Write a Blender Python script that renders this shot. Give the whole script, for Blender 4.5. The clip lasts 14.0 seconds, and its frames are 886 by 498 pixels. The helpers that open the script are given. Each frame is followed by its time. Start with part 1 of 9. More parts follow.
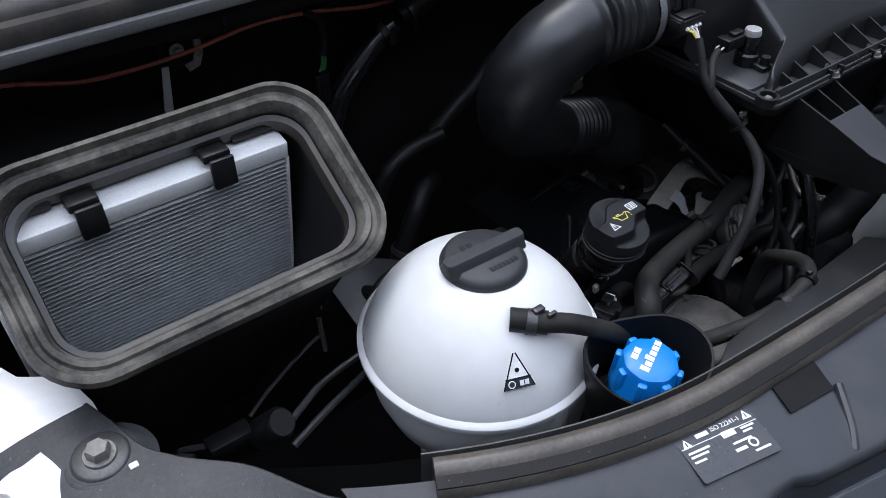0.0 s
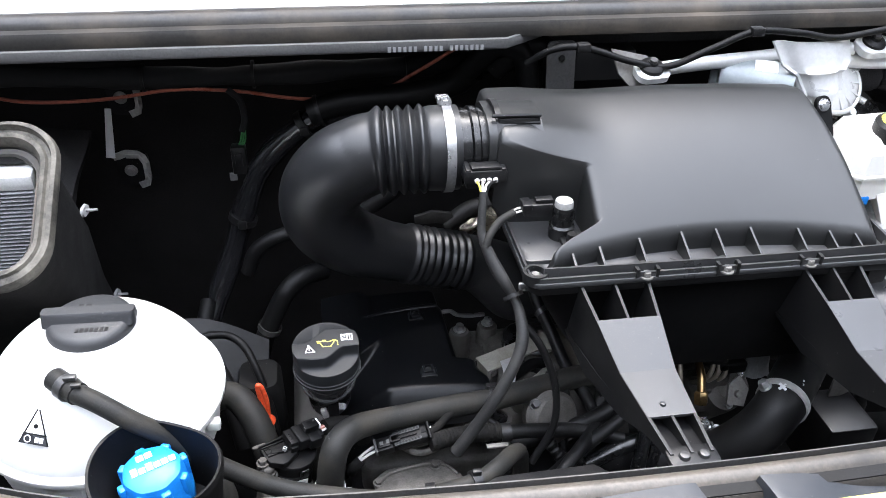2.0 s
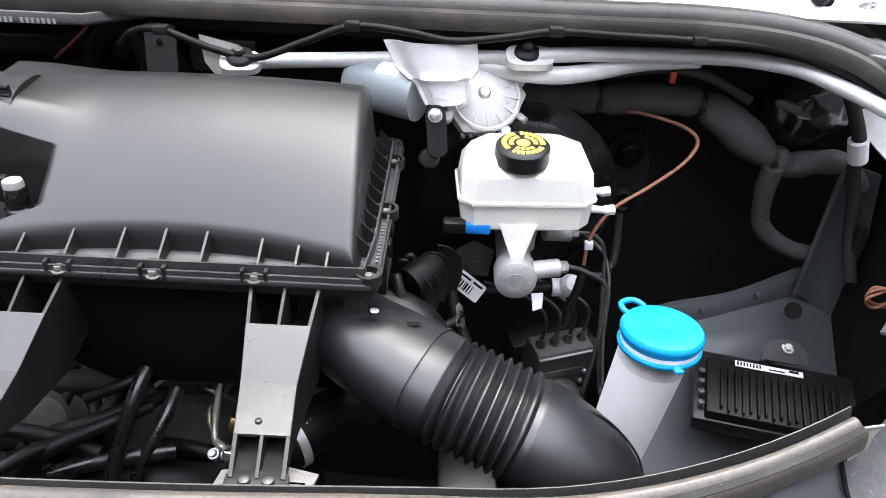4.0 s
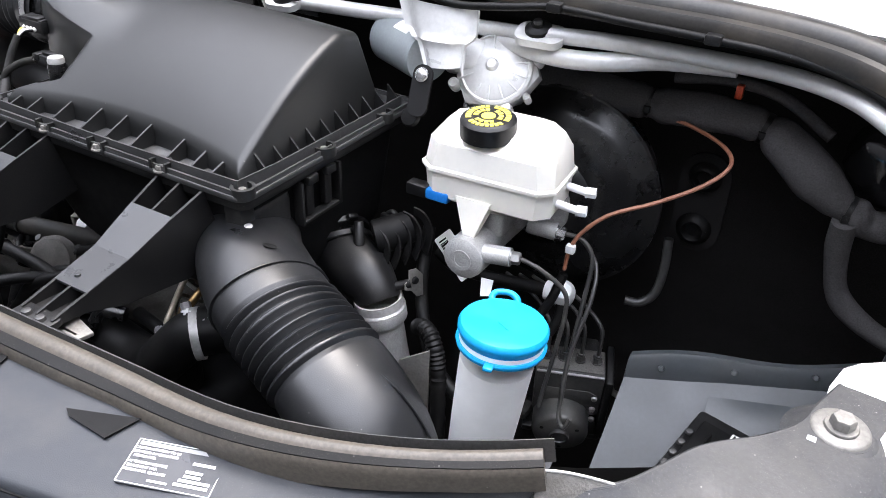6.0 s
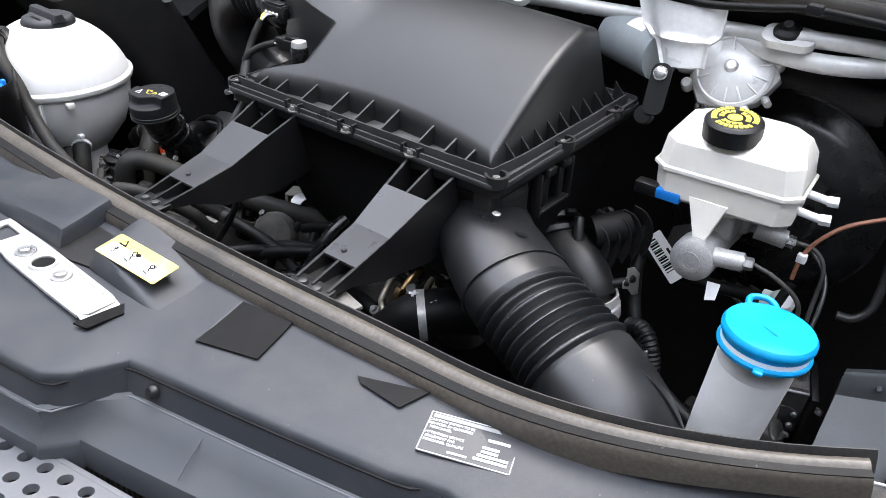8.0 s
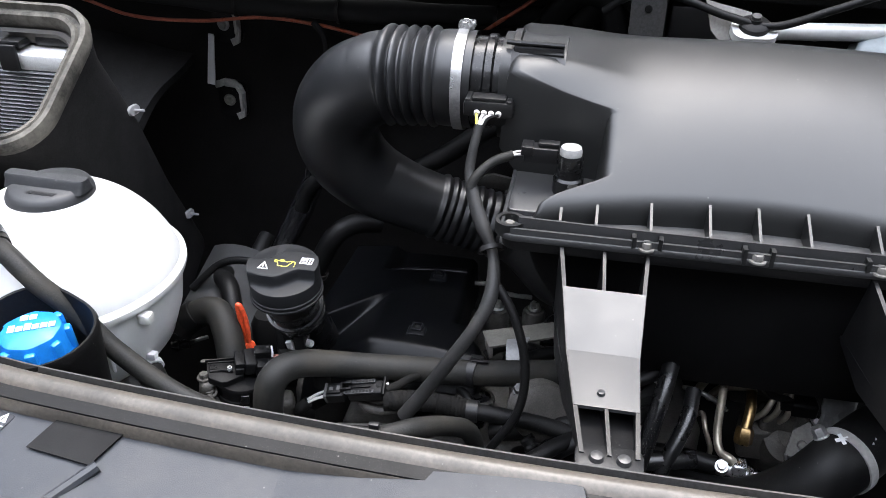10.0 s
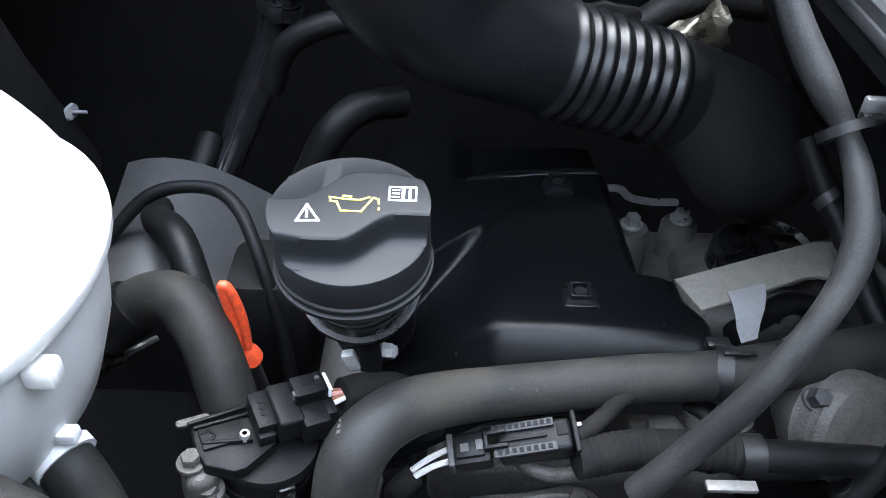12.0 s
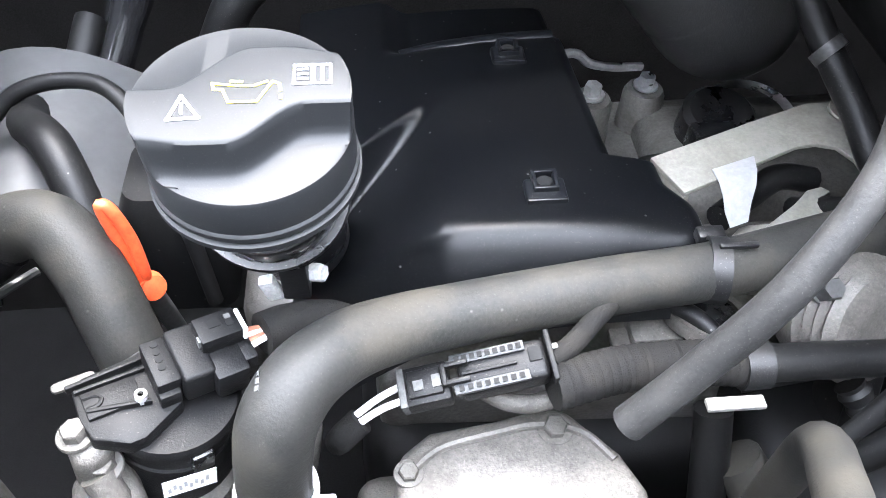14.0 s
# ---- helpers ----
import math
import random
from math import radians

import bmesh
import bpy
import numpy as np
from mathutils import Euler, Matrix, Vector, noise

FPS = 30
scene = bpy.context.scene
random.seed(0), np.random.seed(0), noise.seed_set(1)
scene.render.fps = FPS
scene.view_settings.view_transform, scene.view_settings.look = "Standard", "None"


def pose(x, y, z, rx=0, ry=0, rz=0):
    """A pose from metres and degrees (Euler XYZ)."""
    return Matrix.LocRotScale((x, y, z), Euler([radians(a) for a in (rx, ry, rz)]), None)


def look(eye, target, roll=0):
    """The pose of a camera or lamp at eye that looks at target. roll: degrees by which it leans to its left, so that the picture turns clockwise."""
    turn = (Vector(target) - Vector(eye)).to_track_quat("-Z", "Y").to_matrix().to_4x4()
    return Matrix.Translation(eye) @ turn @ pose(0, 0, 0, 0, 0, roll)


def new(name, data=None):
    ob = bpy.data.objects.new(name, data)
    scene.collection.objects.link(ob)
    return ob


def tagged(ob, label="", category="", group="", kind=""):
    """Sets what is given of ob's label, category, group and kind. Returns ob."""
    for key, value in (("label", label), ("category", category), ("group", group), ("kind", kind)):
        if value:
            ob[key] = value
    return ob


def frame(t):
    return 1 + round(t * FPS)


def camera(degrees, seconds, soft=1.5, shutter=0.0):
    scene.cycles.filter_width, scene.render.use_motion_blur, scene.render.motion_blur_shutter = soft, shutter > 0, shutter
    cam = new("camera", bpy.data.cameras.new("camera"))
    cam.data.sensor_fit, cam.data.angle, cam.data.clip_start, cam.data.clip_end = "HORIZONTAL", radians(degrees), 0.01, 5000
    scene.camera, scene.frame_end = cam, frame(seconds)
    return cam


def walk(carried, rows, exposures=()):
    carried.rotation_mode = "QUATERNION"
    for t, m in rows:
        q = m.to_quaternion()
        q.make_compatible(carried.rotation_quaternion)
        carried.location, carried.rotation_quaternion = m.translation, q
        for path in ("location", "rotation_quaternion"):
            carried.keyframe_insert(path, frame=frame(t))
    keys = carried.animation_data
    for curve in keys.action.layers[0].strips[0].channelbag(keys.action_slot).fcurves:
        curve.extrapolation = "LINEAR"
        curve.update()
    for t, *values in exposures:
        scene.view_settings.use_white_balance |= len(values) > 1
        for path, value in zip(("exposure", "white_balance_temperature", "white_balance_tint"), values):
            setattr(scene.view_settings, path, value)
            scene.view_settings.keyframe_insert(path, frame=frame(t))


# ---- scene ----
cam = camera(58.4, 14.0, soft=0.6)
PATH = [
    (0, (-0.75, 0.129, 1.676), (0.162, 1.333, 0.365), 0.3),
    (0.5, (-0.627, 0.068, 1.669), (0.049, 1.418, 0.358), 0.5),
    (1, (-0.506, 0.028, 1.665), (0.01, 1.495, 0.407), 1.3),
    (1.5, (-0.38, -0.023, 1.671), (0.036, 1.501, 0.444), 1.6),
    (2, (-0.223, -0.08, 1.683), (0.065, 1.561, 0.576), 1.7),
    (2.5, (-0.08, -0.111, 1.675), (0.087, 1.567, 0.6), 1.8),
    (3, (0.114, -0.084, 1.67), (0.23, 1.605, 0.605), 1.8),
    (3.5, (0.266, -0.046, 1.638), (0.333, 1.649, 0.58), 2.3),
    (4, (0.416, -0.062, 1.637), (0.401, 1.633, 0.575), 2.5),
    (4.2, (0.478, -0.059, 1.646), (0.387, 1.629, 0.577), 2.4),
    (6.3, (0.88, 0.047, 1.581), (-0.066, 1.464, 0.533), 2.6),
    (6.5, (0.911, 0.052, 1.575), (-0.105, 1.413, 0.519), 2.5),
    (7, (0.925, 0.029, 1.573), (-0.169, 1.324, 0.513), 3.0),
    (7.5, (0.827, -0.001, 1.574), (-0.302, 1.265, 0.516), 2.5),
    (8, (0.713, -0.057, 1.586), (-0.305, 1.3, 0.527), 2.4),
    (8.5, (0.579, -0.078, 1.611), (-0.154, 1.457, 0.559), 2.5),
    (9, (0.373, -0.093, 1.603), (-0.135, 1.531, 0.553), 2.4),
    (9.2, (0.286, -0.103, 1.592), (-0.192, 1.53, 0.542), 1.9),
    (11.3, (-0.159, 0.184, 1.456), (-0.197, 1.871, 0.382), 1.1),
    (11.5, (-0.165, 0.217, 1.42), (-0.195, 1.881, 0.311), 1.2),
    (12, (-0.194, 0.27, 1.367), (-0.192, 1.795, 0.073), 1.5),
    (12.5, (-0.198, 0.306, 1.342), (-0.158, 1.654, -0.135), 1.8),
    (13, (-0.187, 0.322, 1.326), (-0.086, 1.648, -0.168), 1.8),
    (13.5, (-0.188, 0.329, 1.323), (-0.072, 1.644, -0.179), 1.4),
    (14, (-0.191, 0.33, 1.322), (-0.049, 1.638, -0.185), 1.9),
]
walk(cam, [(t, look(eye, target, roll)) for t, eye, target, roll in PATH], exposures=[
    (0, -0.75, 6000, 11), (0.5, -0.1, 6100, 11), (1, 0.6, 6250, 11), (1.5, 0.9, 6400, 10), (2, 0.85, 6450, 10), (3, 0.75, 6550, 10), (4, 0.75, 6600, 10),
    (6.5, 0.70, 6700, 12), (7.5, 0.52, 6650, 11), (8, 0.38, 6600, 10), (9.2, 0.55, 6600, 10), (11.5, 0.98, 6100, 8), (12, 1.3, 5980, 7), (12.5, 1.55, 5950, 7),
    (13, 2.52, 6200, 7), (13.5, 2.9, 6380, 9), (14, 3.0, 6430, 9)])

# ---- daylight: bright overcast sky ahead of and above the open bonnet ----
world = bpy.data.worlds.new("sky")
scene.world = world
world.use_nodes = True
wn = world.node_tree
sky = wn.nodes.new("ShaderNodeTexSky")
sky.sky_type, sky.sun_disc = "NISHITA", False
sky.sun_elevation, sky.sun_rotation = radians(64), radians(0)
sky.air_density, sky.dust_density, sky.ozone_density = 1.0, 4.0, 1.0
soft = wn.nodes.new("ShaderNodeMix")
soft.data_type, soft.inputs[0].default_value = "RGBA", 0.75
soft.inputs[7].default_value = (6.7, 7.05, 7.95, 1)
wn.links.new(sky.outputs[0], soft.inputs[6])
wn.links.new(soft.outputs[2], wn.nodes["Background"].inputs[0])
wn.nodes["Background"].inputs[1].default_value = 0.72
sun = new("sun", bpy.data.lights.new("sun", "SUN"))
sun.data.energy, sun.data.angle, sun.data.color = 2.6, radians(34), (1.0, 0.975, 0.955)
sun.matrix_world = look((0.35, 2.95, 6.2), (0.2, 0.55, 1.2))


# ---- building helpers ----
def root_of(ob):
    while ob.parent:
        ob = ob.parent
    return ob


def finish(name, bm, mat, sharp=38):
    bmesh.ops.recalc_face_normals(bm, faces=bm.faces)
    for f in bm.faces:
        f.smooth = True
    for e in bm.edges:
        e.smooth = len(e.link_faces) == 2 and e.calc_face_angle(0) < radians(sharp)
    me = bpy.data.meshes.new(name)
    bm.to_mesh(me)
    bm.free()
    me.materials.append(mat)
    return me


def thing(name, loc, label, category, group="", kind=""):
    ob = new(name)
    ob.location, ob.empty_display_size = loc, 0.02
    return tagged(ob, label, category, group, kind)


def part(name, bm, mat, parent, label=""):
    bm.transform(Matrix.Translation(-Vector(root_of(parent).location)))
    ob = new(name, finish(name, bm, mat))
    ob.parent = parent
    return tagged(ob, label)


def solo(name, bm, mat, label, category, group="", kind=""):
    xs = [v.co for v in bm.verts]
    base = Vector((sum(c.x for c in xs) / len(xs), sum(c.y for c in xs) / len(xs), min(c.z for c in xs)))
    bm.transform(Matrix.Translation(-base))
    ob = new(name, finish(name, bm, mat))
    ob.location = base
    return tagged(ob, label, category, group, kind)


def aim(p, d, twist=0):
    """A frame at p whose z axis points along d."""
    return Matrix.Translation(p) @ Vector(d).to_track_quat("Z", "Y").to_matrix().to_4x4() @ pose(0, 0, 0, 0, 0, twist)


def join(*bms):
    out = bmesh.new()
    for b in bms:
        me = bpy.data.meshes.new("tmp")
        b.to_mesh(me)
        b.free()
        out.from_mesh(me)
        bpy.data.meshes.remove(me)
    return out


def soften(bm, width, seg=2, angle=30):
    if width > 0:
        edges = [e for e in bm.edges if len(e.link_faces) == 2 and e.calc_face_angle(0) > radians(angle)]
        bmesh.ops.bevel(bm, geom=edges, offset=width, segments=seg, affect="EDGES", profile=0.5, clamp_overlap=True)
    return bm


def block(c, size, bevel=0.002, m=None, seg=2):
    bm = bmesh.new()
    bmesh.ops.create_cube(bm, size=1.0)
    bm.transform(Matrix.Diagonal((*size, 1)))
    soften(bm, bevel, seg)
    bm.transform((m or Matrix()) @ Matrix.Translation(c))
    return bm


def lathe(profile, m=None, seg=32, squash=None):
    """Turn (radius, height) pairs round z. squash(angle) scales the radius."""
    bm = bmesh.new()
    rings = []
    for r, z in profile:
        if r < 1e-5:
            rings.append([bm.verts.new((0, 0, z))])
        else:
            ring = []
            for i in range(seg):
                a = 2 * math.pi * i / seg
                k = r * (squash(a) if squash else 1)
                ring.append(bm.verts.new((k * math.cos(a), k * math.sin(a), z)))
            rings.append(ring)
    for a, b in zip(rings, rings[1:]):
        for i in range(seg):
            j = (i + 1) % seg
            if len(a) == 1 and len(b) > 1:
                bm.faces.new((a[0], b[i], b[j]))
            elif len(b) == 1 and len(a) > 1:
                bm.faces.new((a[i], a[j], b[0]))
            elif len(a) > 1:
                bm.faces.new((a[i], a[j], b[j], b[i]))
    if m:
        bm.transform(m)
    return bm


def spline(pts, n=10, closed=False):
    """Points of a smooth curve through pts (tuples of any length)."""
    P = np.array(pts, float)
    out = []
    k = len(P)
    for i in range(k if closed else k - 1):
        p1, p2 = P[i % k], P[(i + 1) % k]
        p0 = P[(i - 1) % k] if closed or i > 0 else 2 * p1 - p2
        p3 = P[(i + 2) % k] if closed or i + 2 < k else 2 * p2 - p1
        for j in range(n):
            t = j / n
            out.append(0.5 * (2 * p1 + (p2 - p0) * t + (2 * p0 - 5 * p1 + 4 * p2 - p3) * t * t + (3 * p1 - p0 - 3 * p2 + p3) * t ** 3))
    if not closed:
        out.append(P[-1])
    return out


def tube(pts, r=0.005, seg=12, n=8, swell=None, caps=True, closed=False, straight=False, flat=1.0, span=None):
    """A round pipe along pts; a point may carry its own radius as a fourth number. swell(s): factor on the radius, s in metres. span: keep only the stretch between two of the points."""
    pts = [tuple(p) if len(p) == 4 else (*p, r) for p in pts]
    line = [np.array(p) for p in pts] if straight else spline(pts, n, closed)
    P = [Vector(q[:3]) for q in line]
    R = [float(q[3]) for q in line]
    bm = bmesh.new()
    rings, s, k = [], 0.0, len(P)
    normal = None
    for i in range(k):
        a = P[(i + 1) % k] if closed or i + 1 < k else P[i]
        b = P[i - 1] if closed or i > 0 else P[i]
        tan = (a - b).normalized()
        if normal is None:
            normal = tan.cross(Vector((0.13, 0.2, 1)))
            if normal.length < 0.2:
                normal = tan.cross(Vector((1, 0, 0)))
        normal = (normal - tan * normal.dot(tan)).normalized()
        bi = tan.cross(normal)
        if i:
            s += (P[i] - P[i - 1]).length
        rad = R[i] * (swell(s) if swell else 1)
        rings.append([bm.verts.new(P[i] + rad * (math.cos(2 * math.pi * j / seg) * normal + flat * math.sin(2 * math.pi * j / seg) * bi)) for j in range(seg)])
    if span:
        bmesh.ops.delete(bm, geom=[v for k_, g in enumerate(rings) if not span[0] * n <= k_ <= span[1] * n for v in g], context="VERTS")
        rings, caps = rings[span[0] * n:span[1] * n + 1], False
    pairs = list(zip(rings, rings[1:])) + ([(rings[-1], rings[0])] if closed else [])
    for a, b in pairs:
        for j in range(seg):
            bm.faces.new((a[j], a[(j + 1) % seg], b[(j + 1) % seg], b[j]))
    if caps and not closed:
        bm.faces.new(rings[0])
        bm.faces.new(rings[-1])
    return bm


def slab(poly, z0, z1, m=None, bevel=0.0, seg=2, holes=()):
    """A plate with the outline poly (x, y), between two heights."""
    bm = bmesh.new()
    low = [bm.verts.new((x, y, z0)) for x, y in poly]
    top = [bm.verts.new((x, y, z1)) for x, y in poly]
    k = len(poly)
    bm.faces.new(low)
    bm.faces.new(top)
    for i in range(k):
        bm.faces.new((low[i], low[(i + 1) % k], top[(i + 1) % k], top[i]))
    bmesh.ops.recalc_face_normals(bm, faces=bm.faces)
    soften(bm, bevel, seg)
    if m:
        bm.transform(m)
    return bm


def loft(rings, cap=True, closed_rings=True):
    """Skin over rings of equally many points."""
    bm = bmesh.new()
    V = [[bm.verts.new(p) for p in ring] for ring in rings]
    k = len(V[0])
    for a, b in zip(V, V[1:]):
        for i in range(k if closed_rings else k - 1):
            bm.faces.new((a[i], a[(i + 1) % k], b[(i + 1) % k], b[i]))
    if cap and closed_rings:
        bm.faces.new(V[0])
        bm.faces.new(V[-1])
    return bm


def sheet(rows, thick=0.003):
    """A curved sheet of rows of points, given a thickness downwards along its normals."""
    bm = loft(rows, cap=False, closed_rings=False)
    bmesh.ops.recalc_face_normals(bm, faces=bm.faces)
    if sum(f.normal.z for f in bm.faces) < 0:
        bmesh.ops.reverse_faces(bm, faces=bm.faces)
    bmesh.ops.solidify(bm, geom=list(bm.faces), thickness=thick)
    return bm


def rrect(x0, x1, y0, y1, r, n=6):
    """Outline of a rectangle with round corners, anticlockwise."""
    out = []
    for cx, cy, a0 in ((x1 - r, y0 + r, -90), (x1 - r, y1 - r, 0), (x0 + r, y1 - r, 90), (x0 + r, y0 + r, 180)):
        for i in range(n + 1):
            a = radians(a0 + 90 * i / n)
            out.append((cx + r * math.cos(a), cy + r * math.sin(a)))
    return out


def band(path, profile, closed=False, size=None):
    """Sweep a small closed profile (side, up) along a path of 3D points, upright."""
    P = [Vector(p) for p in path]
    k = len(P)
    rings = []
    for i in range(k):
        a = P[(i + 1) % k] if closed or i + 1 < k else P[i]
        b = P[i - 1] if closed or i > 0 else P[i]
        tan = (a - b).normalized()
        side = tan.cross(Vector((0, 0, 1))).normalized()
        up = side.cross(tan).normalized()
        g = size(P[i].x) if size else 1.0
        rings.append([P[i] + side * u * g + up * w * g for u, w in profile])
    if closed:
        rings.append(rings[0])
        bm = loft(rings, cap=False)
        bmesh.ops.remove_doubles(bm, verts=bm.verts, dist=1e-6)
        return bm
    return loft(rings)


def hexbolt(p, d, r=0.006, h=0.005, washer=1.7, wh=0.0015):
    """A hexagon head on a washer, sitting at p and pointing along d."""
    head = lathe([(0, h + wh), (r * 0.86, h + wh), (r, h * 0.8 + wh), (r, wh), (0, wh)], seg=6)
    disc = lathe([(0, wh), (r * washer * 0.95, wh), (r * washer, wh * 0.6), (r * washer, 0), (0, 0)], seg=24)
    bm = join(head, disc)
    bm.transform(aim(p, d))
    return bm


def ridges(s0, s1, pitch, depth):
    """Radius factor for a stretch of bellows between s0 and s1."""
    def f(s):
        if s0 < s < s1:
            return 1 + depth * (0.5 - 0.5 * math.cos(2 * math.pi * (s - s0) / pitch)) ** 0.7
        return 1.0
    return f


def bars(rows, m, mat, parent, t=0.0004, name="print_bar"):
    """Printed marks as thin bars: (x, y, width, height) on the plane of m."""
    for x, y, w, h in rows:
        part(name, block((x + w / 2, y + h / 2, t / 2), (w, h, t), 0, m), mat, parent)


def lettering(text, size, m, mat, parent, name="lettering"):
    cu = bpy.data.curves.new("tmp", "FONT")
    cu.body, cu.size, cu.align_x, cu.align_y, cu.extrude = text, size, "CENTER", "CENTER", 0.0002
    tmp = new("tmp", cu)
    me = tmp.to_mesh(preserve_all_data_layers=False, depsgraph=bpy.context.evaluated_depsgraph_get())
    bm = bmesh.new()
    bm.from_mesh(me)
    tmp.to_mesh_clear()
    bpy.data.objects.remove(tmp)
    bm.transform(m)
    return part(name, bm, mat, parent)


# ---- materials ----
def material(name, base, rough=0.5, metal=0.0, vary=0.25, grain=400.0, bump=0.15, stain=None, stain_amount=0.35, stain_scale=18.0,
             spec=0.5, coat=0.0, trans=0.0, sub=0.0, rough_vary=0.12, speck=0.0, fleck=0.0):
    """A surface with fine grain, slow blotches of another colour and a little relief."""
    m = bpy.data.materials.new(name)
    m.use_nodes = True
    nt = m.node_tree
    N, L = nt.nodes, nt.links
    b = N["Principled BSDF"]
    co = N.new("ShaderNodeTexCoord")
    mp = N.new("ShaderNodeMapping")
    L.new(co.outputs["Object"], mp.inputs[0])

    def nz(scale, detail=4.0, rgh=0.6):
        n = N.new("ShaderNodeTexNoise")
        n.inputs["Scale"].default_value, n.inputs["Detail"].default_value, n.inputs["Roughness"].default_value = scale, detail, rgh
        L.new(mp.outputs[0], n.inputs["Vector"])
        return n

    def ramp(src, lo, hi, a=0.0, c=1.0):
        r = N.new("ShaderNodeMapRange")
        r.inputs[1].default_value, r.inputs[2].default_value, r.inputs[3].default_value, r.inputs[4].default_value = lo, hi, a, c
        L.new(src, r.inputs[0])
        return r

    def mix(fac, a, c):
        x = N.new("ShaderNodeMix")
        x.data_type = "RGBA"
        L.new(fac, x.inputs[0])
        for i, v in ((6, a), (7, c)):
            if isinstance(v, tuple):
                x.inputs[i].default_value = (*v, 1)
            else:
                L.new(v, x.inputs[i])
        return x.outputs[2]

    fine, slow = nz(grain, 3.0), nz(stain_scale, 6.0, 0.65)
    dark = tuple(c * (1 - vary) for c in base)
    light = tuple(min(1, c * (1 + vary)) for c in base)
    col = mix(ramp(fine.outputs[0], 0.3, 0.7).outputs[0], dark, light)
    if stain:
        col = mix(ramp(slow.outputs[0], 0.45, 0.75, 0.0, stain_amount).outputs[0], col, stain)
    if speck > 0:
        dots = nz(1500.0, 1.0)
        col = mix(ramp(dots.outputs[0], 0.68, 0.715, 0.0, speck).outputs[0], col, (0.34, 0.32, 0.28))
    if fleck > 0:
        cells = N.new("ShaderNodeTexVoronoi")
        cells.inputs["Scale"].default_value = 170.0
        L.new(mp.outputs[0], cells.inputs["Vector"])
        few = N.new("ShaderNodeSeparateColor")
        L.new(cells.outputs["Color"], few.inputs[0])
        both = N.new("ShaderNodeMath")
        both.operation = "MULTIPLY"
        L.new(ramp(cells.outputs["Distance"], 0.05, 0.13, fleck, 0.0).outputs[0], both.inputs[0])
        L.new(ramp(few.outputs[0], 0.80, 0.95).outputs[0], both.inputs[1])
        col = mix(both.outputs[0], col, (0.30, 0.29, 0.27))
    L.new(col, b.inputs["Base Color"])
    rr = ramp(slow.outputs[0], 0.3, 0.7, max(0.03, rough - rough_vary), min(1, rough + rough_vary))
    L.new(rr.outputs[0], b.inputs["Roughness"])
    b.inputs["Metallic"].default_value = metal
    b.inputs["Specular IOR Level"].default_value = spec
    b.inputs["Coat Weight"].default_value = coat
    b.inputs["Coat Roughness"].default_value = 0.08
    b.inputs["Transmission Weight"].default_value = trans
    if sub:
        b.inputs["Subsurface Weight"].default_value = sub
        b.inputs["Subsurface Radius"].default_value = (0.02, 0.02, 0.018)
        b.inputs["Subsurface Scale"].default_value = 0.5
    if bump:
        bp = N.new("ShaderNodeBump")
        bp.inputs["Strength"].default_value, bp.inputs["Distance"].default_value = bump, 0.0006
        L.new(fine.outputs[0], bp.inputs["Height"])
        L.new(bp.outputs[0], b.inputs["Normal"])
    return m


DUST = (0.06, 0.056, 0.048)
M_lid = material("airbox_lid_plastic", (0.0108, 0.0112, 0.0112), 0.41, grain=1500, bump=0.08, vary=0.2, stain=(0.012, 0.012, 0.012), stain_amount=0.25, spec=0.58, rough_vary=0.03, speck=0.15, fleck=0.35)
M_plastic = material("black_plastic", (0.007, 0.007, 0.0075), 0.42, grain=900, bump=0.15, stain=DUST, stain_amount=0.14, speck=0.18, spec=0.36, fleck=0.4)
M_gloss = material("satin_black_moulding", (0.0045, 0.0046, 0.005), 0.28, grain=700, bump=0.08, stain=DUST, stain_amount=0.06, speck=0.3, fleck=0.4)
M_ductm = material("blow_moulded_duct", (0.0062, 0.0066, 0.0076), 0.38, grain=1100, bump=0.2, stain=(0.02, 0.02, 0.02), stain_amount=0.3, speck=0.15, spec=0.65, fleck=0.4)
M_rubber = material("rubber_hose", (0.0165, 0.0163, 0.0152), 0.58, grain=700, bump=0.3, vary=0.25, stain=(0.068, 0.059, 0.044), stain_amount=0.42, stain_scale=26, speck=0.05, spec=0.2, fleck=0.12)
M_sleeve = material("dusty_ribbed_sleeve", (0.018, 0.0178, 0.0175), 0.55, grain=600, bump=0.4, vary=0.3, stain=(0.07, 0.066, 0.06), stain_amount=0.4, stain_scale=40, spec=0.3, speck=0.1)
M_hose2 = material("clean_rubber", (0.0042, 0.0042, 0.0044), 0.5, grain=500, bump=0.15, stain=DUST, stain_amount=0.09, spec=0.2, speck=0.12, fleck=0.4)
M_seal = material("weatherstrip_rubber", (0.080, 0.069, 0.056), 0.44, grain=300, bump=0.15, vary=0.25, stain=(0.020, 0.019, 0.018), stain_amount=0.85, stain_scale=13, fleck=0.3)
M_cseal = material("cowl_seal_rubber", (0.020, 0.0185, 0.0165), 0.46, grain=300, bump=0.12, stain=(0.12, 0.095, 0.068), stain_amount=0.6, stain_scale=9)
M_dusty = material("dusty_seal", (0.046, 0.043, 0.037), 0.65, grain=250, bump=0.45, vary=0.45, stain=(0.27, 0.25, 0.21), stain_amount=0.85, stain_scale=16, spec=0.25)
M_felt = material("firewall_mat", (0.021, 0.0204, 0.0204), 0.8, grain=700, bump=0.3, vary=0.35, stain=(0.008, 0.0075, 0.007), stain_amount=0.2, spec=0.10)
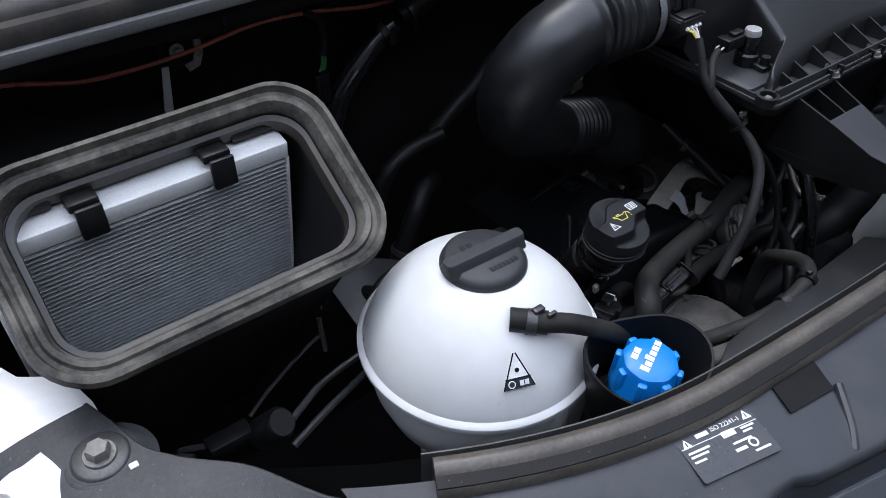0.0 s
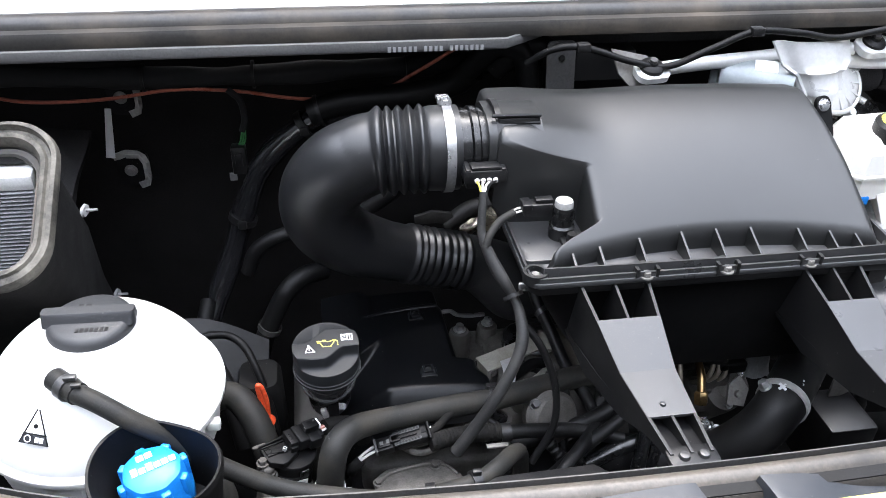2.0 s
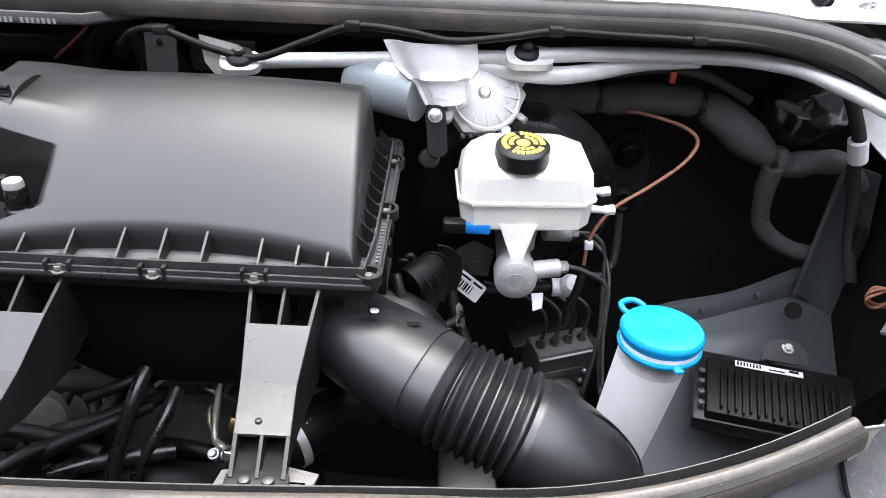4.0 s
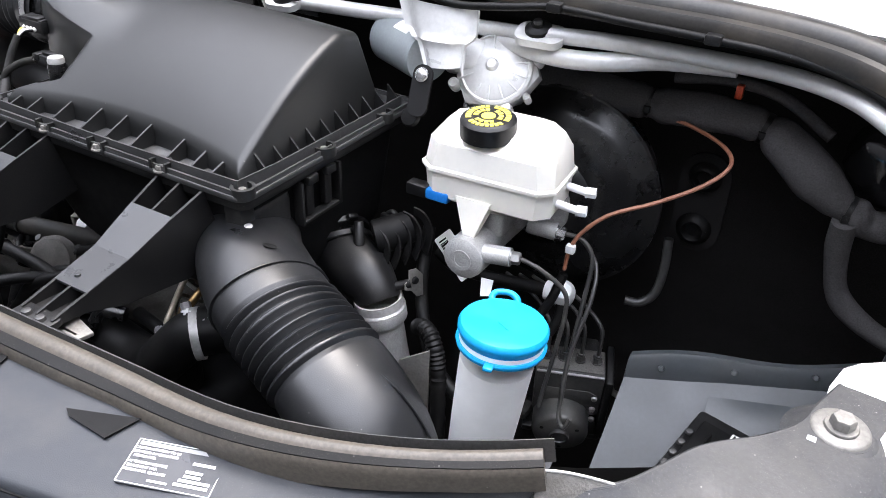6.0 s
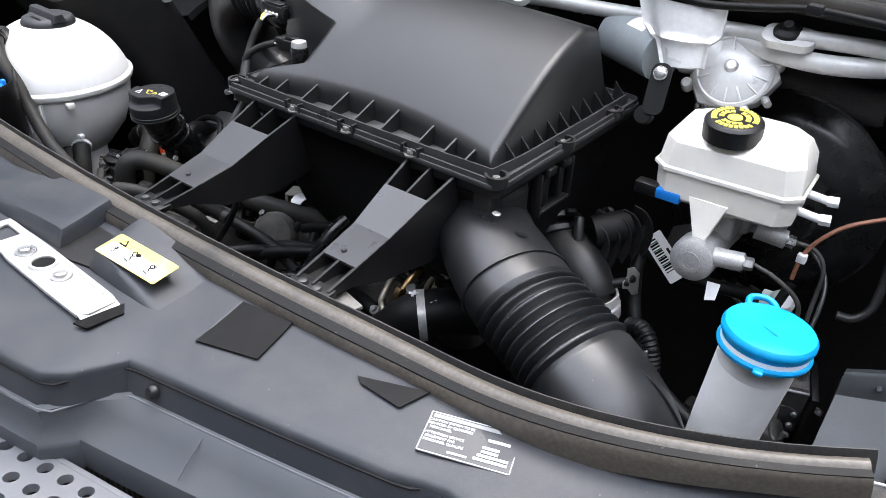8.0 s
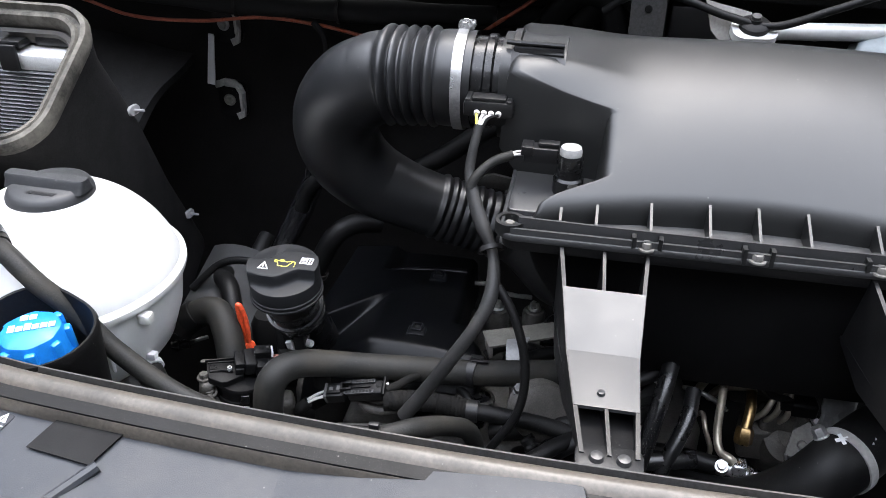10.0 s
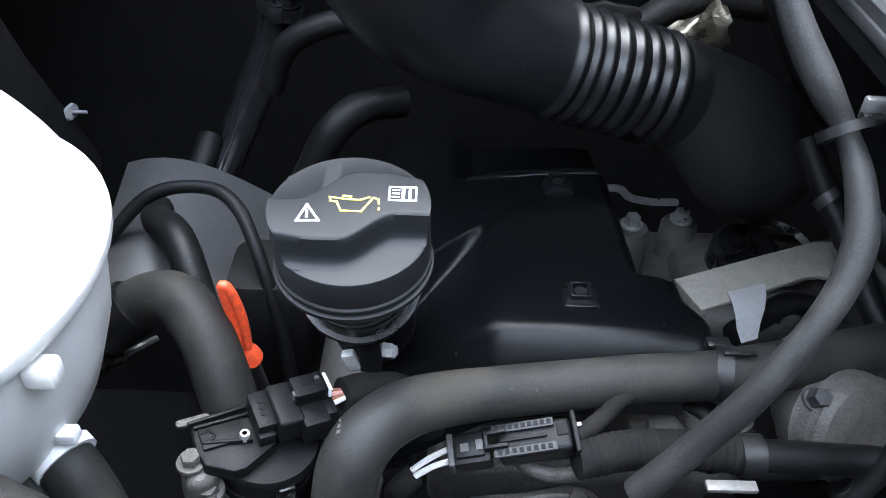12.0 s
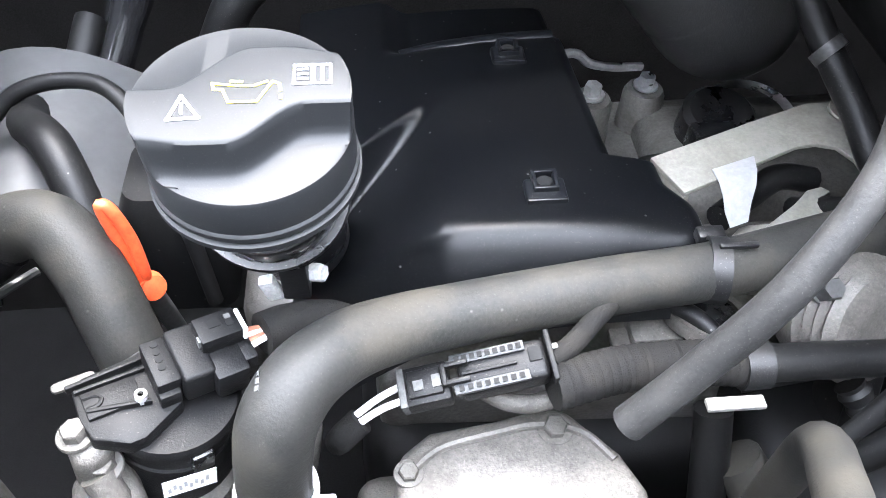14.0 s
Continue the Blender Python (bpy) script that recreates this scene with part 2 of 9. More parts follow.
M_tape = material("cloth_tape", (0.016, 0.016, 0.0165), 0.8, grain=1200, bump=0.4, vary=0.3, stain=(0.06, 0.06, 0.06), stain_amount=0.2, spec=0.3)
M_panel = material("front_panel_plastic", (0.0245, 0.0275, 0.0325), 0.46, grain=1600, bump=0.25, vary=0.15, stain=(0.068, 0.067, 0.066), stain_amount=0.55, stain_scale=16, speck=0.1, spec=0.4, fleck=0.35)
M_fender = material("weathered_grey_panel", (0.095, 0.094, 0.093), 0.5, grain=350, bump=0.15, vary=0.2, stain=(0.14, 0.135, 0.13), stain_amount=0.6, stain_scale=16)
M_bumper = material("bumper_plastic", (0.105, 0.110, 0.120), 0.5, grain=1500, bump=0.3, vary=0.12, stain=(0.14, 0.14, 0.14), stain_amount=0.4)
M_grey = material("grey_body_paint", (0.060, 0.066, 0.071), 0.4, grain=200, bump=0.03, vary=0.06, stain=(0.072, 0.072, 0.070), stain_amount=0.5, coat=0.05)
M_white = material("white_body_paint", (0.85, 0.85, 0.84), 0.3, grain=80, bump=0.02, vary=0.03, stain=(0.6, 0.59, 0.56), stain_amount=0.3, stain_scale=7, coat=0.3)
M_tank = material("milky_polyethylene", (0.66, 0.66, 0.645), 0.38, grain=60, bump=0.02, vary=0.03, sub=0.35, stain=(0.60, 0.60, 0.53), stain_amount=0.45, stain_scale=8)
M_neck = material("white_polyethylene", (0.80, 0.80, 0.79), 0.4, grain=60, bump=0.03, vary=0.03, sub=0.25, stain=(0.7, 0.7, 0.68), stain_amount=0.3)
M_nylon = material("cream_nylon", (0.80, 0.775, 0.71), 0.4, grain=80, bump=0.03, vary=0.03, sub=0.2, stain=(0.78, 0.69, 0.52), stain_amount=0.25, stain_scale=10)
M_blue = material("cyan_plastic", (0.0, 0.30, 0.62), 0.36, grain=300, bump=0.05, vary=0.06)
M_blue2 = material("deep_blue_plastic", (0.010, 0.19, 0.60), 0.34, grain=300, bump=0.05, vary=0.08)
M_alu = material("cast_aluminium", (0.46, 0.46, 0.45), 0.5, metal=0.45, grain=600, bump=0.5, vary=0.2, stain=(0.22, 0.2, 0.17), stain_amount=0.5, stain_scale=25)
M_alu2 = material("pressed_aluminium", (0.50, 0.495, 0.48), 0.42, metal=0.45, grain=200, bump=0.12, vary=0.14, stain=(0.30, 0.28, 0.25), stain_amount=0.55, stain_scale=40)
M_oldalu = material("dirty_cast_metal", (0.095, 0.091, 0.084), 0.6, metal=0.15, grain=500, bump=0.6, vary=0.3, stain=(0.035, 0.03, 0.024), stain_amount=0.8, stain_scale=34)
M_zinc = material("zinc_steel", (0.45, 0.45, 0.45), 0.32, metal=0.8, grain=300, bump=0.1, vary=0.15, stain=(0.3, 0.27, 0.22), stain_amount=0.3)
M_bracket = material("galvanised_bracket", (0.16, 0.154, 0.142), 0.55, metal=0.25, grain=300, bump=0.15, vary=0.2, stain=(0.085, 0.075, 0.06), stain_amount=0.7, stain_scale=26)
M_dark = material("dark_steel", (0.06, 0.06, 0.06), 0.4, metal=0.5, grain=400, bump=0.1, stain=(0.1, 0.08, 0.06), stain_amount=0.3)
M_line = material("coated_pipe", (0.03, 0.03, 0.03), 0.38, grain=300, bump=0.06, stain=(0.15, 0.14, 0.12), stain_amount=0.4)
M_brass = material("brass", (0.28, 0.19, 0.09), 0.35, metal=1.0, grain=300, bump=0.1)
M_copper = material("brown_cable", (0.25, 0.10, 0.06), 0.5, grain=300, bump=0.05)
M_redc = material("red_brown_wire", (0.46, 0.13, 0.08), 0.32, grain=300, bump=0.05, spec=0.7)
M_orange = material("orange_plastic", (0.75, 0.09, 0.03), 0.45, grain=300, bump=0.05)
M_yellow = material("yellow_print", (0.75, 0.63, 0.10), 0.5, grain=300, bump=0.0, vary=0.06)
M_green = material("green_wire", (0.05, 0.22, 0.07), 0.5, grain=300, bump=0.0)
M_wwhite = material("white_wire", (0.52, 0.50, 0.48), 0.5, grain=300, bump=0.0, vary=0.05)
M_can = material("pale_painted_steel", (0.27, 0.30, 0.31), 0.34, metal=0.2, grain=300, bump=0.05, vary=0.06, stain=(0.20, 0.21, 0.21), stain_amount=0.4)
M_paper = material("white_label", (0.78, 0.78, 0.76), 0.5, grain=200, bump=0.0, vary=0.04)
# black print, also painted on as the shade inside holes and slots
M_inkshade = material("ink_and_shade_black", (0.008, 0.008, 0.008), 0.7, grain=200, bump=0.0, spec=0.1)
M_lblack = material("black_label_film", (0.025, 0.026, 0.03), 0.3, grain=200, bump=0.0, vary=0.1, stain=(0.1, 0.1, 0.1), stain_amount=0.2)
M_white2 = material("white_print", (0.75, 0.75, 0.75), 0.5, grain=200, bump=0.0, vary=0.04)
M_greyprint = material("grey_print", (0.32, 0.32, 0.32), 0.5, grain=200, bump=0.0, vary=0.04)
M_ylabel = material("yellow_label", (0.78, 0.62, 0.12), 0.45, grain=200, bump=0.0, vary=0.05, stain=(0.8, 0.78, 0.6), stain_amount=0.6)
M_fleece = material("filter_fleece", (0.72, 0.72, 0.70), 0.9, grain=500, bump=0.3, vary=0.08, stain=(0.5, 0.48, 0.44), stain_amount=0.4, spec=0.2)
M_pleat = material("filter_paper", (0.31, 0.32, 0.33), 0.85, grain=300, bump=0.2, vary=0.15, stain=(0.12, 0.115, 0.11), stain_amount=0.55, stain_scale=10, spec=0.2)
M_asphalt = material("asphalt", (0.055, 0.054, 0.052), 0.9, grain=120, bump=0.5, vary=0.4, stain=(0.085, 0.082, 0.078), stain_amount=0.5, stain_scale=1.5)
M_glossbag = material("shiny_black_film", (0.012, 0.012, 0.013), 0.16, grain=60, bump=0.5, rough_vary=0.05, spec=0.8)
M_booster = material("black_paint", (0.009, 0.009, 0.0095), 0.28, grain=200, bump=0.04, stain=DUST, stain_amount=0.08, rough_vary=0.08)
M_tread = material("cap_face_plastic", (0.022, 0.023, 0.025), 0.48, grain=1500, bump=0.4, vary=0.15, stain=(0.05, 0.05, 0.05), stain_amount=0.25, speck=0.3, fleck=0.4)

M_capgrey = material("oil_cap_plastic", (0.0105, 0.0112, 0.0122), 0.50, grain=1600, bump=0.05, vary=0.12, stain=(0.022, 0.0225, 0.023), stain_amount=0.3, speck=0.03, spec=0.25, rough_vary=0.04)
M_cover = material("glossy_cover_plastic", (0.0034, 0.0038, 0.0047), 0.30, grain=900, bump=0.03, vary=0.15, stain_scale=9, speck=0.10, rough_vary=0.02, fleck=0.8, spec=0.3)
M_tapefoil = material("silver_tape", (0.30, 0.30, 0.30), 0.4, metal=0.4, grain=300, bump=0.1, vary=0.1)
M_shield = material("heat_shield_metal", (0.05, 0.05, 0.05), 0.45, metal=0.4, grain=120, bump=0.05, vary=0.08, stain=(0.03, 0.028, 0.026), stain_amount=0.6, stain_scale=14)
M_pink = material("pink_wire", (0.62, 0.32, 0.30), 0.5, grain=300, bump=0.0, vary=0.05)
# near-black for black parts, and for shade put into the colour
M_shade = material("dull_shade_black", (0.003, 0.003, 0.0032), 0.6, grain=900, bump=0.15, stain=(0.008, 0.008, 0.0075), stain_amount=0.2, spec=0.2)
M_blocker = material("sky_blocker_grey", (0.10, 0.105, 0.11), 0.7, grain=3, bump=0.0, vary=0.2, stain=(0.07, 0.07, 0.068), stain_amount=0.5, stain_scale=0.4)
M_silver = material("silver_painted_bar", (0.62, 0.62, 0.61), 0.36, metal=0.2, grain=200, bump=0.05, vary=0.06, stain=(0.38, 0.37, 0.35), stain_amount=0.4)
M_leg = material("leg_plate_plastic", (0.028, 0.029, 0.031), 0.34, grain=1400, bump=0.08, vary=0.15, stain=(0.045, 0.045, 0.045), stain_amount=0.3, spec=0.5, speck=0.2, fleck=0.4)
# grime plus shade: the box's shadow is darkened into this casting colour
M_shadegrime = material("shaded_grimy_casting", (0.028, 0.026, 0.0235), 0.6, metal=0.1, grain=500, bump=0.6, vary=0.35, stain=(0.02, 0.018, 0.015), stain_amount=0.6, stain_scale=30)
M_lining = material("bonnet_lining", (0.0016, 0.0016, 0.0018), 0.9, grain=300, bump=0.3, vary=0.35, stain=(0.004, 0.004, 0.004), stain_amount=0.2, spec=0.05)
M_foil = material("crumpled_foil", (0.42, 0.37, 0.28), 0.3, metal=0.7, grain=90, bump=0.6, vary=0.2, stain=(0.2, 0.16, 0.1), stain_amount=0.5, stain_scale=40)
M_wing = material("scuffed_wing_paint", (0.027, 0.028, 0.030), 0.52, grain=350, bump=0.2, vary=0.25, stain=(0.066, 0.064, 0.060), stain_amount=0.7, stain_scale=34, speck=0.25, spec=0.35, fleck=0.6)
M_pbt = material("moulded_black_nylon", (0.0042, 0.0042, 0.0045), 0.48, grain=1200, bump=0.25, vary=0.25, stain=(0.02, 0.019, 0.017), stain_amount=0.25, stain_scale=60, speck=0.1, spec=0.16)
M_cast = material("oily_aluminium_casting", (0.066, 0.061, 0.054), 0.6, metal=0.15, grain=600, bump=0.7, vary=0.3, stain=(0.016, 0.014, 0.011), stain_amount=0.8, stain_scale=45, speck=0.2)
M_lift = material("bare_steel_strip", (0.185, 0.178, 0.155), 0.5, metal=0.3, grain=500, bump=0.2, vary=0.15, stain=(0.10, 0.085, 0.062), stain_amount=0.75, stain_scale=32, speck=0.2)
M_foam = material("foam_wrap", (0.070, 0.067, 0.068), 0.75, grain=500, bump=0.5, vary=0.3, stain=(0.06, 0.056, 0.052), stain_amount=0.4, stain_scale=30, spec=0.3)
M_pipe = material("passivated_steel_pipe", (0.34, 0.31, 0.25), 0.36, metal=0.55, grain=300, bump=0.1, vary=0.15, stain=(0.14, 0.115, 0.08), stain_amount=0.6, stain_scale=40)
M_head = material("cylinder_head_aluminium", (0.075, 0.072, 0.066), 0.55, metal=0.15, grain=500, bump=0.6, vary=0.25, stain=(0.035, 0.030, 0.023), stain_amount=0.8, stain_scale=34)
M_flange = material("flange_plastic", (0.034, 0.034, 0.035), 0.36, grain=1400, bump=0.2, vary=0.15, stain=(0.06, 0.06, 0.058), stain_amount=0.35, speck=0.25, spec=0.6, fleck=0.4)
M_tail = material("moulded_rubber_elbow", (0.020, 0.0203, 0.021), 0.45, grain=700, bump=0.3, vary=0.25, stain=(0.04, 0.038, 0.034), stain_amount=0.3, speck=0.3)
M_printdim = material("worn_grey_print", (0.07, 0.07, 0.068), 0.7, grain=500, bump=0.1, vary=0.3, spec=0.1)
M_boot = material("dark_cloth_sleeve", (0.0062, 0.0060, 0.0058), 0.8, grain=1500, bump=0.6, vary=0.4, stain=(0.04, 0.036, 0.03), stain_amount=0.3, stain_scale=60, spec=0.12)
M_rail = material("worn_nylon_rail", (0.021, 0.022, 0.023), 0.5, grain=1200, bump=0.3, vary=0.3, spec=0.3)
M_mark = material("moulded_digits", (0.012, 0.012, 0.012), 0.7, grain=700, bump=0.1, spec=0.1)
M_panel2 = material("pale_panel_plastic", (0.055, 0.060, 0.067), 0.46, grain=1600, bump=0.25, vary=0.15, stain=(0.085, 0.084, 0.082), stain_amount=0.5, stain_scale=16, speck=0.1, spec=0.4)

# ---- setting: bay walls, front panel, cowl, bodywork ----
CX = 0.07


def lip(x):
    """Front edge of the bay opening, a shallow bow."""
    return 0.306 + 0.10 * (x - CX) ** 2 + 0.9 * max(0.0, abs(x - CX) - 0.40) ** 2


ground = bmesh.new()
bmesh.ops.create_grid(ground, x_segments=8, y_segments=8, size=60)
solo("ground", ground, M_asphalt, "grey asphalt yard under the vehicle", "ground", kind="structure")

rows = []
for i in range(9):
    z = 0.42 + 0.95 * i / 8
    rows.append([(x, 1.006 + 0.012 * math.sin(9 * x + 3 * z) * math.sin(5 * z) + (0.02 if z < 0.9 else 0), z) for x in np.linspace(-0.95, 1.06, 33)])
wall = loft(rows, cap=False, closed_rings=False)
bmesh.ops.solidify(wall, geom=list(wall.faces), thickness=-0.02)
solo("firewall", wall, M_felt, "black felt-covered firewall at the back of the bay", "wall", kind="structure")
solo("bay_floor", slab([(-0.97, 0.2), (1.08, 0.2), (1.08, 1.07), (-0.97, 1.07)], 0.40, 0.424), M_felt, "dark undertray beneath the engine", "floor", kind="structure")


def side_wall(x, sgn):
    rows = []
    for y in np.linspace(0.30, 0.985, 15):
        rows.append([(x + sgn * (0.02 * math.sin(6 * y) + 0.05 * max(0, z - 1.0)), y, z) for z in np.linspace(0.42, 1.20, 9)])
    bm = loft(rows, cap=False, closed_rings=False)
    bmesh.ops.solidify(bm, geom=list(bm.faces), thickness=0.015)
    return bm


# the west wing has a blacker colour than the east one
solo("side_wall_west", side_wall(-0.88, -1), M_shade, "near-black inner wing of the bay", "wall", kind="structure")
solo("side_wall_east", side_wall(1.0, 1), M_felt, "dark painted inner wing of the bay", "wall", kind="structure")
rows = []
for x in np.linspace(-0.72, 0.86, 25):
    rows.append([(x, lip(x) + 0.012 + 0.02 * k / 6, 1.183 - 0.75 * k / 6) for k in range(7)])
front = loft(rows, cap=False, closed_rings=False)
bmesh.ops.solidify(front, geom=list(front.faces), thickness=0.006)
solo("radiator_support_wall", front, M_plastic, "black radiator support at the front of the bay", "wall", kind="structure")

# ribbed shelf just behind the front edge
shelf = thing("ribbed_shelf", (-0.16, 0.335, 1.13), "black ribbed plastic shelf behind the front seal", "shelf")
part("shelf_plate", slab([(-0.31, 0.335), (-0.16, 0.325), (0.0, 0.322), (0.03, 0.345), (0.0, 0.375), (-0.12, 0.372), (-0.24, 0.366)], 1.128, 1.134, bevel=0.001), M_plastic, shelf)

# front panel: one moulded sheet with a step
panel = thing("front_panel", (CX, 0.22, 1.12), "dark grey moulded plastic front panel with scuffs", "panel", kind="structure")


def front_rows(x0, x1, k, prof):
    out = []
    for x in np.linspace(x0, x1, k):
        out.append([(x, lip(x) + dy, z) for dy, z in prof(x)])
    return out


def step_line(x):
    """How far in front of the seal the step of the panel runs."""
    d = abs(x - CX)
    s = -0.153 + 0.136 * d
    s -= 0.048 * (0.5 - 0.5 * math.tanh((d - 0.148) / 0.008))
    s += 0.008 * math.exp(-((d - 0.425) / 0.010) ** 2) - 0.006 * math.exp(-((d - 0.458) / 0.010) ** 2)
    s -= 5.9 * max(0.0, x - 0.595) ** 2
    return s


def prof_top(x):
    s = step_line(x)
    r = 0.030 * min(1, max(0, (x - 0.53) / 0.18)) ** 1.6
    d = 0.009 * min(1, max(0, (x - 0.64) / 0.07))
    return [(-0.012, 1.186 + r), (-0.03, 1.1855 + 0.8 * r - 0.5 * d), (-0.05, 1.183 + 0.3 * r - d), (s * 0.75, 1.180 - d), (s + 0.010, 1.1755 - 0.7 * d), (s + 0.004, 1.1745 - 0.6 * d), (s + 0.001, 1.1725 - 0.6 * d), (s - 0.0005, 1.169 - 0.5 * d), (s - 0.005, 1.150), (s - 0.006, 1.146)]


def prof_low(x):
    s = step_line(x)
    e = min(s - 0.018, -0.200 + 0.155 * abs(x - CX))
    return [(s - 0.004, 1.1475), (s - 0.007, 1.1455), (s - 0.010, 1.1445), (0.5 * (s + e), 1.131), (e + 0.004, 1.118), (e, 1.115), (e - 0.001, 1.108), (e - 0.001, 1.085)]


part("upper_shelf", sheet(front_rows(-0.62, 0.718, 70, prof_top), 0.003), M_panel, panel)
part("lower_shelf", sheet(front_rows(-0.62, 0.76, 70, prof_low), 0.003), M_panel2, panel, "pale grey lower shelf of the panel")
seam_x = np.linspace(-0.60, 0.70, 120)
# the step's shadow line, laid on as a near-black tube
part("step_shadow", tube([(x, lip(x) + step_line(x) - 0.0012, 1.1672) for x in seam_x], 0.0011, 6, 1, straight=True), M_shade, panel, "dark line painting the shadow at the panel's step")
part("edge_bead", tube([(x, lip(x) + step_line(x) - 0.0085, 1.1452) for x in seam_x], 0.0009, 6, 1, straight=True), M_bumper, panel, "pale line along the edge of the lower shelf")
for x in (0.315, 0.455, -0.175, -0.315):
    y = lip(x) + step_line(x) + 0.11
    part("moulded_line", tube([(x, y - 0.116, 1.1445), (x + 0.002, y - 0.135, 1.1335), (x + 0.004, y - 0.150, 1.1220)], 0.0007, 6, 5), M_panel2, panel)
for x in (0.262, 0.518, -0.378):
    part("push_clip", lathe([(0, 0.005), (0.004, 0.005), (0.006, 0.003), (0.0065, 0), (0, 0)], aim((x, lip(x) + step_line(x) - 0.005, 1.158), (0, -0.9, 0.4)), 16), M_plastic, panel)
for x in (0.425, -0.285):
    part("push_clip", lathe([(0, 0.002), (0.004, 0.002), (0.005, 0.0), (0, 0)], aim((x, lip(x) - 0.07, 1.178), (0, -0.2, 1)), 16), M_plastic, panel)
for x, y in ((0.682, 0.338), (-0.54, 0.335)):
    part("round_plug", lathe([(0, 0.001), (0.006, 0.001), (0.007, 0.003), (0.010, 0.003), (0.011, 0)], aim((x, y, 1.174), (0, 0, 1)), 20), M_plastic, panel)
# near-black sheets that paint the shade of recesses
def panel_z(x, y):
    dy, z = zip(*prof_top(x)[:7])
    return float(np.interp(y - lip(x), dy[::-1], z[::-1]))


def shaded_pocket(c, label=""):
    """A near-black sheet laid between four corners paints a recess's shade on the panel."""
    rows = []
    for v in np.linspace(0, 1, 7):
        row = []
        for u in np.linspace(0, 1, 7):
            x = (c[0][0] * (1 - u) + c[1][0] * u) * (1 - v) + (c[3][0] * (1 - u) + c[2][0] * u) * v
            y = (c[0][1] * (1 - u) + c[1][1] * u) * (1 - v) + (c[3][1] * (1 - u) + c[2][1] * u) * v
            row.append((x, y, panel_z(x, y) + 0.0024))
        rows.append(row)
    part("shaded_pocket", sheet(rows, 0.0008), M_shade, panel, label)


shaded_pocket([(0.262, 0.221), (0.254, 0.276), (0.308, 0.283), (0.317, 0.237)], "near-black sheet painting the shade of a pocket")
shaded_pocket([(0.391, 0.271), (0.446, 0.291), (0.437, 0.266), (0.399, 0.267)])
shaded_pocket([(-0.31, 0.268), (-0.262, 0.262), (-0.25, 0.295), (-0.30, 0.30)])
# paler line: the pocket's lit left wall, done in colour
part("lit_pocket_edge", tube([(0.262, 0.221, panel_z(0.262, 0.221) + 0.001), (0.254, 0.276, panel_z(0.254, 0.276) + 0.002)], 0.0010, 6, 2), M_panel2, panel)
part("raised_rib", tube([(-0.256, 0.262, 1.185), (-0.276, 0.236, 1.178), (-0.29, 0.222, 1.172)], 0.004, 8, 5), M_panel, panel)
def raised_block(x0, x1, lean):
    """A raised field of the panel: a steep wall at x0, a steep front, fading into the panel towards x1."""
    rows = []
    us = [0.0, 0.004, 0.012, 0.03] + list(np.linspace(0.08, 1.0, 14))
    for v in [0.0, 0.03, 0.07, 0.12, 0.2, 0.4, 0.6, 0.8, 1.0]:
        row = []
        for k, u in enumerate(us):
            yf = 0.2225 - 0.004 * u
            y = yf + (0.2885 - yf) * v
            x = x0 + (x1 - x0) * u + lean * (1 - u) * (1 - v)
            h = 0.0213 * (1 - (3 * u * u - 2 * u ** 3)) * min(1, v / 0.10) ** 0.6
            edge = (0.0, 0.8, 0.97, 1.0)[k] if k < 4 else 1.0
            row.append((x, y, panel_z(x, y) - 0.0030 + h * edge))
        rows.append(row)
    part("raised_block", sheet(rows, 0.002), M_panel, panel)


raised_block(0.094, 0.235, 0.014)
raised_block(0.046, -0.20, 0.014)
# blacker floor stands for the shade between the raised blocks
part("shaded_pocket", slab([(0.060, 0.214), (0.108, 0.224), (0.095, 0.262), (0.098, 0.286), (0.043, 0.286), (0.047, 0.262)], 1.176, 1.1845), M_plastic, panel)

# front weatherstrip along the bow
pathf = [(x, lip(x) - 0.015 - 0.024 * max(0, (x - 0.42) / 0.30), 1.188 + 0.044 * max(0, (x - 0.42) / 0.30) ** 1.4) for x in np.linspace(-0.565, 0.720, 60)]


def seal_size(x):
    return 1 - 0.42 * min(1, max(0, (x - 0.36) / 0.30))


seal = thing("front_weatherstrip", (CX, 0.3, 1.185), "worn grey-brown rubber seal along the front edge", "seal", kind="structure")
part("bulb", band(pathf, [(0.0125, -0.026), (0.0138, -0.004), (0.0135, 0.003), (0.0115, 0.0068), (0.009, 0.0072), (0.0045, 0.0060), (0.0025, 0.0078), (0.000, 0.0112), (-0.0045, 0.0136), (-0.0095, 0.0136), (-0.0135, 0.0105), (-0.015, 0.004), (-0.015, -0.026)], size=seal_size), M_seal, seal)
part("groove_strip", band(pathf, [(0.0112, 0.0064), (0.0112, 0.0084), (0.0018, 0.0096), (0.0018, 0.0056)], size=seal_size), M_hose2, seal, "black torn strip in the groove")
part("metal_core", band([(p[0], p[1] + 0.0165, p[2]) for p in pathf], [(0.001, 0.004), (-0.0012, 0.012), (-0.0025, 0.012), (-0.001, 0.0), (-0.001, -0.02), (0.001, -0.02)], size=seal_size), M_dark, seal)
flap = [[(0.714, 0.374, 1.216), (0.728, 0.381, 1.216), (0.745, 0.389, 1.213), (0.7624, 0.397, 1.208)], [(0.716, 0.368, 1.211), (0.730, 0.376, 1.211), (0.746, 0.386, 1.210), (0.763, 0.3955, 1.207)], [(0.718, 0.361, 1.203), (0.732, 0.370, 1.204), (0.748, 0.382, 1.205), (0.764, 0.394, 1.205)]]
part("end_flap", sheet(flap, 0.002), M_oldalu, seal, "bare bent metal flap at the seal's end")
part("flap_edge", tube(flap[0], 0.0011, 8, 4), M_alu2, seal, "bright bent edge of the metal flap")


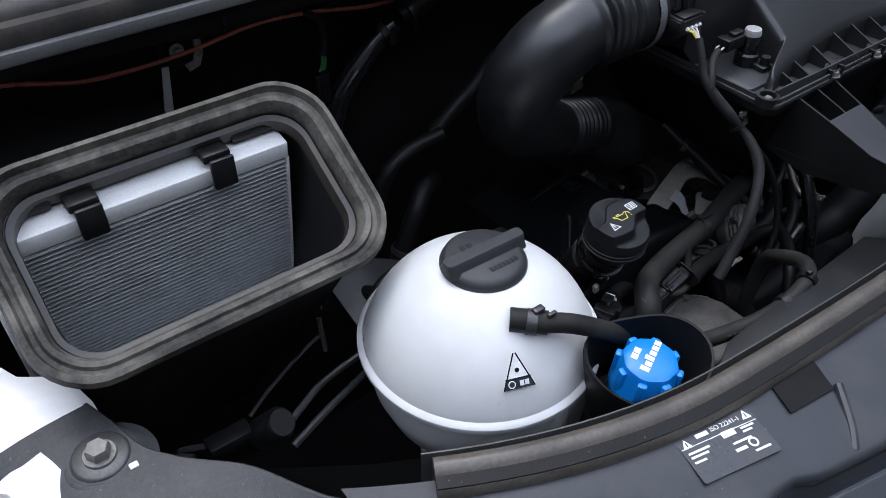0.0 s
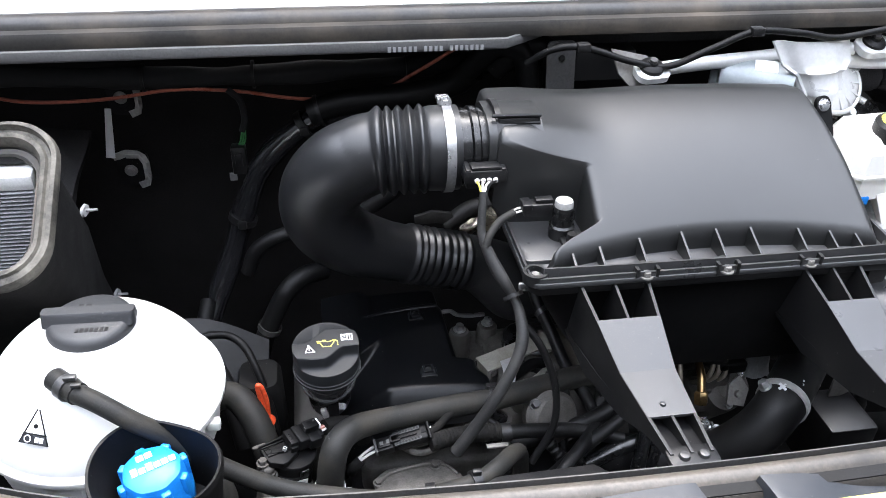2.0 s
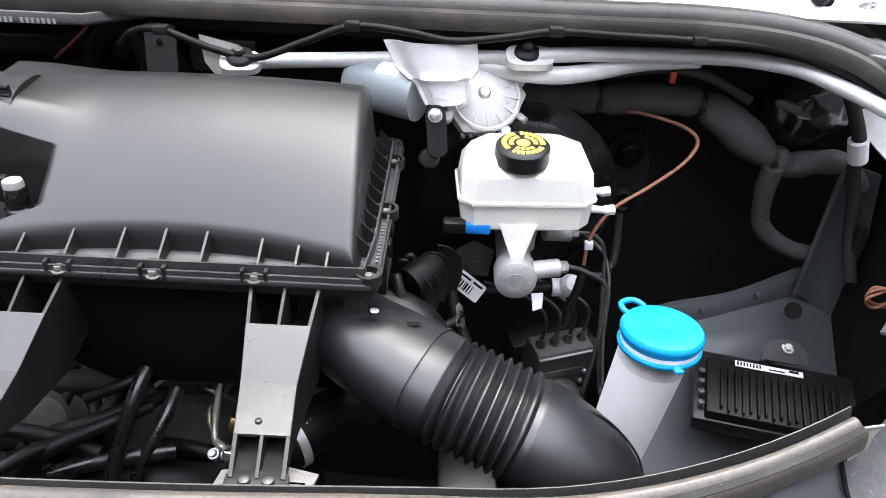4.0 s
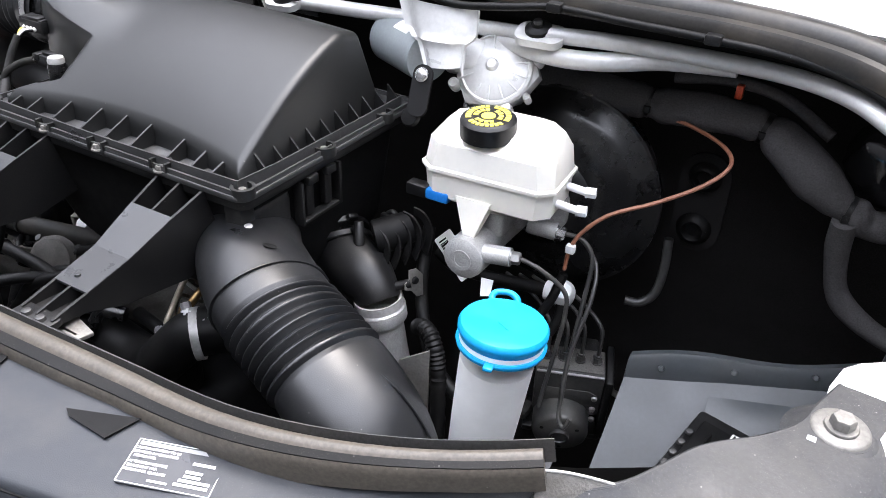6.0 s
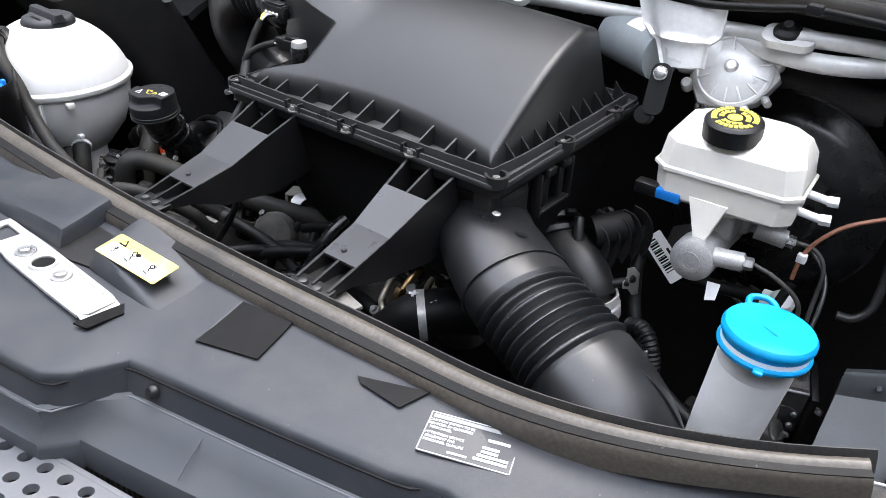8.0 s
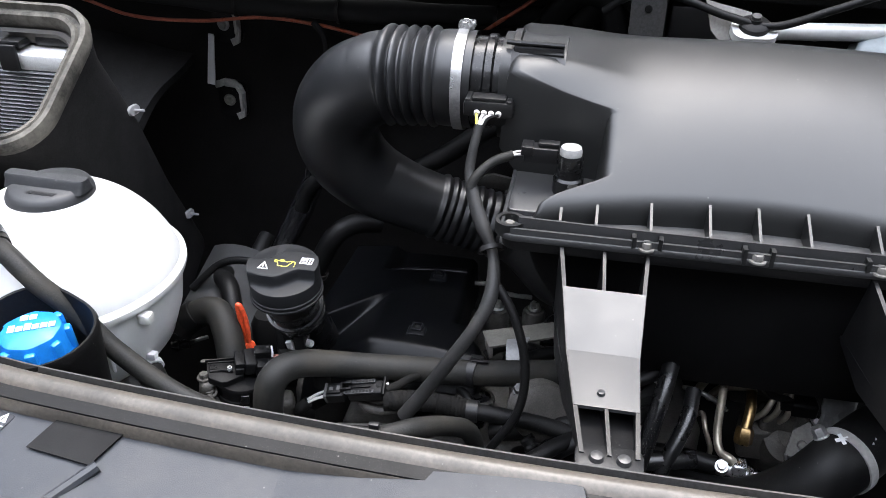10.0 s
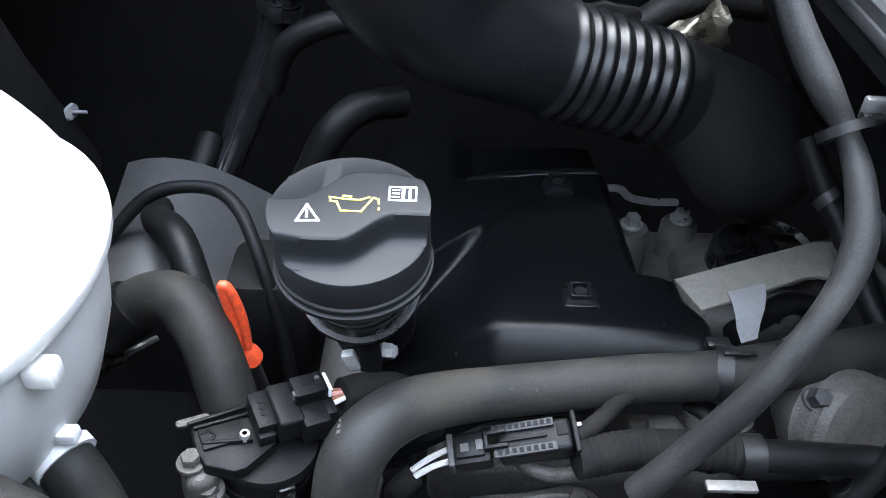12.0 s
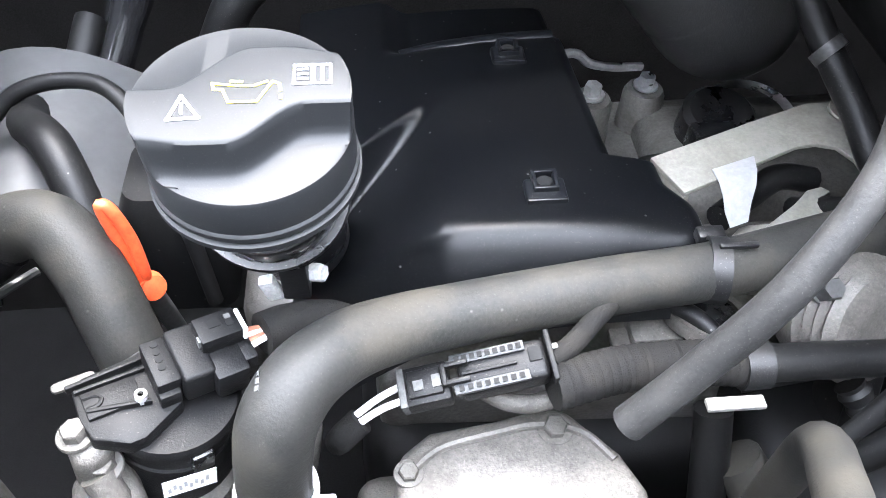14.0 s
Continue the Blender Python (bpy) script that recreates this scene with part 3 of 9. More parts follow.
# bonnet supports: grey wing panels with a large bolt, and the white wings beyond
def wing(sgn):
    def mx(x):
        return x if sgn > 0 else 2 * CX - x - 0.012
    name = "wing_panel"
    w = thing(name, (mx(0.87), 0.5, 1.16), "scuffed grey headlamp panel with a bolted corner", "body panel", group="wing panels", kind="structure")
    inner = spline([(0.716, 0.364), (0.740, 0.380), (0.7624, 0.398), (0.7765, 0.416), (0.799, 0.452), (0.828, 0.480), (0.8485, 0.507), (0.857, 0.535), (0.868, 0.568)], 4)
    rows = []
    for k, (x, y) in enumerate(inner):
        row = []
        for j in range(12):
            u = j / 11
            ox, oy = 0.735 + 0.30 * (k / (len(inner) - 1)), 0.16 + 0.40 * (k / (len(inner) - 1))
            f = k / (len(inner) - 1)
            z = 1.204 + 0.013 * min(1, 2.2 * f) - 0.026 * (1 - math.exp(-u / 0.10)) * (1 - min(1, 1.6 * f)) - 0.030 * u ** 2 + 0.003 * math.sin(9 * u + k * 0.2) * u
            row.append((mx(x + (ox - x) * u), y + (oy - y) * u, z))
        rows.append(row)
    part("panel_skin", sheet(rows, 0.004), M_wing, w)
    rim = [(mx(x), y + 0.001, 1.2015 + 0.013 * min(1, 2.2 * k / (len(inner) - 1))) for k, (x, y) in enumerate(inner)]
    part("turned_edge", tube(rim, 0.0026, 8, 2), M_wing, w)
    rows = []
    for k in range(9):
        v = k / 8
        reach = 0.021 + 0.016 * v
        rows.append([(mx(0.874 + reach * math.cos(a)), 0.518 + reach * math.sin(a), 1.2155 - 0.007 * (3 * v * v - 2 * v ** 3) - 0.003 * v * v) for a in np.linspace(0, 2 * math.pi, 37)])
    part("corner_gusset", sheet(rows, 0.003), M_wing, w, "raised corner pressed round the bolt")
    part("corner_seat", lathe([(0, 0.0005), (0.0212, 0.0005), (0.0218, -0.002)], Matrix.Translation((mx(0.874), 0.518, 1.2152)), 32), M_wing, w)
    part("spacer_tab", block((mx(0.858), 0.498, 1.2162), (0.006, 0.005, 0.002), 0.0006, None), M_white2, w)
    b = lathe([(0, 0.003), (0.0175, 0.003), (0.0195, 0.0018), (0.0202, 0), (0, 0)], aim((mx(0.8735), 0.518, 1.2158), (0, -0.05, 1)), 32)
    part("washer", b, M_bracket if sgn > 0 else M_dark, w)
    part("bolt", hexbolt((mx(0.8735), 0.518, 1.2188), (0, -0.05, 1), 0.0085, 0.0075, 1.35, 0.002), M_bracket, w)
    f = thing("front_wing", (mx(0.95), 0.75, 1.15), "white painted front wing beside the bay", "body panel", group="front wings", kind="structure")
    rows = []
    for y in np.concatenate([np.linspace(0.50, 0.68, 14), np.linspace(0.70, 1.05, 10)]):
        x0 = float(np.interp(y, (0.50, 0.575, 0.607, 0.646, 0.665, 0.80, 1.05), (0.925, 0.862, 0.861, 0.870, 0.900, 0.962, 0.975)))
        rows.append([(mx(x0 + 0.30 * u), y - 0.03 - 0.03 * u, 1.209 + 0.014 * min(1, 7 * u) ** 0.5 + 0.006 * math.sin(18 * y) * (1 - u) + 0.06 * max(0, y - 0.70) * (1 - u) - 0.16 * u ** 2) for u in np.linspace(0, 1, 15)])
    part("wing_skin", sheet(rows, 0.003), M_white, f)
    part("hinge_block", block((mx(0.950), 0.500, 1.206), (0.04, 0.06, 0.03), 0.008, pose(0, 0, 0), 3), M_alu2, f)
    part("hinge_pin", tube([(mx(0.937), 0.535, 1.226), (mx(0.967), 0.505, 1.226)], 0.007, 12, 3), M_zinc, f)


wing(1)
wing(-1)

# grey inner wheel arch on the far side
rows = []
for i, y in enumerate(np.linspace(0.56, 0.97, 12)):
    k = i / 11
    rows.append([(0.66 + 0.33 * u, 0.56 + (0.255 + 0.12 * u) * k, 0.76 + 0.190 * k ** 1.3 + 0.03 * u * k) for u in np.linspace(0, 1, 14)])
arch = thing("inner_wheel_arch", (0.85, 0.75, 0.86), "dusty grey painted inner wheel arch with studs", "body panel", kind="structure")
part("arch_skin", sheet(rows, 0.004), M_grey, arch)
rows = [[(0.66 + 0.33 * u, 0.812 + 0.125 * u + dy, z + 0.034 * u + 0.006 * math.sin(9 * u)) for u in np.linspace(0, 1, 16)] for dy, z in ((0, 0.935), (0.002, 0.955), (0.005, 0.972), (0.010, 0.978), (0.020, 0.977))]
part("arch_flange", sheet(rows, 0.004), M_grey, arch)
for u in (0.12, 0.36, 0.62):
    part("stud", lathe([(0, 0.006), (0.003, 0.006), (0.004, 0), (0, 0)], aim((0.66 + 0.33 * u, 0.812 + 0.125 * u, 0.967 + 0.034 * u), (0, -0.8, 0.5)), 12), M_grey, arch)
rows = []
for v in np.linspace(0, 1, 10):
    z = 0.985 + 0.205 * v
    row = []
    for u in np.linspace(0, 1, 9):
        row.append((0.925 + 0.012 * v + (0.085 - 0.045 * v) * u, 0.905 - 0.02 * u + 0.012 * math.sin(math.pi * u), z - 0.05 * u * (1 - v)))
    rows.append(row)
part("pillar_brace", sheet(rows, 0.004), M_grey, arch, "dull grey upright brace")
part("pillar_lip", tube([(0.924, 0.902, 0.985), (0.929, 0.902, 1.07), (0.936, 0.902, 1.19)], 0.0042, 8, 4), M_grey, arch)
rows = [[(0.760 + 0.15 * u + 0.004 * v, 0.835 + 0.045 * u - 0.050 * v, 0.949 + 0.012 * u - 0.030 * v + 0.005 * math.sin(math.pi * u) * math.sin(math.pi * v)) for u in np.linspace(0, 1, 12)] for v in np.linspace(0, 1, 7)]
part("raised_field", sheet(rows, 0.003), M_grey, arch)
part("oval_hole", lathe([(0, 0.0), (0.010, 0.0), (0.012, 0.001), (0.012, -0.001)], aim((0.90, 0.845, 0.995), (-0.1, -0.75, 0.65)), 20), M_inkshade, arch)

# cowl: grey cross member, large rubber seal, white scuttle and raised bonnet
cowl = thing("cowl_cross_member", (CX, 0.82, 1.34), "pale grey painted cowl cross member", "body panel", kind="structure")
part("cross_member", slab([(-0.88, 0.802), (0.0, 0.802), (0.06, 0.846), (0.76, 0.848), (0.86, 0.80), (0.92, 0.72), (0.95, 0.74), (0.90, 0.86), (-0.88, 0.88)], 1.364, 1.376, bevel=0.003), M_fender, cowl)
part("front_lip", slab([(-0.88, 0.797), (0.0, 0.797), (0.06, 0.841), (0.76, 0.843), (0.76, 0.848), (0.058, 0.846), (-0.002, 0.802), (-0.88, 0.802)], 1.368, 1.379, bevel=0.001), M_fender, cowl)
part("rear_web", slab([(-0.90, 0.855), (0.93, 0.855), (0.93, 0.99), (-0.90, 0.99)], 1.350, 1.362), M_felt, cowl)
bars([(0.006 * i, 0, 0.0035, 0.006) for i in range(19) if i not in (6, 11)], Matrix.Translation((-0.14, 0.7968, 1.367)) @ pose(0, 0, 0, 90, 0, 0), M_greyprint, cowl)
cpath = spline([(-0.90, 0.836, 1.384), (-0.4, 0.836, 1.385), (0.1, 0.836, 1.386), (0.55, 0.838, 1.386), (0.70, 0.840, 1.385), (0.80, 0.830, 1.378), (0.87, 0.803, 1.362), (0.92, 0.755, 1.335), (0.945, 0.69, 1.30)], 8)
cseal = thing("cowl_weatherstrip", (CX, 0.83, 1.37), "thick black rubber cowl seal with scuffs", "seal", kind="structure")
part("double_bulb", band(cpath, [(0.024, -0.010), (0.026, 0.000), (0.022, 0.008), (0.014, 0.010), (0.010, 0.006), (0.008, 0.014), (0.002, 0.020), (-0.008, 0.022), (-0.016, 0.018), (-0.02, 0.008), (-0.02, -0.012)]), M_cseal, cseal)
rows = [[(x, 0.852 + 0.30 * v, 1.396 + 0.17 * v + 0.03 * v * v) for x in np.linspace(-1.0, 1.12, 20)] for v in np.linspace(0, 1, 6)]
scut = thing("scuttle", (CX, 1.0, 1.39), "white painted scuttle below the windscreen", "body panel", kind="structure")
part("scuttle_skin", sheet(rows, 0.004), M_white, scut)
part("bump_stop", lathe([(0, 0.03), (0.009, 0.03), (0.011, 0.027), (0.011, 0.018), (0.015, 0.015), (0.016, 0.004), (0.014, 0), (0, 0)], aim((0.835, 0.89, 1.405), (-0.35, -0.75, 0.55)), 20), M_hose2, scut, "black rubber bump stop")
part("stop_bracket", block((0.815, 0.905, 1.412), (0.03, 0.03, 0.012), 0.003, pose(0, 0, 0)), M_plastic, scut)
part("striker_eye", tube([(0.880, 0.885, 1.392), (0.872, 0.875, 1.403), (0.882, 0.868, 1.412), (0.893, 0.875, 1.407), (0.888, 0.885, 1.396)], 0.003, 8, 6, closed=True), M_zinc, scut)
arm = [(0.045, 0.96, 1.475), (0.075, 0.925, 1.448), (0.102, 0.895, 1.426), (0.125, 0.880, 1.412)]
wip = thing("windscreen_wiper", (0.10, 0.90, 1.41), "black wiper arm lying on the white scuttle", "wiper arm")
part("arm", tube(arm, 0.012, 12, 6, flat=0.6), M_plastic, wip)
part("pivot_cap", lathe([(0, 0.014), (0.008, 0.013), (0.013, 0.008), (0.014, 0), (0, 0)], aim((0.133, 0.880, 1.405), (0, -0.4, 0.9)), 20), M_plastic, wip)
rows = [[(CX - 0.85 + 1.7 * u, 1.13 + 0.16 * v - 0.04 * math.sin(math.pi * v), 1.60 + 1.05 * v) for u in np.linspace(0, 1, 14)] for v in np.linspace(0, 1, 8)]
bon = loft(rows, cap=False, closed_rings=False)
bmesh.ops.solidify(bon, geom=list(bon.faces), thickness=0.02)
solo("open_bonnet", bon, M_lining, "open bonnet with black lining standing above the scuttle", "bonnet", kind="structure")

# bumper step with rows of round holes, and radiator fins in the gap
bump = thing("bumper_step", (0.25, 0.02, 1.04), "light grey bumper step with rows of round holes", "bumper", kind="structure")


def perforated(x0, x1, nx, ny, m, hole=0.0062, pitch=0.0232):
    """A plate of square cells, each with a round hole."""
    bm = bmesh.new()
    ca = math.degrees(math.atan2(0.45, 0.5))
    angles = [radians(q) for q in (0, ca / 2, ca, 45 + ca / 2, 90, 135 - ca / 2, 180 - ca, 180 - ca / 2, 180, 180 + ca / 2, 180 + ca, 225 + ca / 2, 270, 315 - ca / 2, 360 - ca, 360 - ca / 2)]
    k = len(angles)
    for i in range(nx):
        for j in range(ny):
            cx, cy = x0 + pitch * (i + 0.5 * (j % 2)), -pitch * 0.9 * j
            out, inn, low = [], [], []
            hx, hy = pitch / 2, pitch * 0.45
            for q in range(k):
                a = angles[q]
                c, s = math.cos(a), math.sin(a)
                f = min(hx / max(1e-6, abs(c)), hy / max(1e-6, abs(s)))
                out.append(bm.verts.new((cx + c * f, cy + s * f, 0)))
                inn.append(bm.verts.new((cx + c * hole, cy + s * hole, 0)))
                low.append(bm.verts.new((cx + c * hole * 0.95, cy + s * hole * 0.95, -0.008)))
            for q in range(k):
                w = (q + 1) % k
                bm.faces.new((out[q], out[w], inn[w], inn[q]))
                bm.faces.new((inn[q], inn[w], low[w], low[q]))
    bm.transform(m)
    return bm


PM = pose(0.30, 0.118, 1.100, -8, 0, 9)
part("perforated_plate", perforated(-0.60, 0.3, 36, 7, PM), M_bumper, bump)
part("plate_edge", join(block((-0.19, 0.0135, -0.004), (0.86, 0.006, 0.008), 0.002, PM), block((-0.19, -0.142, -0.012), (0.86, 0.012, 0.02), 0.004, PM)), M_bumper, bump)
# black sheet added below the plate so its holes look shaded
part("hole_shade", block((-0.19, -0.06, -0.03), (0.86, 0.17, 0.004), 0, PM), M_inkshade, bump)
fin = thing("radiator", (0.2, 0.14, 1.0), "dark radiator core with fine fins behind the step", "radiator")
fin_mesh = finish("fin", block((0, 0, 0), (0.0012, 0.02, 0.06), 0), M_dark)
for i in range(150):
    x = -0.35 + 0.006 * i
    f1 = new("fin", fin_mesh)
    f1.parent = fin
    f1.location = Vector((x, lip(x) - 0.182 + 0.15 * abs(x - CX), 1.060)) - Vector(fin.location)
part("core", block((0.1, 0.105, 1.03), (1.0, 0.012, 0.05), 0, None), M_inkshade, fin)

# unseen ring added round the vehicle to block low sky light and darken reflections
ring = bmesh.new()
wallpts = [(14 * math.cos(radians(a)), 14 * math.sin(radians(a))) for a in range(0, 360, 15)]
rw0 = [ring.verts.new((x, y, -0.05)) for x, y in wallpts]
rw1 = [ring.verts.new((x, y, 14.5)) for x, y in wallpts]
rw2 = [ring.verts.new((x * 1.03, y * 1.03, 14.5)) for x, y in wallpts]
for i in range(len(wallpts)):
    j = (i + 1) % len(wallpts)
    ring.faces.new((rw0[i], rw0[j], rw1[j], rw1[i]))
    ring.faces.new((rw1[i], rw1[j], rw2[j], rw2[i]))
solo("sky_blocker", ring, M_blocker, "unseen grey ring added to block the low sky", "wall", kind="structure")

# ---- cabin filter housing ----
RIM = Matrix.Translation((-0.617, 0.618, 1.298)) @ pose(0, 0, 0, 31.6, 0, 0)   # rim plane: x across, y up the slope
hx, hy = 0.137, 0.083


def ring_on_rim(dx, dy, dz, r, n=8):
    return [RIM @ Vector((x, y, dz)) for x, y in rrect(-dx, dx, -dy, dy, r, n)]


house = thing("cabin_filter_housing", (-0.617, 0.62, 1.0), "black dusty cabin filter housing with its lid off", "filter housing")
part("outer_shell", loft([ring_on_rim(hx + 0.002, hy + 0.002, -0.012, 0.042), ring_on_rim(hx - 0.006, hy - 0.004, -0.05, 0.04), ring_on_rim(hx - 0.010, hy - 0.006, -0.16, 0.04), ring_on_rim(hx - 0.030, hy - 0.006, -0.30, 0.04), ring_on_rim(hx - 0.042, hy - 0.006, -0.46, 0.04)], cap=False), M_felt, house)
part("rim_channel", loft([ring_on_rim(hx + 0.004, hy + 0.004, -0.014, 0.046), ring_on_rim(hx + 0.007, hy + 0.007, -0.004, 0.048), ring_on_rim(hx + 0.005, hy + 0.005, 0.004, 0.046), ring_on_rim(hx + 0.001, hy + 0.001, 0.005, 0.044), ring_on_rim(hx - 0.001, hy - 0.001, -0.002, 0.042),
      ring_on_rim(hx - 0.004, hy - 0.004, -0.002, 0.040), ring_on_rim(hx - 0.006, hy - 0.006, 0.001, 0.038), ring_on_rim(hx - 0.010, hy - 0.010, 0.000, 0.035), ring_on_rim(hx - 0.013, hy - 0.013, -0.006, 0.033), ring_on_rim(hx - 0.0135, hy - 0.0135, -0.016, 0.033)], cap=False), M_dusty, house, "pale dusty rubber rim")
part("inner_lip", loft([ring_on_rim(hx - 0.0125, hy - 0.0125, -0.014, 0.034), ring_on_rim(hx - 0.019, hy - 0.019, -0.016, 0.030), ring_on_rim(hx - 0.020, hy - 0.020, -0.030, 0.028)], cap=False), M_cseal, house)
part("inner_wall", loft([ring_on_rim(hx - 0.0145, hy - 0.0145, -0.012, 0.032), ring_on_rim(hx - 0.020, hy - 0.016, -0.10, 0.032), ring_on_rim(hx - 0.036, hy - 0.020, -0.24, 0.03)], cap=False), M_plastic, house)
part("bottom", slab([(-0.10, -0.06), (0.10, -0.06), (0.10, 0.06), (-0.10, 0.06)], -0.242, -0.238, RIM), M_plastic, house)
for x in (-0.681, -0.573):
    part("retaining_clip", join(block((x, 0.683, 1.308), (0.024, 0.030, 0.008), 0.002, None), block((x + 0.001, 0.6625, 1.296), (0.021, 0.005, 0.028), 0.002, None)), M_plastic, house, "black clip over the filter")
for x0, x1 in ((-0.76, -0.70), (-0.553, -0.505)):
    part("retaining_ledge", block(((x0 + x1) / 2, 0.689, 1.310), (x1 - x0, 0.012, 0.012), 0.003, None), M_plastic, house)

filt = thing("cabin_air_filter", (-0.635, 0.66, 1.10), "white framed pleated cabin air filter with grey paper", "air filter")
FM = Matrix.Translation((-0.637, 0.676, 1.296)) @ pose(0, 0, 0, 10, 0, 0)      # top edge of the filter; it hangs along -z
part("frame_top", block((0, 0.006, -0.006), (0.256, 0.026, 0.018), 0.0025, FM), M_fleece, filt)
for sx in (-0.127, 0.127):
    part("frame_side", block((sx, 0.006, -0.115), (0.004, 0.024, 0.20), 0.001, FM), M_fleece, filt)
pleats = bmesh.new()
npl = 40
prev = None
for i in range(npl):
    z = -0.016 - 0.005 * i
    for y, dz in ((0.006, 0.0), (-0.0075, -0.0010), (-0.0078, -0.0018), (0.006, -0.0049)):
        a, b = pleats.verts.new(FM @ Vector((-0.125, y, z + dz))), pleats.verts.new(FM @ Vector((0.125, y, z + dz)))
        if prev:
            pleats.faces.new((prev[0], prev[1], b, a))
        prev = (a, b)
part("pleats", pleats, M_pleat, filt, "grey pleated filter paper")

# ---- coolant tank ----
TC = Vector((-0.4335, 0.4935, 1.1365))
tank = thing("coolant_tank", (TC.x, TC.y, 1.03), "milky white spherical coolant expansion tank", "tank")
R = 0.1068
RK = 1.03


def shell_r(z):
    """Radius of the tank at a height over its centre."""
    return R * math.sqrt(max(0.0, 1 - (z / (R * RK)) ** 2))


SEAM = 0.027
up = [(R * math.cos(a), R * RK * math.sin(a)) for a in np.linspace(math.asin((SEAM + 0.003) / (R * RK)), radians(68), 18)]
part("upper_shell", lathe([(shell_r(SEAM) - 0.001, SEAM)] + up + [(0.034, R * RK * 0.932), (0.0, R * RK * 0.932)], Matrix.Translation(TC), 64), M_tank, tank)
part("seam", lathe([(shell_r(SEAM) - 0.003, SEAM - 0.008), (shell_r(SEAM) + 0.003, SEAM - 0.007), (shell_r(SEAM) + 0.0042, SEAM - 0.004), (shell_r(SEAM) + 0.0042, SEAM), (shell_r(SEAM) + 0.002, SEAM + 0.0025), (shell_r(SEAM) - 0.001, SEAM + 0.0035)], Matrix.Translation(TC), 64), M_tank, tank)
part("lower_shell", lathe([(shell_r(SEAM) - 0.001, SEAM - 0.004), (R - 0.006, 0.005), (R - 0.010, -0.02), (R - 0.021, -0.05), (R - 0.046, -0.082), (0.03, -0.104), (0, -0.106)], Matrix.Translation(TC), 64), M_tank, tank)
part("seam_lug", block((TC.x + 0.0985, TC.y - 0.0390, TC.z + 0.012), (0.012, 0.010, 0.010), 0.002, None), M_tank, tank)
part("seam_lug", block((TC.x + 0.005, TC.y - 0.100, TC.z + 0.004), (0.016, 0.006, 0.03), 0.002, None), M_tank, tank)
for a in (-42, -52):
    part("seam_rib", block((R - 0.002, 0, -0.004), (0.012, 0.003, 0.040), 0.001, Matrix.Translation(TC) @ Matrix.Rotation(radians(a), 4, "Z")), M_tank, tank)
part("foot", loft([[(TC.x + x, TC.y + y, z) for x, y in rrect(-0.050, 0.062 - k, -0.088 + k, 0.030, 0.010, 4)] for z, k in ((1.128, 0.0), (1.115, 0.0), (1.06, 0.004), (0.99, 0.008))]), M_tank, tank, "bluish white lower mount")
CAPM = Matrix.Translation(TC + Vector((0.004, 0.0035, R * RK * 0.932 - 0.0015)))
cap = part("cap", lathe([(0, 0.011), (0.030, 0.011), (0.034, 0.009), (0.0365, 0.004), (0.037, -0.006), (0.035, -0.009), (0, -0.009)], CAPM, 48), M_tread, tank, "dark grey screw cap")
part("grip_bar", loft([[CAPM @ Matrix.Rotation(radians(-2), 4, "Z") @ Vector((x, y * w, z)) for x, y in rrect(-0.0385, 0.0385, -0.0075, 0.0075, 0.004, 3)] for z, w in ((0.008, 1.5), (0.013, 1.05), (0.017, 0.9), (0.0185, 0.7))]), M_tread, cap)
bars([(-0.014 + 0.004 * i, 0, 0.0028, 0.005) for i in range(7)], CAPM @ Matrix.Translation((0.006, -0.022, 0.0111)) @ Matrix.Rotation(radians(-2), 4, "Z"), M_plastic, cap)
bars([(0, 0, 0.004, 0.006), (0.006, 0, 0.005, 0.006)], CAPM @ Matrix.Translation((-0.012, 0.012, 0.0111)) @ Matrix.Rotation(radians(-2), 4, "Z"), M_plastic, cap)


def on_tank(az, el, h=0.0):
    a, e = radians(az), radians(el)
    d = Vector((math.cos(e) * math.cos(a), math.cos(e) * math.sin(a), math.sin(e)))
    n = Matrix.Translation(TC + Vector((d.x * (R + h), d.y * (R + h), d.z * R * RK + d.z * h)))
    z = d
    x = Vector((-math.sin(a), math.cos(a), 0))
    y = z.cross(x)
    return n @ Matrix((x, y, z)).transposed().to_4x4()


S = on_tank(-110, 37, 0.0012) @ Matrix.Scale(0.82, 4)
st = part("warning_sticker", slab([(-0.016, -0.015), (0.016, -0.015), (0.002, 0.020), (-0.002, 0.020)], -0.001, 0.0004, S, 0), M_paper, tank, "triangular black and white warning sticker")
part("sticker_black", slab([(-0.0155, -0.0148), (0.0155, -0.0148), (0.0125, -0.005), (-0.0125, -0.005)], 0.0004, 0.0008, S, 0), M_lblack, st)
for a, b in (((-0.0155, -0.0148), (-0.001, 0.0195)), ((0.0155, -0.0148), (0.001, 0.0195)), ((-0.0125, -0.005), (0.0125, -0.005))):
    part("sticker_line", tube([S @ Vector((*a, 0.0005)), S @ Vector((*b, 0.0005))], 0.0006, 6, 2), M_inkshade, st)
part("sticker_mark", lathe([(0, 0.0012), (0.0022, 0.0012), (0.0022, 0)], S @ Matrix.Translation((0, 0.003, 0)), 12), M_inkshade, st)
part("sticker_mark", lathe([(0.0028, 0.0006), (0.0028, 0.0012), (0.0038, 0.0012), (0.0038, 0.0006)], S @ Matrix.Translation((-0.007, -0.010, 0)), 16), M_white2, st)
bars([(0.001, -0.0125, 0.004, 0.005), (0.006, -0.0125, 0.004, 0.005)], S @ Matrix.Translation((0, 0, 0.0008)), M_white2, st)

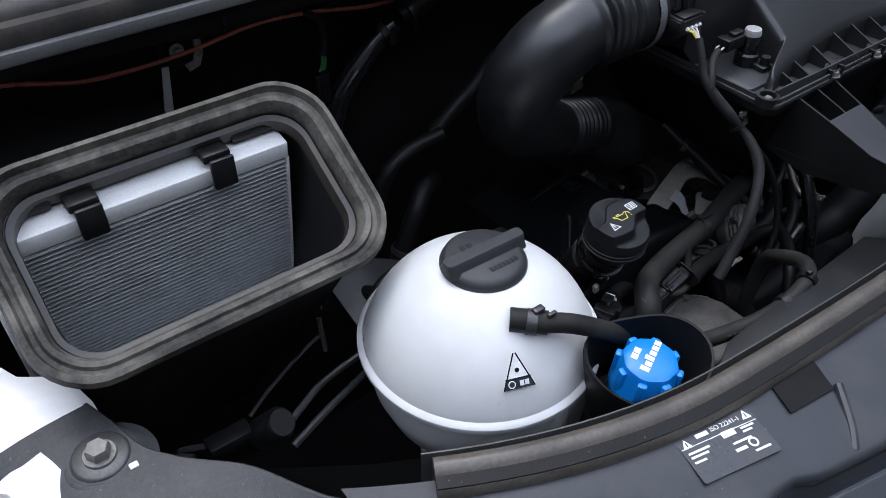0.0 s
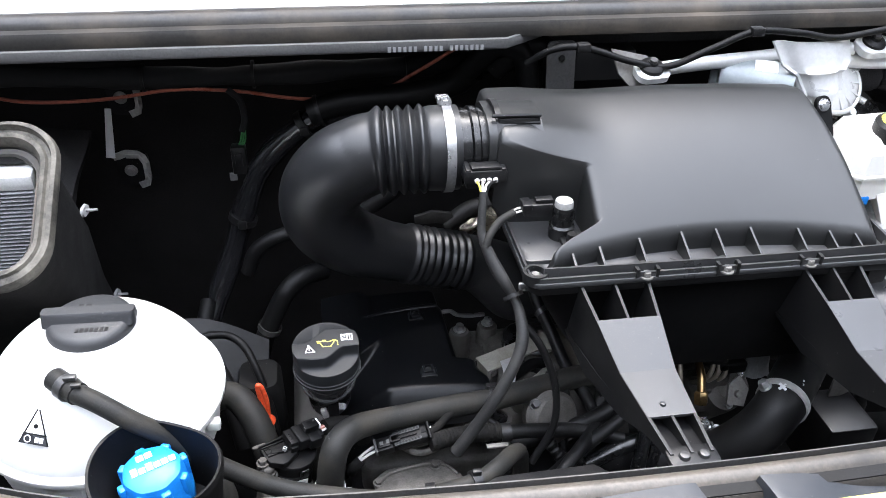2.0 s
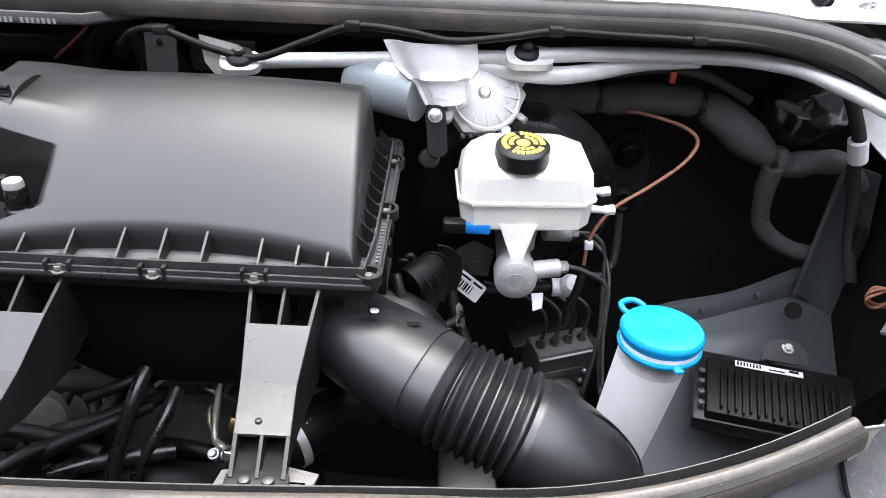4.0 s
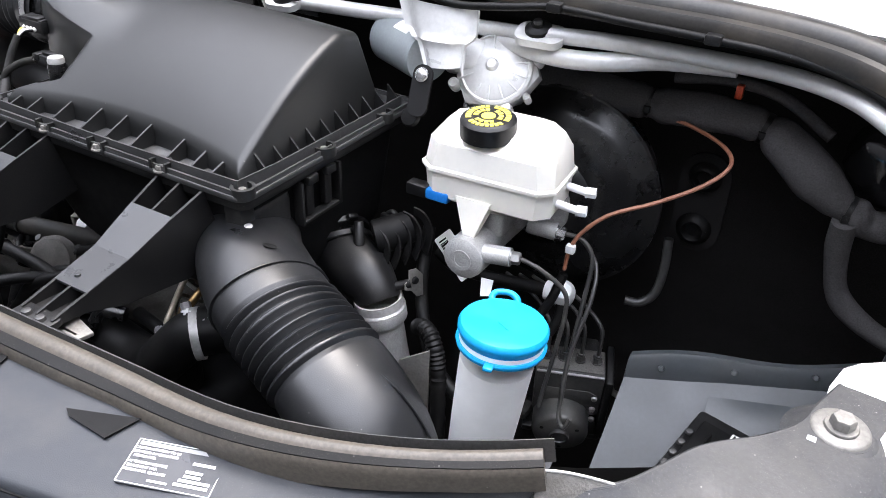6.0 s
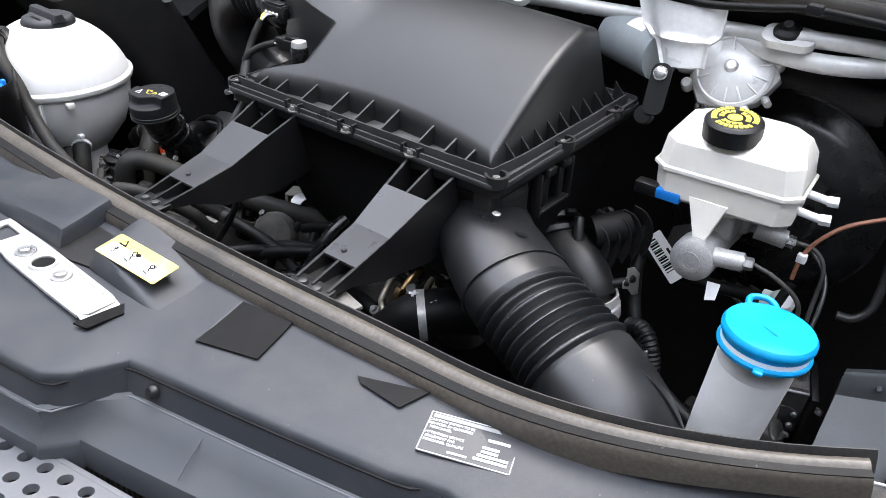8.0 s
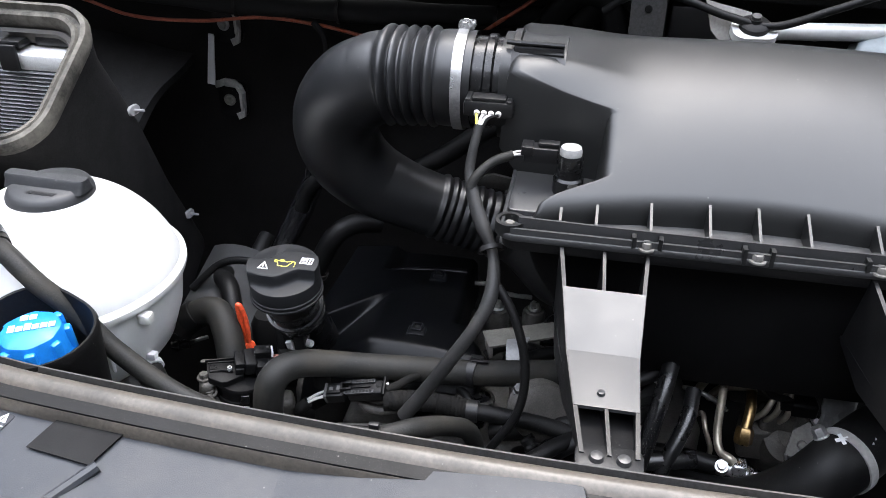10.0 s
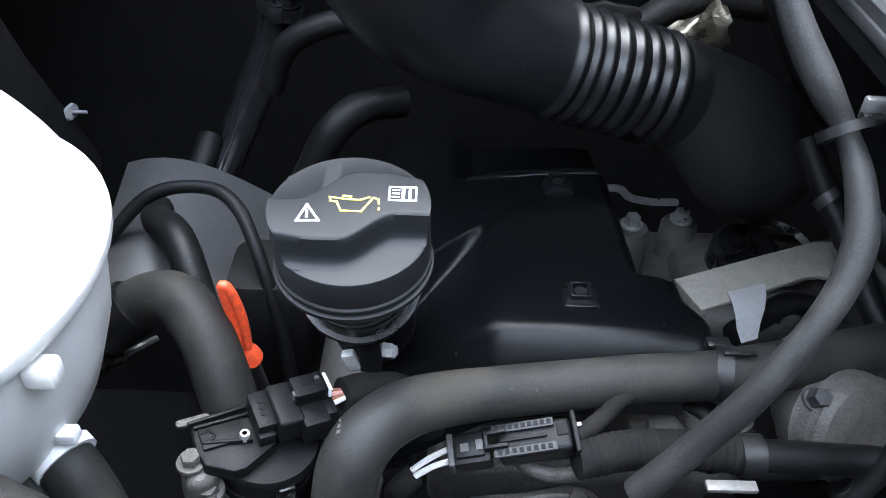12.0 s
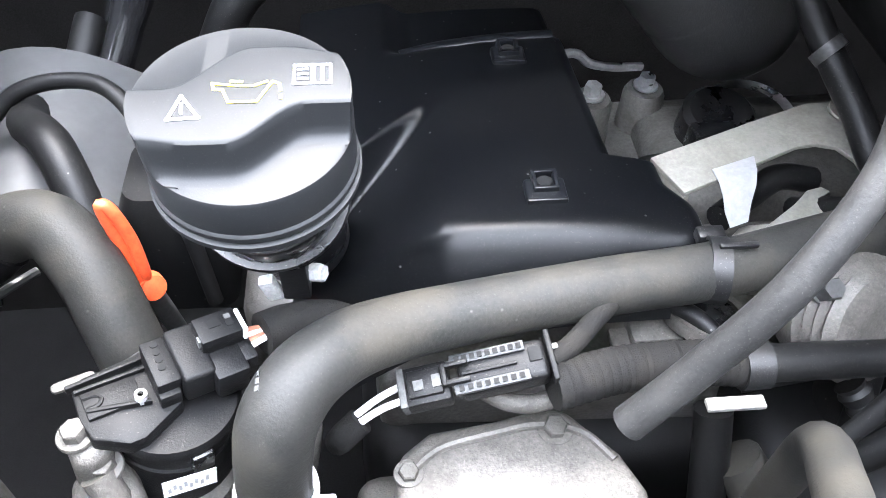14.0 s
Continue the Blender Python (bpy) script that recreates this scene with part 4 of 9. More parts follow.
hose = thing("overflow_hose", (-0.40, 0.42, 1.2), "black rubber overflow hose with a spring clip", "hose")
hp = [(-0.446, 0.437, 1.231), (-0.434, 0.425, 1.2305), (-0.412, 0.412, 1.227), (-0.385, 0.402, 1.212), (-0.358, 0.402, 1.188), (-0.330, 0.398, 1.160), (-0.28, 0.390, 1.131), (-0.228, 0.384, 1.117), (-0.185, 0.374, 1.118), (-0.148, 0.368, 1.125), (-0.108, 0.372, 1.131), (-0.082, 0.390, 1.128), (-0.062, 0.422, 1.104), (-0.046, 0.447, 1.075), (-0.040, 0.455, 1.03), (-0.04, 0.455, 0.97)]
part("hose", tube(hp, 0.0082, 14, 8), M_rubber, hose)
part("hose_end", tube([(-0.449, 0.440, 1.2312), (-0.427, 0.4205, 1.2298)], 0.0097, 14, 3), M_rubber, hose)
part("spring_clip", join(tube([(-0.440, 0.431, 1.2308), (-0.434, 0.4255, 1.2304)], 0.0108, 16, 2), block((-0.432, 0.427, 1.242), (0.010, 0.006, 0.004), 0.001, pose(0, 0, 0)), block((-0.426, 0.418, 1.241), (0.008, 0.003, 0.003), 0.0006, None)), M_dark, hose)
part("holder_clip", join(tube([(-0.112, 0.371, 1.131), (-0.104, 0.373, 1.1313)], 0.0105, 16, 2), block((-0.108, 0.372, 1.143), (0.008, 0.005, 0.006), 0.001, None)), M_plastic, hose)
part("strap", tube([(-0.152, 0.3685, 1.1245), (-0.144, 0.3677, 1.1258)], 0.0105, 14, 2), M_plastic, hose)
part("hose_print", join(*[block((-0.222 + 0.0055 * i, 0.3745 - 0.0012 * i, 1.1215), (0.0035, 0.0006, 0.003), 0, None) for i in range(9) if i != 4]), M_printdim, hose)

# lower hoses of the tank with a pale band clip
lo = thing("tank_return_hose", (-0.35, 0.45, 1.02), "dusty grey hose with a white banded clip", "hose")
part("hose", tube([(-0.381, 0.481, 1.085), (-0.367, 0.475, 1.082), (-0.355, 0.468, 1.078), (-0.344, 0.46, 1.066), (-0.337, 0.453, 1.045), (-0.34, 0.453, 1.01)], 0.0125, 16, 8), M_rubber, lo)
part("band_clip", join(tube([(-0.364, 0.474, 1.083), (-0.36, 0.472, 1.082)], 0.0140, 20, 2), tube([(-0.355, 0.469, 1.078), (-0.351, 0.466, 1.076)], 0.0140, 20, 2)), M_white2, lo, "white enamelled double band clip")
part("clip_ear", block((-0.346, 0.466, 1.096), (0.010, 0.007, 0.006), 0.001, None), M_white2, lo)
lo2 = thing("tank_feed_hose", (-0.39, 0.42, 1.0), "dusty grey hose running down beside the tank", "hose")
part("hose", tube([(-0.381, 0.464, 1.075), (-0.367, 0.455, 1.065), (-0.355, 0.45, 1.052), (-0.342, 0.447, 1.035), (-0.332, 0.443, 1.01)], 0.0125, 16, 8), M_rubber, lo2)

# ---- reductant filler: black cup and blue cap ----
fc = Vector((-0.366, 0.365, 1.176))
fil = thing("filler_cup", (fc.x, fc.y, 1.07), "black rubber filler cup with a blue screw cap", "filler")


def egg(a):
    return 1 + 0.10 * math.cos(2 * a + 0.7) + 0.05 * math.cos(3 * a)


part("cup", lathe([(0.026, -0.075), (0.036, -0.045), (0.042, -0.01), (0.0475, 0.018), (0.0485, 0.024), (0.0475, 0.027), (0.0455, 0.0265), (0.0435, 0.018), (0.038, -0.01), (0.032, -0.035), (0.0, -0.037)], Matrix.Translation(fc) @ pose(0, 0, 0, 8, -4, 0), 48, egg), M_hose2, fil)
bc = Matrix.Translation(fc + Vector((-0.001, 0.0, -0.018))) @ pose(0, 0, 0, 4, -3, 30)
bcap = part("blue_cap", lathe([(0, 0.044), (0.017, 0.0445), (0.0215, 0.042), (0.0235, 0.036), (0.0245, 0.022), (0.027, 0.018), (0.0275, 0.004), (0.026, 0), (0, 0)], bc, 48, lambda a: 1 + 0.018 * math.cos(8 * a)), M_blue2, fil, "bright blue screw cap")
for i in range(8):
    a = 2 * math.pi * i / 8
    part("grip_rib", block((0.0245, 0, 0.022), (0.006, 0.008, 0.034), 0.002, bc @ Matrix.Rotation(a, 4, "Z")), M_blue2, bcap)
tm = Matrix.Translation(fc + Vector((-0.001, 0.0, 0.0268))) @ pose(0, 0, 0, 4, -3, 24)
bars([(-0.017 + 0.0058 * i, -0.006, 0.0046, 0.0075 if i in (0, 2) else 0.0055) for i in range(6)], tm, M_white2, bcap)
bars([(-0.010, 0.006, 0.0055, 0.0055), (-0.0035, 0.006, 0.0055, 0.0055)], tm, M_white2, bcap)
part("neck", lathe([(0.021, -0.06), (0.021, 0.0), (0, 0.0)], Matrix.Translation(fc + Vector((0, 0, -0.018))), 24), M_plastic, fil)

# ---- level sensor and pipes beside the tank ----
sen = thing("level_sensor", (-0.625, 0.56, 1.05), "black plug-in sensor with a cable loop", "sensor")
part("body", lathe([(0, 0.03), (0.012, 0.03), (0.015, 0.026), (0.015, -0.006), (0.010, -0.010), (0, -0.010)], aim((-0.618, 0.562, 1.092), (0.35, -0.55, 0.75)), 24), M_plastic, sen)
part("plug", block((-0.648, 0.572, 1.094), (0.04, 0.018, 0.014), 0.002, pose(0, 0, 0)), M_plastic, sen)
part("metal_tip", lathe([(0, 0.006), (0.004, 0.006), (0.005, 0), (0, 0)], aim((-0.603, 0.551, 1.101), (0.3, -0.6, 0.7)), 12), M_zinc, sen)
part("cable", tube([(-0.667, 0.578, 1.093), (-0.685, 0.582, 1.098), (-0.692, 0.574, 1.106), (-0.682, 0.563, 1.107)], 0.003, 8, 8), M_line, sen)
pp = thing("twin_pipes", (-0.56, 0.55, 1.05), "two thin dark metal pipes running behind the tank", "pipe")
part("pipe", tube([(-0.612, 0.548, 1.095), (-0.58, 0.56, 1.102), (-0.548, 0.572, 1.104), (-0.47, 0.585, 1.104), (-0.40, 0.60, 1.10)], 0.0035, 8, 6), M_line, pp)
part("pipe", tube([(-0.605, 0.535, 1.09), (-0.55, 0.55, 1.098), (-0.47, 0.572, 1.098), (-0.40, 0.585, 1.09)], 0.0035, 8, 6), M_line, pp)
part("holder", join(tube([(-0.625, 0.575, 1.105), (-0.60, 0.585, 1.113), (-0.55, 0.605, 1.118), (-0.53, 0.61, 1.12)], 0.0018, 6, 4), tube([(-0.532, 0.602, 1.105), (-0.53, 0.612, 1.14)], 0.0025, 6, 3)), M_line, pp)

# ---- firewall fittings on this side ----
def hook_bracket(p, mirror=1):
    x, y, z = p
    b = thing("heat_shield_bracket", (x, y, z - 0.03), "bright metal hook bracket with a bolt on the firewall", "bracket", group="firewall brackets")
    part("backing", slab(rrect(-0.022, 0.022, -0.028, 0.028, 0.012, 4), 0, 0.004, Matrix.Translation((x, y + 0.014, z)) @ pose(0, 0, 0, 90, 0, 0)), M_plastic, b)
    part("hook", band([(x - 0.024, y + 0.006, z + 0.021), (x - 0.014, y + 0.002, z + 0.025), (x - 0.004, y - 0.001, z + 0.030), (x + 0.010, y - 0.002, z + 0.029), (x + 0.017, y - 0.002, z + 0.024), (x + 0.0205, y - 0.002, z + 0.014), (x + 0.021, y - 0.001, z - 0.006), (x + 0.017, y + 0.001, z - 0.020), (x + 0.006, y + 0.006, z - 0.026)], [(-0.0012, -0.005), (0.0012, -0.005), (0.0012, 0.005), (-0.0012, 0.005)]), M_alu2, b)
    part("hook_face", slab([(-0.004, 0.024), (0.012, 0.023), (0.0165, 0.014), (0.0165, -0.010), (0.0205, -0.012), (0.0215, 0.016), (0.013, 0.0295), (-0.004, 0.0305)], 0, 0.002, Matrix.Translation((x, y - 0.004, z)) @ pose(0, 0, 0, 90, 0, 0), 0.0006), M_alu2, b)
    part("bolt", hexbolt((x - 0.003, y + 0.004, z), (0, -1, 0), 0.006, 0.006, 1.5), M_zinc, b)
    return b


hook_bracket((-0.485, 0.985, 1.246))
b2 = hook_bracket((-0.492, 0.988, 1.133))
part("strap", slab([(-0.006, 0), (0.006, 0), (0.004, 0.075), (-0.004, 0.075)], 0, 0.002, Matrix.Translation((-0.517, 0.986, 1.158)) @ pose(0, 0, 0, 90, 8, 0)), M_white2, b2)
for p in ((-0.490, 0.736, 1.217), (-0.5165, 0.860, 1.010)):
    d = thing("trim_clip", p, "pale push-in trim clip on the filter housing", "clip", group="trim clips")
    part("disc", lathe([(0, 0.003), (0.007, 0.003), (0.008, 0.0), (0, 0)], aim(p, (1, -0.15, 0.1)), 20, lambda a: 1 + 0.25 * math.cos(2 * a)), M_greyprint, d)
    part("pin", lathe([(0, 0.016), (0.0015, 0.016), (0.002, 0), (0, 0)], aim(p, (1, -0.15, 0.1)), 8), M_greyprint, d)
hf = thing("torn_insulation", (-0.66, 0.9, 1.15), "black padded insulation with a torn corner", "insulation")
rows = [[(-0.86 + 0.33 * u, 0.80 + 0.17 * v, 1.16 + 0.06 * v + 0.012 * math.sin(7 * u + 4 * v)) for u in np.linspace(0, 1, 14)] for v in np.linspace(0, 1, 8)]
part("pad", sheet(rows, 0.012), M_felt, hf)
part("torn_edge", tube([(-0.655, 0.83, 1.181), (-0.647, 0.815, 1.182), (-0.640, 0.808, 1.176), (-0.628, 0.80, 1.174)], 0.002, 6, 4), M_fleece, hf)
rw = thing("red_cable", (-0.45, 0.95, 1.2), "thin red-brown cable strung along the firewall", "cable")
part("cable", tube([(-0.80, 0.955, 1.275), (-0.69, 0.95, 1.283), (-0.60, 0.948, 1.262), (-0.50, 0.945, 1.262), (-0.41, 0.945, 1.272), (-0.33, 0.95, 1.265), (-0.24, 0.95, 1.250), (-0.15, 0.945, 1.255), (-0.09, 0.92, 1.295), (-0.03, 0.89, 1.345)], 0.0025, 8, 8), M_redc, rw)
lm = thing("wrapped_loom", (-0.45, 0.96, 1.27), "black cloth-wrapped wiring loom along the firewall", "wiring loom")
part("loom", tube([(-0.90, 0.955, 1.300), (-0.70, 0.952, 1.300), (-0.52, 0.952, 1.290), (-0.40, 0.952, 1.286), (-0.28, 0.955, 1.285), (-0.1, 0.955, 1.29), (0.10, 0.95, 1.29)], 0.014, 12, 8, swell=lambda s: 1 + 0.12 * math.sin(31 * s) + 0.05 * math.sin(77 * s)), M_tape, lm)
for x in (-0.445, -0.305, -0.10):
    part("cable_tie", lathe([(0.0165, -0.002), (0.0185, -0.002), (0.0185, 0.002), (0.0165, 0.002)], aim((x, 0.952, 1.287), (1, 0, 0)), 16), M_plastic, lm)
    part("tie_mount", lathe([(0, 0.004), (0.010, 0.003), (0.013, 0), (0, 0)], aim((x, 0.988, 1.312), (0, -1, 0)), 16), M_hose2, lm)
bp = thing("branch_plug", (-0.335, 0.94, 1.15), "black connector with green wires hanging from the loom", "connector")
part("cable", tube([(-0.34, 0.945, 1.27), (-0.325, 0.94, 1.255), (-0.322, 0.938, 1.23), (-0.327, 0.938, 1.212)], 0.0045, 8, 6), M_tape, bp)
for k in range(3):
    part("green_wire", tube([(-0.327 + 0.002 * k, 0.938, 1.215), (-0.330 + 0.003 * k, 0.936, 1.20), (-0.334 + 0.003 * k, 0.936, 1.192)], 0.0013, 6, 4), M_green, bp)
part("housing", block((-0.335, 0.935, 1.172), (0.020, 0.018, 0.042), 0.003, None), M_plastic, bp)
part("latch", block((-0.335, 0.9245, 1.175), (0.010, 0.004, 0.020), 0.001, None), M_plastic, bp)
part("metal_tab", block((-0.346, 0.934, 1.145), (0.010, 0.003, 0.012), 0.001, None), M_zinc, bp)
ac = thing("coolant_pipe", (-0.30, 0.92, 1.1), "glossy black sleeved pipe rising along the firewall", "pipe")
part("sleeve", tube([(-0.42, 0.84, 0.90), (-0.385, 0.90, 0.97), (-0.358, 0.925, 1.030), (-0.334, 0.930, 1.098), (-0.302, 0.930, 1.166), (-0.243, 0.928, 1.222), (-0.179, 0.925, 1.244), (-0.099, 0.925, 1.258), (-0.022, 0.925, 1.277)], 0.0165, 18, 8, swell=lambda s: 1 + 0.05 * math.sin(60 * s) + 0.025 * math.sin(190 * s)), M_glossbag, ac)
for p, d in (((-0.243, 0.928, 1.222), (0.8, 0, 0.5)), ((-0.340, 0.929, 1.080), (0.35, 0, 0.93))):
    part("clip", join(lathe([(0.0175, -0.005), (0.0205, -0.005), (0.0205, 0.005), (0.0175, 0.005)], aim(p, d), 22), block((p[0], p[1] - 0.021, p[2]), (0.012, 0.008, 0.012), 0.002, None)), M_plastic, ac)
part("hose", tube([(-0.235, 0.905, 1.249), (-0.19, 0.905, 1.262), (-0.11, 0.905, 1.268), (-0.05, 0.90, 1.282), (-0.02, 0.885, 1.31)], 0.0175, 16, 8), M_hose2, ac)
part("cable_tie", lathe([(0.0185, -0.0025), (0.021, -0.0025), (0.021, 0.0025), (0.0185, 0.0025)], aim((-0.222, 0.905, 1.252), (1, 0, 0.3)), 20), M_plastic, ac)

# ---- air filter box ----
Z0 = 1.246
box = thing("air_filter_box", (0.16, 0.65, 1.08), "large black plastic engine air filter box", "air filter box")


def dome_left(y):
    def s(t):
        t = min(1, max(0, t))
        return t * t * (3 - 2 * t)
    return -0.010 + 0.050 * s((y - 0.526) / 0.020) - 0.088 * s((y - 0.598) / 0.012)


ROUND = 0.010


def round_off(d):
    return ROUND - math.sqrt(ROUND ** 2 - (ROUND - min(ROUND, max(0, d))) ** 2)


us = np.concatenate([np.linspace(0, 0.034, 8), np.linspace(0.05, 0.95, 36), np.linspace(0.966, 1.0, 8)])
ys = np.concatenate([np.linspace(0.0, 0.05, 9), np.linspace(0.06, 0.42, 36), np.linspace(0.45, 1.0, 22)])
rows = []
for v in ys:
    yb = 0.519 + 0.208 * v
    h = 0.092 * (1 - (1 - min(1, v * 0.97)) ** 1.75) - 0.010 * max(0, v - 0.86) / 0.14
    row = []
    xl, xr = dome_left(yb), 0.334 - 0.008 * v
    for u in us:
        x = xl + (xr - xl) * u
        q = max(0, 1 - (2 * (x + 0.010) / 0.344 - 1) ** 2)
        y = yb + 0.022 * q * (1 - v) ** 2
        z = 1.2565 + h + 0.008 * q * (1 - v) + 0.006 * q * v
        sh = min(1, max(0, (0.085 - x) / 0.105)) * min(1, max(0, (yb - 0.568) / 0.066))
        z += sh * sh * (3 - 2 * sh) * max(0, 1.3485 - z)
        z -= max(round_off(xr - x), round_off(x - xl), round_off(yb - 0.519))
        row.append((x, y, z))
    rows.append(row)
dome = loft(rows, cap=False, closed_rings=False)
edge = [e for e in dome.edges if len(e.link_faces) == 1]
ext = bmesh.ops.extrude_edge_only(dome, edges=edge)
low = [g for g in ext["geom"] if isinstance(g, bmesh.types.BMVert)]
mid = Vector((0.16, 0.64, 0))
for v in low:
    d = (Vector((v.co.x, v.co.y, 0)) - mid)
    back = v.co.y > 0.719
    v.co = Vector((v.co.x + 0.004 * (1 if d.x > 0 else -1), v.co.y + (0.035 if back else -0.001), Z0 - 0.002 if v.co.x > -0.030 else 1.268))
part("lid_dome", dome, M_lid, box, "smooth satin black lid")
rim_poly = rrect(-0.038, 0.358, 0.498, 0.80, 0.014, 5)
lidrim = part("lid_flange", slab(rim_poly, 1.2385, Z0 - 0.0015, None, 0.0015), M_flange, box)
part("flange_lip", band([(x, y, Z0) for x, y in rrect(-0.035, 0.355, 0.501, 0.797, 0.012, 5)], [(-0.0015, -0.004), (0.0015, -0.004), (0.0012, 0.0035), (-0.0012, 0.0035)], closed=True), M_flange, lidrim)
part("inner_lip", band([(-0.022, 0.5085, Z0), (0.05, 0.5065, Z0), (0.16, 0.5055, Z0), (0.27, 0.5065, Z0), (0.343, 0.5085, Z0), (0.347, 0.56, Z0), (0.347, 0.62, Z0), (0.347, 0.70, Z0), (0.346, 0.78, Z0)], [(-0.0012, -0.004), (0.0012, -0.004), (0.001, 0.010), (-0.001, 0.010)]), M_flange, lidrim)
part("base_flange", slab(rrect(-0.035, 0.355, 0.502, 0.797, 0.013, 5), 1.228, 1.2375, None, 0.0015), M_plastic, box)
# tub blacker than the lid: shade under the box is in its colour
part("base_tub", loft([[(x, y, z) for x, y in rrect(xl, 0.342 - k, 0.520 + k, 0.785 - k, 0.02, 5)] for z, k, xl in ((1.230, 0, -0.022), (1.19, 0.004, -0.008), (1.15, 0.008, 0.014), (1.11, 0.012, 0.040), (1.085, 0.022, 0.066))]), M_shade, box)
for x in (0.0104, 0.0388, 0.0810, 0.126, 0.163, 0.200, 0.250, 0.283, 0.3096):
    q = 1 - (2 * (x + 0.010) / 0.344 - 1) ** 2
    part("stiffening_rib", slab([(0.507, 0), (0.521 + 0.02 * q, 0), (0.521 + 0.02 * q, 0.012 + 0.010 * q), (0.512, 0.010), (0.507, 0.008)], -0.0011, 0.0011, Matrix.Translation((x, 0, Z0 - 0.001)) @ Matrix(((0, 0, 1), (1, 0, 0), (0, 1, 0))).to_4x4()), M_lid, lidrim)
for y in np.linspace(0.545, 0.775, 10):
    part("stiffening_rib", slab([(0.330, 0), (0.346, 0), (0.346, 0.009), (0.331, 0.024)], -0.0011, 0.0011, Matrix.Translation((0, y, Z0 - 0.001)) @ Matrix(((1, 0, 0), (0, 0, 1), (0, 1, 0))).to_4x4()), M_lid, lidrim)
for x, y in ((0.0786, 0.503), (0.161, 0.502), (0.249, 0.503), (-0.0290, 0.5135), (0.347, 0.512), (0.352, 0.628), (0.35, 0.74)):
    front = y < 0.505
    arch = [(x + 0.0105 * math.cos(a), y - 0.001 + 0.0105 * math.sin(a), Z0 - 0.004) for a in (np.linspace(-0.35, math.pi + 0.35, 13) if front else np.linspace(0, 2 * math.pi, 17)[:-1])]
    part("screw_boss", band(arch, [(-0.0016, -0.002), (0.0016, -0.002), (0.0016, 0.0115 if front else 0.009), (-0.0016, 0.0115 if front else 0.009)], closed=not front), M_lid, lidrim)
    part("screw", hexbolt((x, y - 0.002, Z0 - 0.003), (0, 0, 1), 0.0044, 0.0045, 1.5), M_bracket, box)
part("moulded_mark", join(*[block((0.3525, 0.535 + 0.006 * i, Z0 + 0.0005), (0.004, 0.0035, 0.001), 0, None) for i in range(12)]), M_bumper, lidrim)
for y in (0.60, 0.63):
    part("latch", join(block((0.349, y, 1.205), (0.008, 0.012, 0.045), 0.002, None), block((0.355, y, 1.224), (0.008, 0.016, 0.010), 0.002, None)), M_plastic, box)
part("latch_frame", join(block((0.350, 0.585, 1.20), (0.012, 0.004, 0.05), 0.001, None), block((0.350, 0.648, 1.20), (0.012, 0.004, 0.05), 0.001, None), block((0.350, 0.616, 1.178), (0.012, 0.06, 0.004), 0.001, None)), M_plastic, box)
part("corner_stem", block((0.335, 0.515, 1.195), (0.022, 0.02, 0.07), 0.003, None), M_plastic, box)
part("side_slot", block((0.343, 0.555, 1.222), (0.006, 0.06, 0.008), 0.001, None), M_inkshade, box)

# neck towards the air meter, with its ribs
part("neck", loft([[(x, 0.661 + w * math.copysign(abs(math.cos(a)) ** 0.7, math.cos(a)), 1.309 + w * math.copysign(abs(math.sin(a)) ** 0.7, math.sin(a))) for a in np.linspace(0, 2 * math.pi, 33)[:-1]] for x, w in ((0.0, 0.0445), (-0.020, 0.0445), (-0.036, 0.0455), (-0.056, 0.0455))]), M_lid, box)
for z in (1.345, 1.337):
    part("neck_rib", tube([(-0.052, 0.634, z + 0.012), (-0.02, 0.633, z + 0.012), (-0.002, 0.632, z + 0.012)], 0.0022, 8, 3), M_plastic, box)
part("neck_clip", join(block((-0.024, 0.634, 1.345), (0.044, 0.006, 0.020), 0.002, pose(0, 0, 0)), lathe([(0.047, -0.004), (0.050, -0.003), (0.050, 0.003), (0.047, 0.004)], aim((-0.044, 0.661, 1.310), (1, 0, 0)), 32)), M_plastic, box)


